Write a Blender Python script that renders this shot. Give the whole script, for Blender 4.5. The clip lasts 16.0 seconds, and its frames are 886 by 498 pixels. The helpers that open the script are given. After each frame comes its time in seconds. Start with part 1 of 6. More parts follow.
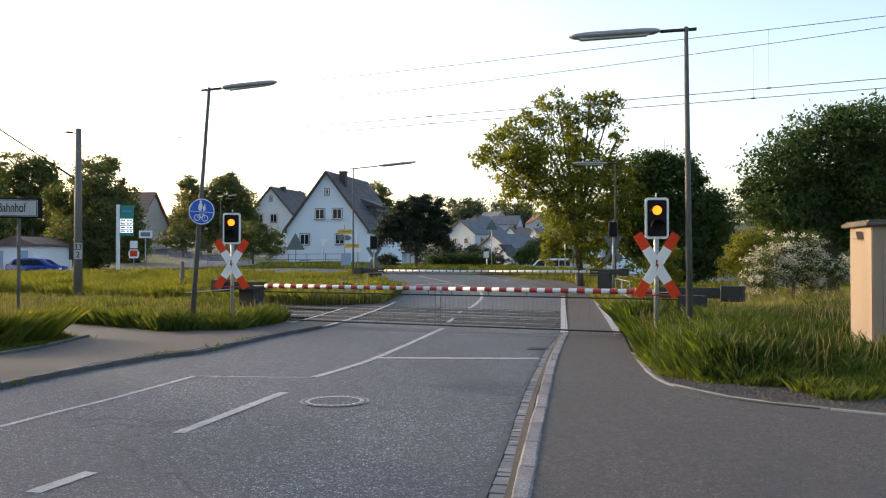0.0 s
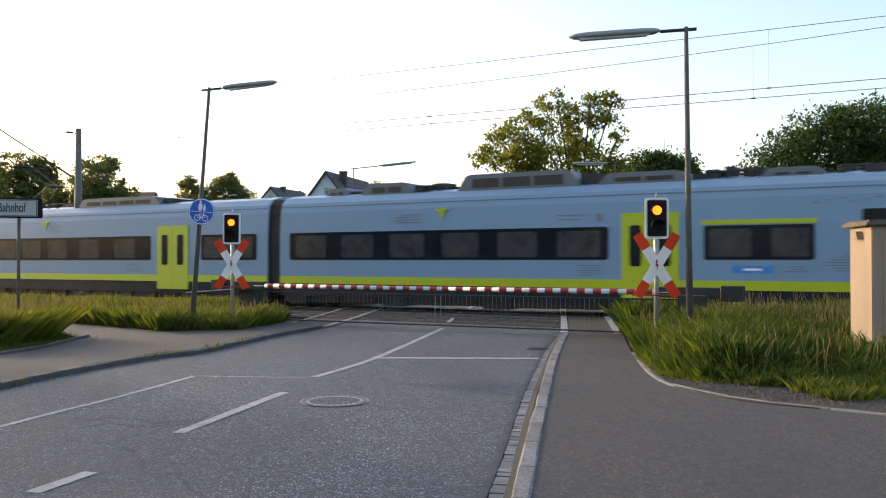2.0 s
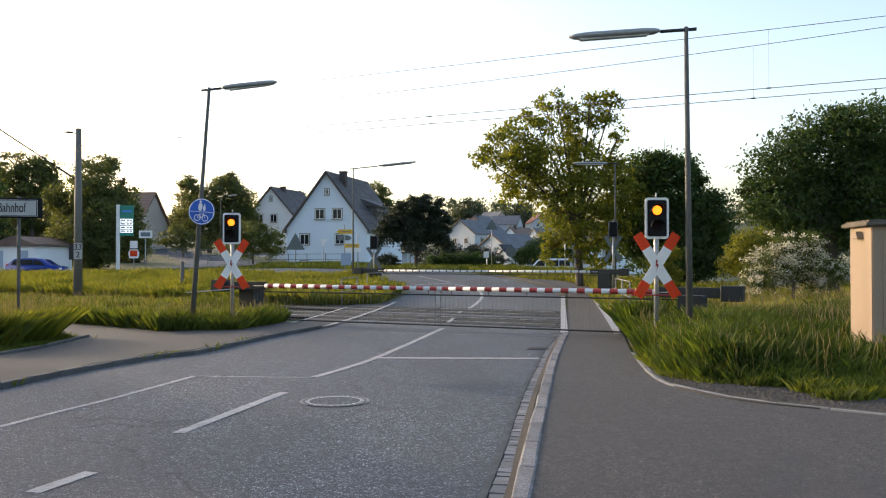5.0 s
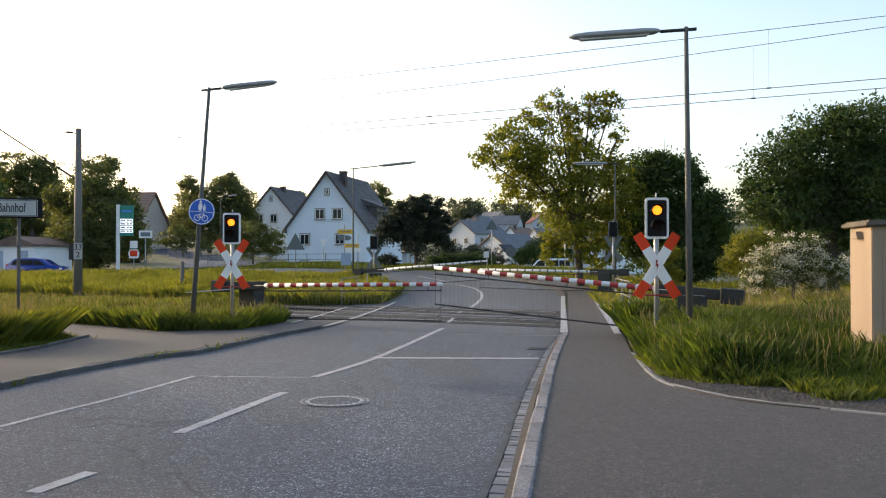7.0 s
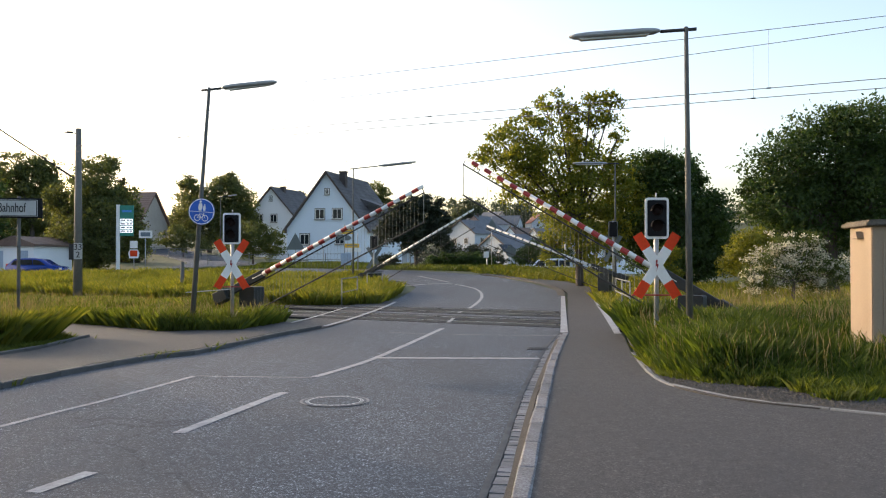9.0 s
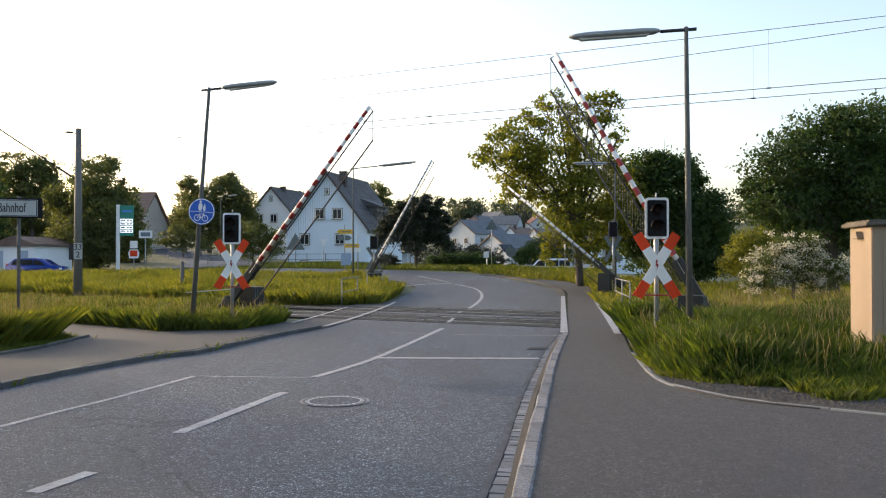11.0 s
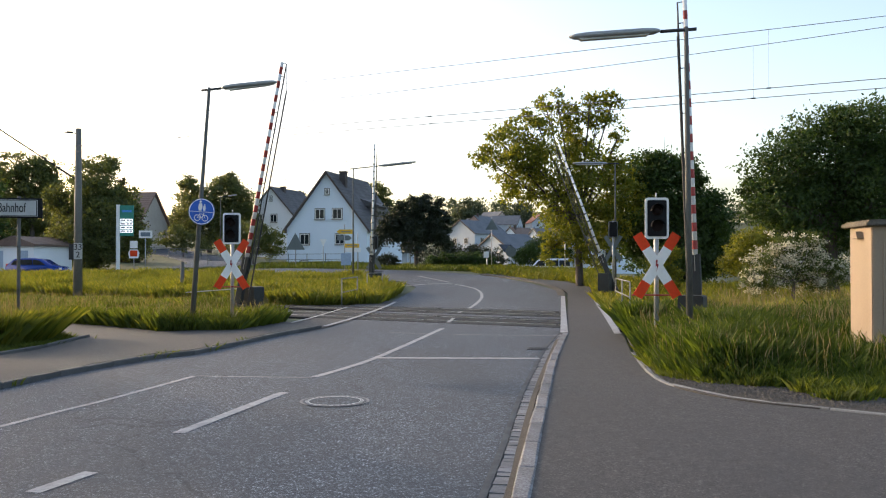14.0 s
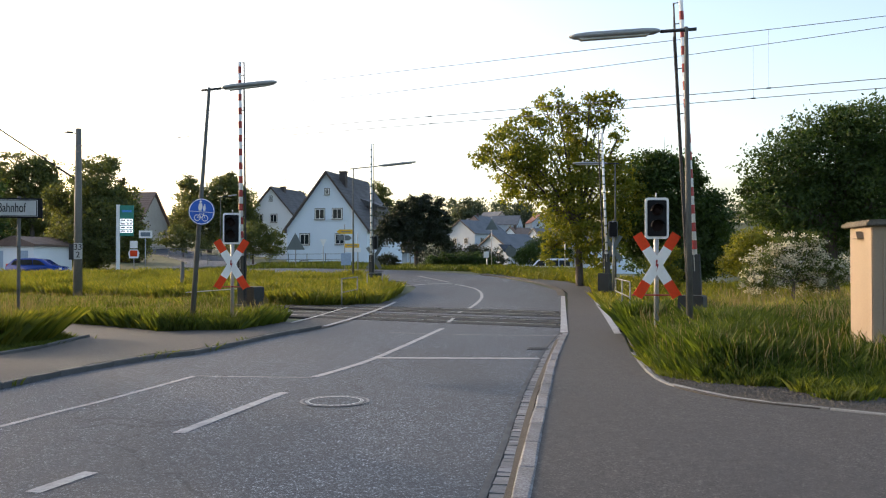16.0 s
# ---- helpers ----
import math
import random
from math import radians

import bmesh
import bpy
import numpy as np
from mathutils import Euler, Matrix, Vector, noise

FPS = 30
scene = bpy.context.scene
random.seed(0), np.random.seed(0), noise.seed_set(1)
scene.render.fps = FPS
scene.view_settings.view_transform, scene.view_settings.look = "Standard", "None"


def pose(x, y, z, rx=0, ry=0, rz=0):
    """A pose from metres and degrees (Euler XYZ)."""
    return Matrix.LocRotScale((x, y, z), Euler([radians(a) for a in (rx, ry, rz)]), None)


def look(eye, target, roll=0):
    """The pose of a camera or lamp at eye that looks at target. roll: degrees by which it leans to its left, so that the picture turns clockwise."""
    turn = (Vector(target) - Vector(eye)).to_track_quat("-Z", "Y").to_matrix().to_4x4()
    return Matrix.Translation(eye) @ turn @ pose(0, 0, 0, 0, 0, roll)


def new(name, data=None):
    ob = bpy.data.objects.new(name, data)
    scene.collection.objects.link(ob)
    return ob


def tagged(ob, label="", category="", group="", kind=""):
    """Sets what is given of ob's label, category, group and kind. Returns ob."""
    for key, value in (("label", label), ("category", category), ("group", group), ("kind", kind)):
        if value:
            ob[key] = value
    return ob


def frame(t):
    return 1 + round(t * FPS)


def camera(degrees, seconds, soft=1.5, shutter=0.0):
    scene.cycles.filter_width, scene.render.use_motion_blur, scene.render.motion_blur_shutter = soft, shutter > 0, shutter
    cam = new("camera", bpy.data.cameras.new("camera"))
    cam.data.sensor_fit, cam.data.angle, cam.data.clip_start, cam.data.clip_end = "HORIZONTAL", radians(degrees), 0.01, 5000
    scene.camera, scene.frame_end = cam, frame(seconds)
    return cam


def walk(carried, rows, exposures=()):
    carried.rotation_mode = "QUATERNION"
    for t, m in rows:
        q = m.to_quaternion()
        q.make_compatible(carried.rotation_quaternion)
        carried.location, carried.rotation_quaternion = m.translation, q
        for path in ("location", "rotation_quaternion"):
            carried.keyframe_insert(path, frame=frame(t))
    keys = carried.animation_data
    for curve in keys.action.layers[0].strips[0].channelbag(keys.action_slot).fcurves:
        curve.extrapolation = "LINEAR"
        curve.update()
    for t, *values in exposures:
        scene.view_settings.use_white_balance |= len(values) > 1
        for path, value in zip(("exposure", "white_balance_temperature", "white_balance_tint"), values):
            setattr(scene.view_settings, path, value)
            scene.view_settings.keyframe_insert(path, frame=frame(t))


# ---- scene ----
cam = camera(53.65, 16.0, soft=1.15, shutter=0.16)
EYE = pose(0, 0, 1.65, 90.776, 0, 0)
walk(cam, [(0, EYE), (16, EYE)], exposures=[(0, 1.5, 6500, 15.5), (16, 1.5, 6500, 15.5)])

# ---- light ----
SUN_AZ, SUN_EL = radians(-56), radians(13)   # compass angle from +y, towards +x
world = bpy.data.worlds.new("world")
scene.world = world
world.use_nodes = True
wn = world.node_tree
sky = wn.nodes.new("ShaderNodeTexSky")
sky.sky_type = "NISHITA"
sky.sun_disc = False
sky.sun_elevation, sky.sun_rotation = SUN_EL, SUN_AZ
sky.dust_density, sky.air_density, sky.ozone_density = 2.8, 1.0, 1.0
wn.nodes["Background"].inputs[1].default_value = 0.15
wn.links.new(sky.outputs[0], wn.nodes["Background"].inputs[0])
sun = new("sun", bpy.data.lights.new("sun", "SUN"))
sun.data.energy, sun.data.angle, sun.data.color = 1.15, radians(0.6), (1.0, 0.80, 0.55)
SUN_FROM = Vector((math.sin(SUN_AZ) * math.cos(SUN_EL), math.cos(SUN_AZ) * math.cos(SUN_EL), math.sin(SUN_EL)))
sun.matrix_world = look(SUN_FROM * 50, (0, 0, 0))


# ---- materials ----
def ramp(nt, fac, stops):
    r = nt.nodes.new("ShaderNodeValToRGB")
    el = r.color_ramp.elements
    while len(el) < len(stops):
        el.new(0.5)
    for e, (p, c) in zip(el, stops):
        e.position, e.color = p, (*c, 1)
    nt.links.new(fac, r.inputs[0])
    return r.outputs[0]


def mix(nt, fac, a, b, how="MIX"):
    m = nt.nodes.new("ShaderNodeMix")
    m.data_type, m.blend_type = "RGBA", how
    for s, v in ((m.inputs[0], fac), (m.inputs[6], a), (m.inputs[7], b)):
        if isinstance(v, bpy.types.NodeSocket):
            nt.links.new(v, s)
        else:
            s.default_value = v if isinstance(v, float) else (*v, 1)
    return m.outputs[2]


def noise_fac(nt, scale, detail=4.0, rough=0.6, stretch=(1, 1, 1), coords="Object"):
    tc = nt.nodes.new("ShaderNodeTexCoord")
    mp = nt.nodes.new("ShaderNodeMapping")
    mp.inputs["Scale"].default_value = stretch
    n = nt.nodes.new("ShaderNodeTexNoise")
    n.inputs["Scale"].default_value, n.inputs["Detail"].default_value, n.inputs["Roughness"].default_value = scale, detail, rough
    nt.links.new(tc.outputs[coords], mp.inputs[0])
    nt.links.new(mp.outputs[0], n.inputs["Vector"])
    return n.outputs[0]


def shade(c, k):
    return tuple(min(1.0, v * k) for v in c)


def mat(name, base, rough=0.6, metal=0.0, fine=40.0, coarse=1.5, vary=0.18, bump=0.15, dirt=None, dirt_amount=0.35,
        each=0.0, stretch=(1, 1, 1), spec=0.5, depth=0.01):
    """A painted or mineral surface: grain, larger stains, relief and some dirt."""
    m = bpy.data.materials.new(name)
    m.use_nodes = True
    nt = m.node_tree
    bs = nt.nodes["Principled BSDF"]
    f, c = noise_fac(nt, fine, 5.0, 0.65, stretch), noise_fac(nt, coarse, 5.0, 0.6, stretch)
    col = ramp(nt, f, [(0.3, shade(base, 1 - vary)), (0.7, shade(base, 1 + vary))])
    col = mix(nt, ramp(nt, c, [(0.35, (0.0,) * 3), (0.75, (dirt_amount,) * 3)]), col, dirt if dirt else shade(base, 0.6))
    if each:
        oi = nt.nodes.new("ShaderNodeObjectInfo")
        col = mix(nt, 1.0, col, ramp(nt, oi.outputs["Random"], [(0.0, (1 - each,) * 3), (1.0, (1.0,) * 3)]), "MULTIPLY")
    nt.links.new(col, bs.inputs["Base Color"])
    rr = ramp(nt, c, [(0.3, (rough * 0.85,) * 3), (0.7, (min(1, rough * 1.15),) * 3)])
    nt.links.new(rr, bs.inputs["Roughness"])
    bs.inputs["Metallic"].default_value = metal
    bs.inputs["Specular IOR Level"].default_value = spec
    if bump:
        b = nt.nodes.new("ShaderNodeBump")
        b.inputs["Strength"].default_value, b.inputs["Distance"].default_value = bump, depth
        nt.links.new(f, b.inputs["Height"])
        nt.links.new(b.outputs[0], bs.inputs["Normal"])
    return m


def leaf_mat(name, a, b, through_light=0.35, scale=0.6):
    """Leaves or blades that let some light through; each island takes its own tone."""
    m = bpy.data.materials.new(name)
    m.use_nodes = True
    nt = m.node_tree
    bs = nt.nodes["Principled BSDF"]
    geo = nt.nodes.new("ShaderNodeNewGeometry")
    col = ramp(nt, geo.outputs["Random Per Island"], [(0.0, a), (1.0, b)])
    col = mix(nt, ramp(nt, noise_fac(nt, scale, 3.0), [(0.35, (0.0,) * 3), (0.7, (0.55,) * 3)]), col, shade(a, 0.7))
    nt.links.new(col, bs.inputs["Base Color"])
    bs.inputs["Roughness"].default_value = 0.55
    bs.inputs["Specular IOR Level"].default_value = 0.3
    tr = nt.nodes.new("ShaderNodeBsdfTranslucent")
    nt.links.new(mix(nt, 1.0, col, (1.6, 1.5, 0.6), "MULTIPLY"), tr.inputs[0])
    mx = nt.nodes.new("ShaderNodeMixShader")
    mx.inputs[0].default_value = through_light
    nt.links.new(bs.outputs[0], mx.inputs[1])
    nt.links.new(tr.outputs[0], mx.inputs[2])
    nt.links.new(mx.outputs[0], nt.nodes["Material Output"].inputs[0])
    return m


def glow_mat(name, col, strength):
    m = bpy.data.materials.new(name)
    m.use_nodes = True
    bs = m.node_tree.nodes["Principled BSDF"]
    bs.inputs["Base Color"].default_value = (*col, 1)
    bs.inputs["Emission Color"].default_value = (*col, 1)
    bs.inputs["Emission Strength"].default_value = strength
    return m


def asphalt_mat(name, base, patch, crack=True, rough=0.62, spark=1.0):
    """Worn asphalt: single pale stones in dark binder, soft wear and painted shade along the lane, fine cracks."""
    m = bpy.data.materials.new(name)
    m.use_nodes = True
    nt = m.node_tree
    bs = nt.nodes["Principled BSDF"]
    tc = nt.nodes.new("ShaderNodeTexCoord")
    cells = []
    for scale in (62.0, 135.0):
        v = nt.nodes.new("ShaderNodeTexVoronoi")
        v.inputs["Scale"].default_value = scale
        nt.links.new(tc.outputs["Object"], v.inputs["Vector"])
        one = nt.nodes.new("ShaderNodeSeparateColor")
        nt.links.new(v.outputs["Color"], one.inputs[0])
        cells.append((v, one.outputs[0]))
    big = noise_fac(nt, 0.4, 4.0, 0.55, (1.0, 0.3, 1))
    mid = noise_fac(nt, 2.6, 5.0, 0.7)
    cloud = noise_fac(nt, 9.0, 4.0, 0.7)
    col = ramp(nt, cells[1][1], [(0.0, shade(base, 0.55)), (0.55, base), (0.8, shade(base, 1 + 0.9 * spark)), (1.0, shade(base, 1 + 2.2 * spark))])
    stone = ramp(nt, cells[0][1], [(0.0, (0.75,) * 3), (0.74, (0.95,) * 3), (0.86, (1.0 + 0.9 * spark,) * 3), (1.0, (1.0 + 2.2 * spark,) * 3)])
    col = mix(nt, 1.0, col, stone, "MULTIPLY")
    # large blotches: lane wear, and soft shadows painted in the patch colour
    col = mix(nt, ramp(nt, big, [(0.42, (0.0,) * 3), (0.62, (0.6,) * 3)]), col, patch)
    col = mix(nt, 1.0, col, ramp(nt, mid, [(0.3, (0.8,) * 3), (0.7, (1.18,) * 3)]), "MULTIPLY")
    col = mix(nt, 1.0, col, ramp(nt, cloud, [(0.3, (0.86,) * 3), (0.7, (1.12,) * 3)]), "MULTIPLY")
    if crack:
        vc = nt.nodes.new("ShaderNodeTexVoronoi")
        vc.feature = "DISTANCE_TO_EDGE"
        vc.inputs["Scale"].default_value = 0.16
        w = nt.nodes.new("ShaderNodeVectorMath")
        w.operation = "MULTIPLY_ADD"
        wob = nt.nodes.new("ShaderNodeTexNoise")
        wob.inputs["Scale"].default_value, wob.inputs["Detail"].default_value = 0.9, 6.0
        nt.links.new(tc.outputs["Object"], wob.inputs["Vector"])
        nt.links.new(wob.outputs["Color"], w.inputs[0])
        w.inputs[1].default_value = (1.6, 1.6, 0)
        nt.links.new(tc.outputs["Object"], w.inputs[2])
        nt.links.new(w.outputs[0], vc.inputs["Vector"])
        line = ramp(nt, vc.outputs[0], [(0.0, (0.6,) * 3), (0.003, (1.0,) * 3)])
        col = mix(nt, 1.0, col, line, "MULTIPLY")
    nt.links.new(col, bs.inputs["Base Color"])
    nt.links.new(ramp(nt, mid, [(0.3, (rough - 0.08,) * 3), (0.7, (rough + 0.1,) * 3)]), bs.inputs["Roughness"])
    bs.inputs["Specular IOR Level"].default_value = 0.3
    b = nt.nodes.new("ShaderNodeBump")
    b.inputs["Strength"].default_value, b.inputs["Distance"].default_value = 0.35, 0.004
    nt.links.new(cells[1][0].outputs["Distance"], b.inputs["Height"])
    nt.links.new(b.outputs[0], bs.inputs["Normal"])
    return m


ASPHALT = asphalt_mat("road asphalt", (0.056, 0.065, 0.075), (0.056, 0.061, 0.068), True, 0.8)
PATH_ASPHALT = asphalt_mat("pavement asphalt", (0.07, 0.065, 0.06), (0.058, 0.054, 0.051), False, 0.8, 0.35)
EARTH = mat("meadow earth", (0.06, 0.078, 0.024), 0.95, fine=12, coarse=0.12, vary=0.35, dirt=(0.09, 0.08, 0.034), dirt_amount=0.6, bump=0.4)
GRIT = mat("dusty gravel verge", (0.05, 0.044, 0.037), 0.95, fine=45, coarse=2, vary=0.4, bump=0.7)
KERB = mat("granite kerb", (0.095, 0.094, 0.09), 0.8, fine=60, coarse=3, vary=0.3, bump=0.4, each=0.3)
COBBLE = mat("granite setts", (0.21, 0.215, 0.225), 0.75, fine=40, coarse=5, vary=0.3, bump=0.5, each=0.45)
KERB_LIGHT = mat("pale speckled granite kerb", (0.2, 0.2, 0.205), 0.85, fine=45, coarse=4, vary=0.7, bump=0.5, each=0.25, dirt=(0.12, 0.1, 0.08), dirt_amount=0.5)
SAND = mat("sandy gutter dirt", (0.085, 0.066, 0.045), 0.95, fine=50, coarse=4, vary=0.5, bump=0.7, dirt=(0.09, 0.08, 0.06), dirt_amount=0.6)
LINE = mat("worn white road paint", (0.36, 0.36, 0.36), 0.7, fine=30, coarse=6, vary=0.25, dirt=(0.14, 0.14, 0.14), dirt_amount=0.75, bump=0.3)
STEEL = mat("galvanised steel", (0.36, 0.37, 0.37), 0.5, 0.7, fine=25, coarse=2, vary=0.15)
DARK_STEEL = mat("dark weathered steel", (0.03, 0.03, 0.03), 0.65, 0.2, fine=25, coarse=2)
RAIL = mat("worn rail steel", (0.35, 0.34, 0.33), 0.3, 0.9, fine=30, coarse=2)
RUBBER = mat("black rubber crossing panel", (0.028, 0.030, 0.033), 0.85, fine=40, coarse=2, each=0.3, spec=0.2)
BALLAST = mat("brown ballast stone", (0.16, 0.13, 0.11), 0.95, fine=22, coarse=2, vary=0.45, bump=0.8)
WHITE = mat("white sign enamel", (0.78, 0.77, 0.74), 0.45, fine=20, coarse=3, vary=0.04, dirt=(0.45, 0.43, 0.4), dirt_amount=0.3, bump=0.03)
RED = mat("red sign enamel", (0.72, 0.058, 0.012), 0.6, spec=0.2, fine=20, coarse=3, vary=0.1, bump=0.03)
BLACK = mat("black enamel", (0.009, 0.009, 0.01), 0.75, spec=0.2, fine=20, coarse=3, bump=0.03)
BLUE = mat("blue sign enamel", (0.01, 0.10, 0.48), 0.45, fine=20, coarse=3, vary=0.06, bump=0.03)
YELLOW = mat("yellow sign enamel", (0.75, 0.42, 0.02), 0.5, fine=20, coarse=3, vary=0.06, bump=0.03)
LAMP_GREY = mat("weathered grey lamp metal", (0.32, 0.33, 0.33), 0.55, 0.3, fine=20, coarse=2, vary=0.12)
POLE = mat("weathered lamp pole", (0.10, 0.10, 0.09), 0.75, 0.0, spec=0.3, fine=25, coarse=1.2, vary=0.25, stretch=(1, 1, 0.2))
DIFFUSER = mat("clouded lamp diffuser", (0.5, 0.5, 0.48), 0.35, fine=15, coarse=2)
CONCRETE = mat("weathered concrete", (0.34, 0.33, 0.31), 0.85, fine=35, coarse=1.2, vary=0.2, bump=0.4, dirt=(0.16, 0.15, 0.13), dirt_amount=0.5)
PLASTER = mat("cream cabinet render", (0.26, 0.195, 0.135), 0.85, fine=30, coarse=1.5, vary=0.06, bump=0.2, dirt=(0.4, 0.33, 0.24), dirt_amount=0.35)
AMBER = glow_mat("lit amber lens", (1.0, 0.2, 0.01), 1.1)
DEAD_LENS = mat("unlit dark lens", (0.012, 0.006, 0.005), 0.7, spec=0.15, fine=10, coarse=2, bump=0.0)


# ---- mesh helpers ----
def box(bm, lo, hi, m=None):
    vs = [bm.verts.new((x, y, z)) for x in (lo[0], hi[0]) for y in (lo[1], hi[1]) for z in (lo[2], hi[2])]
    for q in ((0, 1, 3, 2), (4, 6, 7, 5), (0, 4, 5, 1), (2, 3, 7, 6), (0, 2, 6, 4), (1, 5, 7, 3)):
        bm.faces.new([vs[i] for i in q])
    if m is not None:
        bmesh.ops.transform(bm, matrix=m, verts=vs)
    return vs


def rod(bm, a, b, r0, r1=None, seg=10, caps=True):
    a, b = Vector(a), Vector(b)
    r1 = r0 if r1 is None else r1
    q = (b - a).to_track_quat("Z", "Y")
    rings = []
    for p, r in ((a, r0), (b, r1)):
        rings.append([bm.verts.new(p + q @ Vector((r * math.cos(k * math.tau / seg), r * math.sin(k * math.tau / seg), 0))) for k in range(seg)])
    for k in range(seg):
        bm.faces.new((rings[0][k], rings[0][(k + 1) % seg], rings[1][(k + 1) % seg], rings[1][k]))
    if caps:
        bm.faces.new(rings[0][::-1])
        bm.faces.new(rings[1])


def tube(bm, pts, r, seg=10):
    for a, b in zip(pts, pts[1:]):
        rod(bm, a, b, r, r, seg)


def prism(bm, outline, lo, hi, axis="y"):
    """An outline of (u, v) pairs pushed from lo to hi along the axis."""
    put = {"y": lambda u, v, w: (u, w, v), "x": lambda u, v, w: (w, u, v), "z": lambda u, v, w: (u, v, w)}[axis]
    a = [bm.verts.new(put(u, v, lo)) for u, v in outline]
    b = [bm.verts.new(put(u, v, hi)) for u, v in outline]
    n = len(a)
    bm.faces.new(a)
    bm.faces.new(b[::-1])
    for i in range(n):
        bm.faces.new((a[i], b[i], b[(i + 1) % n], a[(i + 1) % n]))
    bmesh.ops.recalc_face_normals(bm, faces=bm.faces)


def rounded(w, h, r, n=4):
    out = []
    for cx, cz, a0 in ((w / 2 - r, h / 2 - r, 0), (-w / 2 + r, h / 2 - r, 90), (-w / 2 + r, -h / 2 + r, 180), (w / 2 - r, -h / 2 + r, 270)):
        for k in range(n + 1):
            a = radians(a0 + 90 * k / n)
            out.append((cx + r * math.cos(a), cz + r * math.sin(a)))
    return out


def disc(r, n=28):
    return [(r * math.cos(k * math.tau / n), r * math.sin(k * math.tau / n)) for k in range(n)]


def bevel(bm, w=0.01, seg=2):
    bmesh.ops.recalc_face_normals(bm, faces=bm.faces)
    sharp = [e for e in bm.edges if len(e.link_faces) == 2 and e.calc_face_angle(0) > 0.5]
    bmesh.ops.bevel(bm, geom=sharp, offset=w, segments=seg, affect="EDGES", clamp_overlap=True)


def part(name, bm, material, parent=None, label="", smooth=False):
    me = bpy.data.meshes.new(name)
    bm.to_mesh(me)
    bm.free()
    me.materials.append(material)
    if smooth:
        me.polygons.foreach_set("use_smooth", [True] * len(me.polygons))
    ob = new(name, me)
    ob.parent = parent
    return tagged(ob, label)


def thing(name, m, label, category, group="", kind=""):
    e = new(name)
    e.matrix_basis = m
    e.empty_display_size = 0.2
    return tagged(e, label, category, group, kind)


def bmnew():
    return bmesh.new()


def raw(name, verts, faces, material, label="", category="", kind="", group=""):
    me = bpy.data.meshes.new(name)
    me.from_pydata([tuple(v) for v in verts], [], faces)
    me.materials.append(material)
    return tagged(new(name, me), label, category, group, kind)


def quads(name, pts, material, parent=None, n=4):
    """Many loose faces of n corners at once; pts is an array (k, n, 3)."""
    me = bpy.data.meshes.new(name)
    k = len(pts)
    me.vertices.add(k * n)
    me.vertices.foreach_set("co", np.ascontiguousarray(pts, dtype=np.float32).ravel())
    me.loops.add(k * n)
    me.loops.foreach_set("vertex_index", np.arange(k * n, dtype=np.int32))
    me.polygons.add(k)
    me.polygons.foreach_set("loop_start", np.arange(0, k * n, n, dtype=np.int32))
    me.polygons.foreach_set("loop_total", np.full(k, n, dtype=np.int32))
    me.update(calc_edges=True)
    me.materials.append(material)
    ob = new(name, me)
    ob.parent = parent
    return ob


def step(a, b, v):
    t = min(1.0, max(0.0, (v - a) / (b - a)))
    return t * t * (3 - 2 * t)


def gz(x, y):
    """Height of the ground: level at the crossing, a rise behind it, a hill far off."""
    left = 1 - step(-30, -10, x)
    far_left = 1 - step(-45, -12, x)
    z = 1.1 * step(30, 66, y) * (1 - 0.35 * left) + 0.3 * step(66, 85, y)
    z += 0.055 * min(60, max(0, y - 72)) * far_left
    z -= 1.5 * step(52, 85, y) * step(3, 14, x)
    return z + 26 * step(200, 560, y) * (1 - far_left * 0.3)


TX, TY = 0.8677, -0.4972      # the way of the tracks
TRACK_TURN = math.degrees(math.atan2(TY, TX))
BOOM_TURN = -26.68            # the way of the closed booms


# ---- ground, road, pavements ----
def catmull(pts, n):
    """A smooth line of n points, evenly spaced, through pts."""
    p = [Vector((*a[:2], 0)) for a in pts]
    p = [2 * p[0] - p[1]] + p + [2 * p[-1] - p[-2]]
    fine = []
    for i in range(1, len(p) - 2):
        for k in range(24):
            t = k / 24
            a, b, c, d = p[i - 1], p[i], p[i + 1], p[i + 2]
            fine.append(0.5 * (2 * b + (c - a) * t + (2 * a - 5 * b + 4 * c - d) * t * t + (3 * b - a - 3 * c + d) * t ** 3))
    fine.append(p[-2])
    run = [0.0]
    for a, b in zip(fine, fine[1:]):
        run.append(run[-1] + (b - a).length)
    xs, ys = np.array([v.x for v in fine]), np.array([v.y for v in fine])
    at = np.linspace(0, run[-1], n)
    return list(zip(np.interp(at, run, xs), np.interp(at, run, ys)))


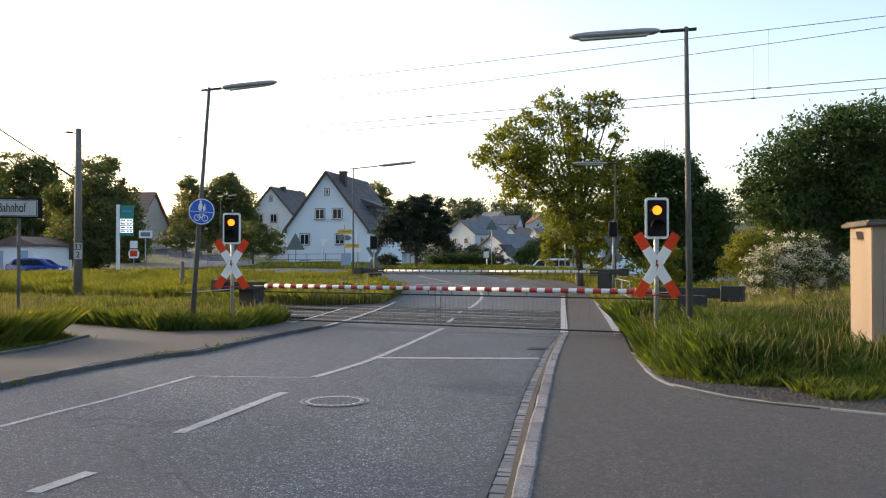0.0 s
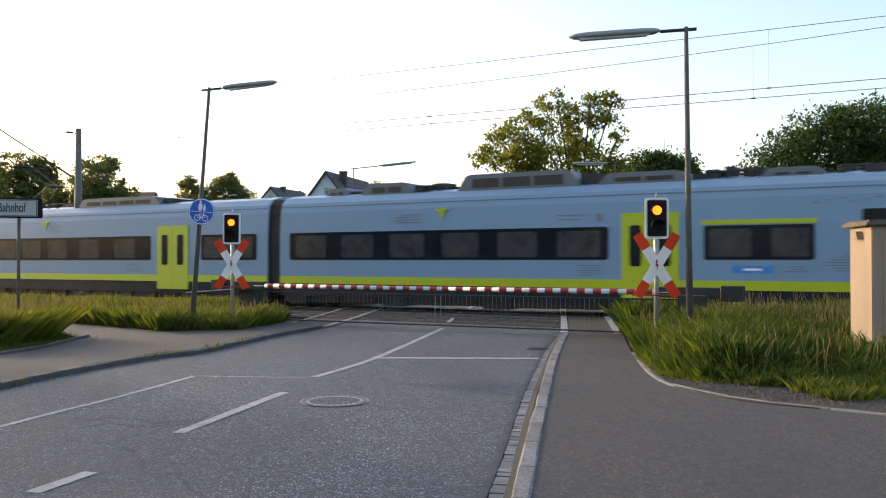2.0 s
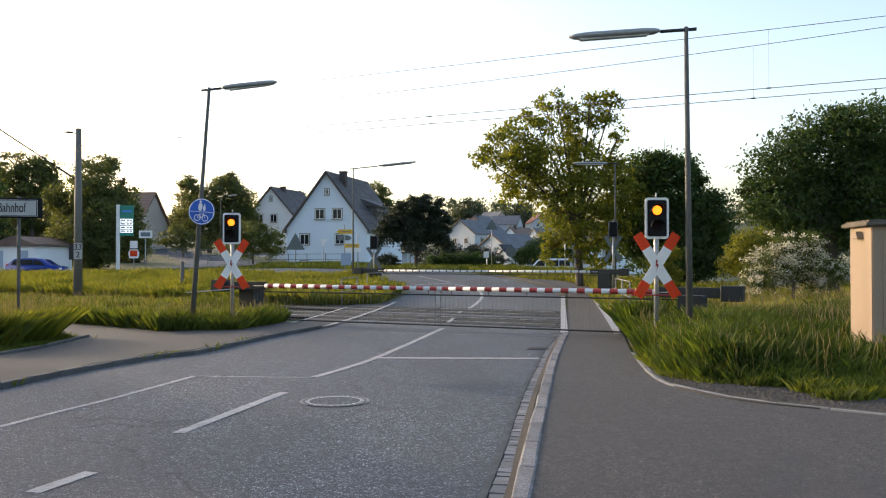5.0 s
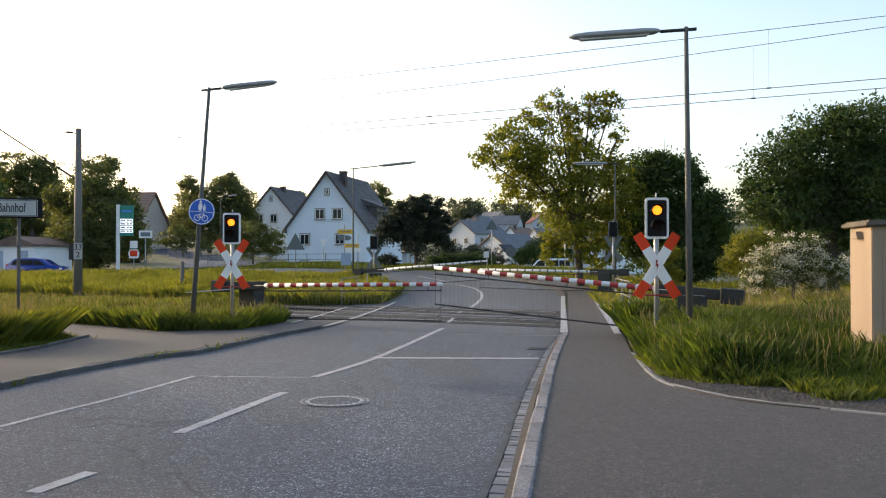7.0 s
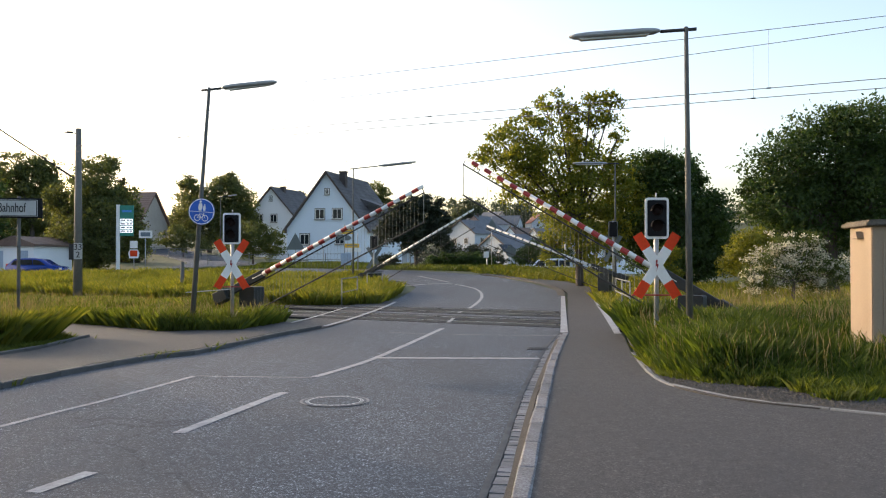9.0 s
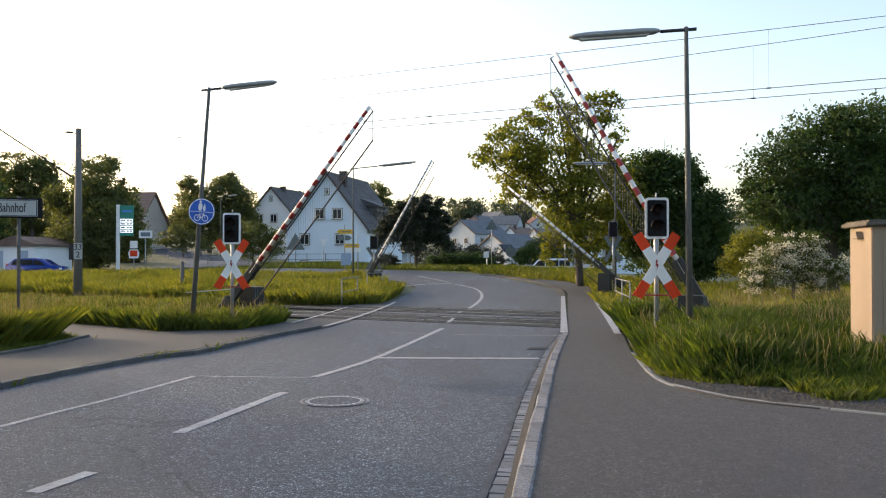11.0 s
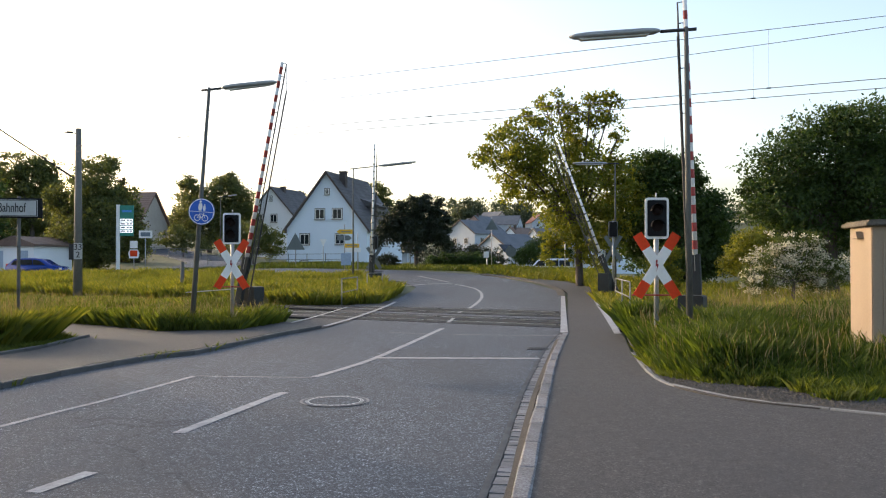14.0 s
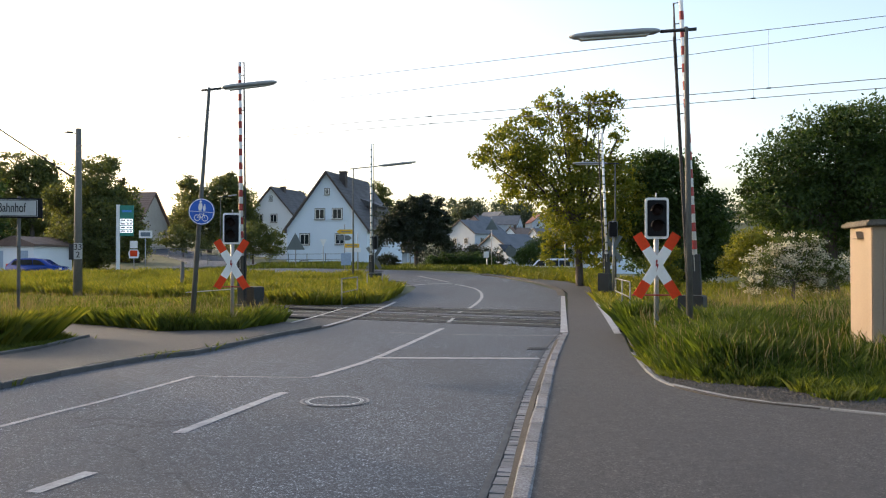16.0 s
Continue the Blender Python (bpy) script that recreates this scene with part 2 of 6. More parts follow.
def loft(name, left, right, n, across, lift, material, label, thick=0.0, category="road", kind="structure"):
    """A sheet between two lines that follows the ground, lift above it; thick gives it a skirt down to the ground."""
    a, b = catmull(left, n), catmull(right, n)
    bm = bmnew()
    grid = []
    for (ax, ay), (bx, by) in zip(a, b):
        row = []
        for k in range(across + 1):
            x, y = ax + (bx - ax) * k / across, ay + (by - ay) * k / across
            row.append(bm.verts.new((x, y, gz(x, y) + lift)))
        grid.append(row)
    for r, s in zip(grid, grid[1:]):
        for k in range(across):
            bm.faces.new((r[k], r[k + 1], s[k + 1], s[k]))
    if thick:
        rim = [r[0] for r in grid] + grid[-1][1:] + [r[-1] for r in grid[::-1]][1:] + grid[0][-2:0:-1]
        low = [bm.verts.new((v.co.x, v.co.y, v.co.z - thick)) for v in rim]
        for i in range(len(rim)):
            j = (i + 1) % len(rim)
            bm.faces.new((rim[i], low[i], low[j], rim[j]))
    bmesh.ops.recalc_face_normals(bm, faces=bm.faces)
    if sum(f.normal.z for f in bm.faces) < 0:
        bmesh.ops.reverse_faces(bm, faces=bm.faces)
    return tagged(part(name, bm, material, smooth=False), label, category, kind=kind)


def terrain():
    xs = sorted(set([-900, -600, -400, -300, -220, -160] + list(range(-130, 131, 4)) + [160, 220, 300, 400, 600, 900]))
    ys = sorted(set([-300, -150, -80, -40] + list(range(-20, 120, 3)) + list(range(120, 500, 20)) + [560, 700, 1000, 1600]))
    verts, faces = [], []
    for y in ys:
        for x in xs:
            verts.append((x, y, gz(x, y) - 0.05))
    w = len(xs)
    for j in range(len(ys) - 1):
        for i in range(w - 1):
            faces.append((j * w + i, j * w + i + 1, (j + 1) * w + i + 1, (j + 1) * w + i))
    return raw("ground", verts, faces, EARTH, "rough meadow ground with green and straw-coloured patches", "ground", "structure")


terrain()
ROAD_LEFT = [(-7.2, -8), (-6.6, 2), (-6.1, 8), (-5.69, 11.25), (-5.49, 12.45), (-5.18, 13.75), (-4.70, 15.05), (-4.34, 15.50), (-3.86, 17.90), (-3.55, 19.40),
             (-2.97, 21.50), (-2.55, 27.50), (-2.07, 34.20), (-1.39, 42.15), (-1.62, 44.85), (-3.42, 48.70), (-12, 51.5), (-25, 55), (-48, 57), (-80, 58)]
ROAD_RIGHT = [(-1.6, -8), (-0.35, 2), (0.30, 6.10), (0.56, 7.80), (0.98, 10.75), (1.46, 13.65), (1.89, 16.20), (2.42, 18.85), (2.80, 20.80),
              (3.76, 27.50), (4.88, 35.85), (5.32, 41.05), (4.42, 46.95), (2.10, 53.40), (-3.0, 59.5), (-14, 66), (-30, 67), (-50, 67.5), (-80, 68)]
road = loft("road", ROAD_LEFT, ROAD_RIGHT, 150, 8, 0.0, ASPHALT, "grey worn asphalt road over the level crossing with faint cracks", 0.04)
# the road that climbs the hill on the far side
loft("side_road", [(-26, 62), (-24, 74), (-27, 92), (-40, 112), (-62, 125)], [(-21, 62), (-17, 74), (-19, 94), (-34, 119), (-60, 133)], 30, 3, 0.03, ASPHALT,
     "pale asphalt side road climbing the hill", 0.08)

# pavement beside the right lane, widening to a driveway
PAVE_L = [(-1.25, -8), (-0.04, 2), (0.55, 6.10), (0.81, 7.80), (1.25, 10.75), (1.73, 13.65), (2.32, 17.30), (2.83, 20.00), (3.90, 27.50), (5.09, 35.85),
          (5.67, 41.45), (4.81, 47.80), (2.30, 54.00)]
PAVE_R = [(9.5, -8), (8.6, 2), (7.5, 6.5), (4.65, 9.20), (3.41, 10.25), (2.91, 11.85), (3.26, 15.05), (3.83, 18.55), (4.90, 26.10), (6.22, 35.55),
          (7.10, 42.15), (6.54, 46.95), (3.03, 54.65)]
loft("pavement", PAVE_L, PAVE_R, 90, 6, 0.03, PATH_ASPHALT, "brownish grey asphalt pavement and driveway mouth", 0.08, "pavement")
# pavement on the other side, with the path that branches off
loft("pavement", [(-12, -8), (-11.2, 2), (-9.2, 8), (-7.41, 14.65), (-7.23, 15.80), (-7.32, 17.90), (-7.36, 21.35), (-5.90, 20.15), (-4.81, 20.50), (-4.22, 22.25), (-4.07, 22.85)],
     [(-7.35, -8), (-6.75, 2), (-6.25, 8), (-5.76, 11.25), (-5.58, 12.55), (-5.28, 13.90), (-4.81, 15.25), (-4.45, 15.70), (-3.97, 18.15), (-3.67, 19.70), (-3.17, 21.00)],
     80, 4, 0.072, PATH_ASPHALT, "dusty asphalt pavement behind a low kerb", 0.14, "pavement")
loft("pavement", [(-4.33, 21.35), (-4.08, 22.25), (-3.74, 25.85), (-3.49, 29.40), (-3.16, 35.20)], [(-3.20, 20.30), (-2.88, 21.35), (-2.50, 26.95), (-2.31, 30.10), (-1.87, 34.55)],
     16, 2, 0.004, PATH_ASPHALT, "asphalt footway level with the tracks", 0.05, "pavement")
loft("side_path", [(-12.89, 20.30), (-11.15, 22.05), (-10.01, 22.85), (-8.18, 21.70), (-6.48, 20.00)], [(-9.97, 15.70), (-9.18, 18.15), (-8.20, 18.85), (-7.31, 18.15), (-6.35, 17.30)],
     24, 2, 0.06, PATH_ASPHALT, "narrow asphalt footpath leading off through the grass", 0.12, "path")
loft("gravel_verge", [(3.90, 18.55), (3.31, 14.90), (2.94, 11.75), (3.40, 10.20), (4.69, 9.20)], [(4.11, 18.95), (3.45, 14.40), (3.51, 12.20), (4.29, 11.15), (5.32, 10.10)],
     24, 2, 0.045, GRIT, "dusty gravel strip between driveway and long grass", 0.06, "verge")


def stripe(pts, w, n=12, lift=0.006, material=None, name="road_marking", label="worn white painted road line"):
    c = catmull(pts, n)
    bm = bmnew()
    rows = []
    for i, (x, y) in enumerate(c):
        x0, y0 = c[max(0, i - 1)]
        x1, y1 = c[min(n - 1, i + 1)]
        d = Vector((y1 - y0, x0 - x1)).normalized() * w / 2
        rows.append([bm.verts.new((x + s * d.x, y + s * d.y, gz(x + s * d.x, y + s * d.y) + lift)) for s in (-1, 1)])
    for a, b in zip(rows, rows[1:]):
        bm.faces.new((a[0], a[1], b[1], b[0]))
    return tagged(part(name, bm, material or LINE), label, "road marking", kind="structure")


for pts, w, *up in (([(-2.92, 6.25), (-2.74, 6.85)], 0.13), ([(-2.53, 8.40), (-1.99, 11.00)], 0.13), ([(-1.82, 12.45), (-1.14, 14.90), (-0.01, 21.35)], 0.12),
               ([(0.13, 23.05), (0.30, 24.85)], 0.1, 0.032), ([(0.49, 27.25), (0.60, 28.15)], 0.1, 0.032), ([(0.75, 29.10), (1.37, 34.20), (1.67, 37.55), (1.69, 41.05), (1.37, 43.30), (0.64, 45.25)], 0.13),
               ([(-1.12, 14.90), (1.63, 14.80)], 0.2), ([(-4.40, 8.70), (-4.21, 9.55), (-3.96, 10.50), (-3.55, 12.55)], 0.08),
               ([(-3.51, 12.55), (-2.68, 12.45), (-1.86, 12.40)], 0.035), ([(2.72, 19.70), (3.59, 26.10), (5.09, 37.20)], 0.17, 0.04), ([(3.87, 19.40), (4.85, 26.10), (6.07, 34.85)], 0.16, 0.042),
               ([(-4.04, 22.45), (-3.70, 25.60), (-3.36, 30.80)], 0.1, 0.034), ([(-2.93, 21.70), (-2.42, 26.10), (-1.83, 33.85)], 0.13, 0.034), ([(-2.05, 44.05), (-0.71, 45.65), (0.48, 46.10)], 0.15),
               ([(-1.22, 20.15), (-0.05, 19.70), (1.45, 19.40), (2.52, 19.40)], 0.05), ([(-1.48, 52.25), (0.33, 46.95)], 0.12)):
    stripe(pts, w, 12, *up)
for px in ([(6.60, 47.35), (7.19, 45.65), (7.18, 42.15)], [(3.70, 47.35), (4.94, 46.10), (5.42, 41.80), (5.09, 37.55)]):
    stripe(px, 0.34, 12, 0.045, SAND, "gutter_strip", "pale gravelly gutter strip along the pavement")


# ---- the tracks ----
def along(dc, k, side=0.0):
    """A point k metres along a track that meets the camera's plane at depth dc, side metres further off."""
    return (k * TX - side * TY, dc + k * TY + side * TX)


def rail_profile(side):
    return [(side - 0.07, -0.14), (side + 0.07, -0.14), (side + 0.07, -0.12), (side + 0.015, -0.1), (side + 0.015, -0.04), (side + 0.036, -0.03),
            (side + 0.036, 0.012), (side - 0.036, 0.012), (side - 0.036, -0.03), (side - 0.015, -0.04), (side - 0.015, -0.1), (side - 0.07, -0.12)]


FAR_TRACK, NEAR_TRACK = 29.2, 24.9
for dc in (FAR_TRACK, NEAR_TRACK):
    t = thing("railway_track", pose(0, dc, 0.009, 0, 0, TRACK_TURN), "steel rails on sleepers and brown ballast, level with the road", "railway track", "tracks", "structure")
    for side in (-0.7175, 0.7175):
        bm = bmnew()
        prism(bm, rail_profile(side), -110, 420, "x")
        part("rail", bm, RAIL, t, "bright worn running rail")
    bm = bmnew()
    for k in range(-150, 100):
        x = k * 0.6
        if not -6.5 < x < 7.5:
            box(bm, (x - 0.13, -1.3, -0.3), (x + 0.13, 1.3, -0.13))
    part("sleeper_row", bm, CONCRETE, t, "grey concrete sleepers")
    rubber = bmnew()
    box(rubber, (-0.295, -0.62, -0.12), (0.295, 0.62, 0.0))
    bevel(rubber, 0.012, 1)
    first = part("crossing_panel", rubber, RUBBER, t)
    first.location = (-6.3, 0, 0)
    for k in range(1, 23):
        o = first.copy()
        scene.collection.objects.link(o)
        o.location = (-6.3 + 0.6 * k, 0, 0.003 * random.random())
    rubber = bmnew()
    box(rubber, (-0.295, -0.3, -0.12), (0.295, 0.3, 0.0))
    bevel(rubber, 0.012, 1)
    for side in (-1.12, 1.12):
        one = None
        for k in range(23):
            if one is None:
                one = part("outer_panel", rubber, RUBBER, t)
                o = one
            else:
                o = one.copy()
                scene.collection.objects.link(o)
            o.location = (-6.3 + 0.6 * k, side, 0.003 * random.random())
        rubber = bmnew()
        box(rubber, (-0.295, -0.3, -0.12), (0.295, 0.3, 0.0))
        bevel(rubber, 0.012, 1)
    rubber.free()


def ballast():
    """Ballast beds on both sides of the crossing, with single stones."""
    for a, b in ((-90, -6.8), (7.8, 60)):
        bm = bmnew()
        q = []
        for k, side in ((a, -4.2), (a, 6.2), (b, 6.2), (b, -4.2)):
            x, y = along(27.05, k, side)
            q.append(bm.verts.new((x, y, -0.06 + 0.02)))
        bm.faces.new(q)
        bmesh.ops.recalc_face_normals(bm, faces=bm.faces)
        bed = tagged(part("ballast_bed", bm, BALLAST), "brown ballast bed beside the crossing", "ballast", kind="structure")
        rng = np.random.default_rng(5)
        n = 9000 if a < 0 else 5000
        k = rng.uniform(max(a, -40), min(b, 30), n)
        side = rng.uniform(-4.2, 6.2, n)
        pts = []
        for i in range(n):
            x, y = along(27.05, k[i], side[i])
            r = rng.uniform(0.02, 0.05)
            c = np.array((x, y, 0.0 - 0.03))
            d = rng.normal(0, r, (4, 3))
            d[3] = (0, 0, r * 1.4)
            v = c + d
            pts += [v[[0, 1, 3]], v[[1, 2, 3]], v[[2, 0, 3]]]
        tagged(quads("ballast_stones", np.array(pts), BALLAST, None, 3), "loose brown ballast stones", "ballast", kind="stuff")


ballast()


# ---- crossing furniture ----
def barrier(m, length, housing_h, far=False):
    """A lifting barrier: drive housing, and a striped boom that carries a hanging grille."""
    t = thing("crossing_barrier", m, "white lifting barrier with dark marks, seen from behind" if far else "red and white striped lifting barrier with a hanging grille", "barrier", "crossing barriers")
    bm = bmnew()
    prism(bm, rounded(0.5, 0.95, 0.05), -0.22, 0.22, "y")
    bmesh.ops.translate(bm, verts=bm.verts, vec=(0, 0.42, 0.475))
    part("drive_housing", bm, HOUSING, t, "dark grey-green drive housing")
    bm = bmnew()
    box(bm, (-0.3, -0.1, 0.0), (0.3, 0.7, 0.06))
    part("base", bm, CONCRETE, t, "concrete base")
    bm = bmnew()
    rod(bm, (0.45, 0, 0), (length, 0, 0), 0.062, 0.045, 14)
    boom_ob = part("boom", bm, WHITE, t, "white boom with red bands", True)
    boom_ob.location = (0, 0, housing_h)
    band, period = (0.07, 0.37) if far else (0.185, 0.37)
    x = 0.9
    while x + band < length - 0.05:
        r = 0.062 + (0.045 - 0.062) * (x - 0.45) / (length - 0.45) + 0.003
        bm = bmnew()
        rod(bm, (x, 0, 0), (x + band, 0, 0), r - 0.001, r - 0.0015, 14, False)
        part("red_band", bm, SIGN_BACK if far else BAND_RED, boom_ob, "dark band" if far else "red reflective band", True)
        x += period
    bm = bmnew()
    box(bm, (-0.95, -0.06, -0.11), (0.8, 0.06, 0.11))
    box(bm, (-0.95, -0.14, -0.17), (-0.5, 0.14, 0.15))
    bevel(bm, 0.015, 1)
    part("counterweight", bm, HOUSING, boom_ob, "dark counterweight arm")
    bm = bmnew()
    rod(bm, (0.35, 0, -0.15), (length - 0.02, 0, -0.15), 0.018, None, 6)
    k = 0.9
    while k < length:
        rod(bm, (k, 0, -0.03), (k, 0, -0.15), 0.011, None, 6)
        k += 0.95
    rod(bm, (length - 0.03, 0, -0.03), (length - 0.03, 0, -0.15), 0.011, None, 6)
    part("grille_rail", bm, DARK_STEEL, boom_ob, "thin dark grille rail")
    hang = HANG
    bm = bmnew()
    rod(bm, (0.35, 0, 0), (length - 0.02, 0, 0), 0.02, None, 6)
    lower = part("lower_rail", bm, DARK_STEEL, boom_ob, "thin dark lower rail")
    lower.location = (0, 0, -0.15 - hang)
    bm = bmnew()
    rod(bm, (0, 0, 0), (0, 0, -hang), 0.0026, None, 4)
    bars = []
    gap = 0.11 if not far else 0.14
    n = int((length - 0.45) / gap)
    first = part("hanging_rod", bm, RAILING, boom_ob)
    for i in range(n):
        o = first if i == 0 else first.copy()
        if i:
            scene.collection.objects.link(o)
        o.location = (0.42 + i * gap, 0, -0.15)
        bars.append(o)
    bm = bmnew()
    rod(bm, (0, 0, 0.0), (0, 0, -hang), 0.009, None, 6)
    tip = part("tip_rod", bm, RAILING, boom_ob, "pale support rod at the tip")
    tip.location = (length - 0.04, 0, -0.15)
    bars.append(tip)
    return boom_ob, lower, bars, housing_h


HANG = 0.72
RAILING = mat("pale galvanised tube", (0.17, 0.18, 0.17), 0.55, 0.2, fine=20, coarse=2)
SIGN_BACK = mat("grey sign back", (0.13, 0.15, 0.15), 0.5, 0.4, fine=20, coarse=2)
BAND_RED = mat("dull red band", (0.3, 0.025, 0.02), 0.5, fine=15, coarse=3, vary=0.12)
HOUSING = mat("dark green-grey enamel", (0.024, 0.028, 0.026), 0.7, 0.1, fine=20, coarse=2)
NEAR_BOOM, FAR_BOOM = 0.99, 1.0
BARRIERS = {}
BARRIERS["near_left"] = barrier(pose(-5.4, 23.51, 0.0, 0, 0, BOOM_TURN), 6.02, NEAR_BOOM)
BARRIERS["near_right"] = barrier(pose(5.25, 18.16, 0.0, 0, 0, BOOM_TURN + 180), 6.12, NEAR_BOOM)
BARRIERS["far_left"] = barrier(pose(-3.63, 44.32, 0.16, 0, 0, BOOM_TURN), 6.42, FAR_BOOM, True)
BARRIERS["far_right"] = barrier(pose(7.29, 38.84, 0.16, 0, 0, BOOM_TURN + 180), 6.2, FAR_BOOM, True)


def bolt_shape():
    return [(-0.018, 0.1), (0.01, 0.1), (0.0, 0.025), (0.028, 0.025), (-0.014, -0.11), (0.0, -0.015), (-0.028, -0.015)]


def half_ball(r, way):
    bm = bmnew()
    rings = []
    for j in range(6):
        a = radians(90 * j / 6)
        rings.append([bm.verts.new((r * math.cos(a) * math.cos(k * math.tau / 20), way * r * 0.75 * math.sin(a), r * math.cos(a) * math.sin(k * math.tau / 20))) for k in range(20)])
    tip = bm.verts.new((0, way * r * 0.75, 0))
    for a, b in zip(rings, rings[1:]):
        for k in range(20):
            bm.faces.new((a[k], a[(k + 1) % 20], b[(k + 1) % 20], b[k]))
    for k in range(20):
        bm.faces.new((rings[-1][k], rings[-1][(k + 1) % 20], tip))
    bmesh.ops.recalc_face_normals(bm, faces=bm.faces)
    return bm


def crossbuck(m, post_h, lit=True, cz=2.41, cross_z=1.57):
    """Warning light over a St Andrew's cross on one post; faces its own -y."""
    t = thing("crossing_signal", m, "red and white diagonal cross under an amber crossing light" if lit else
              "grey backs of a diagonal cross and crossing light", "crossing signal", "crossing signals")
    bm = bmnew()
    rod(bm, (0, 0.07, 0), (0, 0.07, cz + 0.36), 0.045, None, 12)
    rod(bm, (0, 0.07, cz + 0.36), (0, 0.07, cz + 0.45), 0.012, None, 6)
    part("post", bm, STEEL, t, "galvanised post", True)
    half, w = 0.655, 0.088
    tilt = 32.0
    for sgn, nm in ((1, 0.0), (-1, 0.012)):
        q = Matrix.Translation((0, -nm, cross_z)) @ pose(0, 0, 0, 0, sgn * tilt, 0)
        bm = bmnew()
        box(bm, (-w, -0.006, -half * 0.54), (w, 0.006, half * 0.54), q)
        arm = part("cross_arm", bm, WHITE if lit else SIGN_BACK, t, "white diagonal arm with red ends")
        for e in (-1, 1):
            bm = bmnew()
            box(bm, (-w, -0.006, min(e * half, e * half * 0.54)), (w, 0.006, max(e * half, e * half * 0.54)), q)
            part("red_end", bm, RED if lit else SIGN_BACK, arm, "red reflective end" if lit else "grey back")
    bm = bmnew()
    prism(bm, bolt_shape(), -0.03, -0.02, "y")
    bmesh.ops.translate(bm, verts=bm.verts, vec=(0, 0, cross_z))
    part("lightning_symbol", bm, BAND_RED, t, "small red lightning flash")
    if lit:
        bm = bmnew()
        rod(bm, (-0.44, 0.02, cross_z - 0.53), (0.44, 0.02, cross_z - 0.53), 0.014, None, 8)
        part("stay_bar", bm, BAND_RED, t, "thin red stay bar")
    top = None
    bm = bmnew()
    prism(bm, rounded(0.42, 0.735, 0.06), -0.01, 0.02, "y")
    bmesh.ops.translate(bm, verts=bm.verts, vec=(0, 0, cz))
    plate = part("white_border", bm, WHITE if lit else SIGN_BACK, t, "white rounded border plate")
    bm = bmnew()
    prism(bm, rounded(0.335, 0.645, 0.03), -0.03, 0.2, "y")
    bmesh.ops.translate(bm, verts=bm.verts, vec=(0, 0, cz))
    face = part("light_box", bm, BLACK, t, "matt black light box")
    for dz, on in ((0.14, True), (-0.14, False)):
        bm = bmnew()
        prism(bm, disc(0.1), -0.045, -0.032, "y")
        bmesh.ops.translate(bm, verts=bm.verts, vec=(0, 0, cz + dz))
        lens = part("lens", bm, DEAD_LENS, face, "dark lens surround" if on else "unlit dark lens")
        bm = bmnew()
        for k in range(11):
            a0, a1 = radians(10 + 16 * k), radians(26 + 16 * k)
            v = [bm.verts.new((0.115 * math.cos(a), y, cz + dz + 0.115 * math.sin(a))) for a, y in ((a0, -0.03), (a1, -0.03), (a1, -0.19), (a0, -0.19))]
            bm.faces.new(v)
        bmesh.ops.solidify(bm, geom=bm.faces[:], thickness=0.006)
        part("hood", bm, BLACK, face, "black visor")
        # added drum: turning its lit half into the box stands for switching off
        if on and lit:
            top = part("switch_off_drum", half_ball(0.085, 1), DEAD_LENS, face, "dark half of the added drum, shown for lamp off", True)
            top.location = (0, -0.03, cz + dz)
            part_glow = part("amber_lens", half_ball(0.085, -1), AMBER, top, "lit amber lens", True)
    return t, top


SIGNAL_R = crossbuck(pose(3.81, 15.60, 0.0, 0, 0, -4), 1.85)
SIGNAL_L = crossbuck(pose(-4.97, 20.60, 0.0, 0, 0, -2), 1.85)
crossbuck(pose(-3.58, 45.50, 1.65 - 1.45, 0, 0, 176), 1.75, False, 2.4, 1.6)
crossbuck(pose(7.57, 39.00, 1.65 - 1.45, 0, 0, 172), 1.9, False, 2.85, 2.0)


def street_lamp(m, h, reach, head, lean=0.0, r=0.06):
    """A tapered pole, a short arm and a long tube-lamp head along +x."""
    t = thing("street_lamp", m, "grey street lamp with a long tubular head on a slim pole", "street lamp", "street lamps")
    bm = bmnew()
    rod(bm, (0, 0, 0), (0, 0, h), r * 1.1, r * 0.6, 14)
    part("pole", bm, POLE, t, "weathered grey pole", True)
    up = math.tan(radians(lean))
    bm = bmnew()
    rod(bm, (-0.18, 0, h - 0.05 - 0.18 * up), (reach, 0, h - 0.05 + reach * up), 0.03, None, 10)
    part("arm", bm, DARK_STEEL, t, "short dark arm", True)
    bm = bmnew()
    sec = [(-0.5, 0.3), (-0.44, 0.8), (-0.3, 1.0), (0.3, 1.0), (0.44, 0.75), (0.5, 0.3)]
    rings = []
    for u, k in sec:
        x = reach + head * (u + 0.5)
        rings.append([bm.verts.new((x, 0.13 * k * c, h - 0.05 + x * up + 0.055 * k * s + 0.015)) for c, s in
                      ((1, -0.4), (0.9, 0.5), (0.45, 1), (-0.45, 1), (-0.9, 0.5), (-1, -0.4), (-0.6, -1), (0.6, -1))])
    for a, b in zip(rings, rings[1:]):
        for k in range(8):
            bm.faces.new((a[k], a[(k + 1) % 8], b[(k + 1) % 8], b[k]))
    bm.faces.new(rings[0])
    bm.faces.new(rings[-1])
    bmesh.ops.recalc_face_normals(bm, faces=bm.faces)
    hd = part("head", bm, LAMP_GREY, t, "long grey lamp head", True)
    bm = bmnew()
    x0, x1 = reach + head * 0.12, reach + head * 0.9
    prism(bm, [(x0, h - 0.05 + x0 * up - 0.03), (x1, h - 0.05 + x1 * up - 0.03), (x1 - 0.05, h - 0.05 + x1 * up - 0.062), (x0 + 0.05, h - 0.05 + x0 * up - 0.062)], -0.07, 0.07, "y")
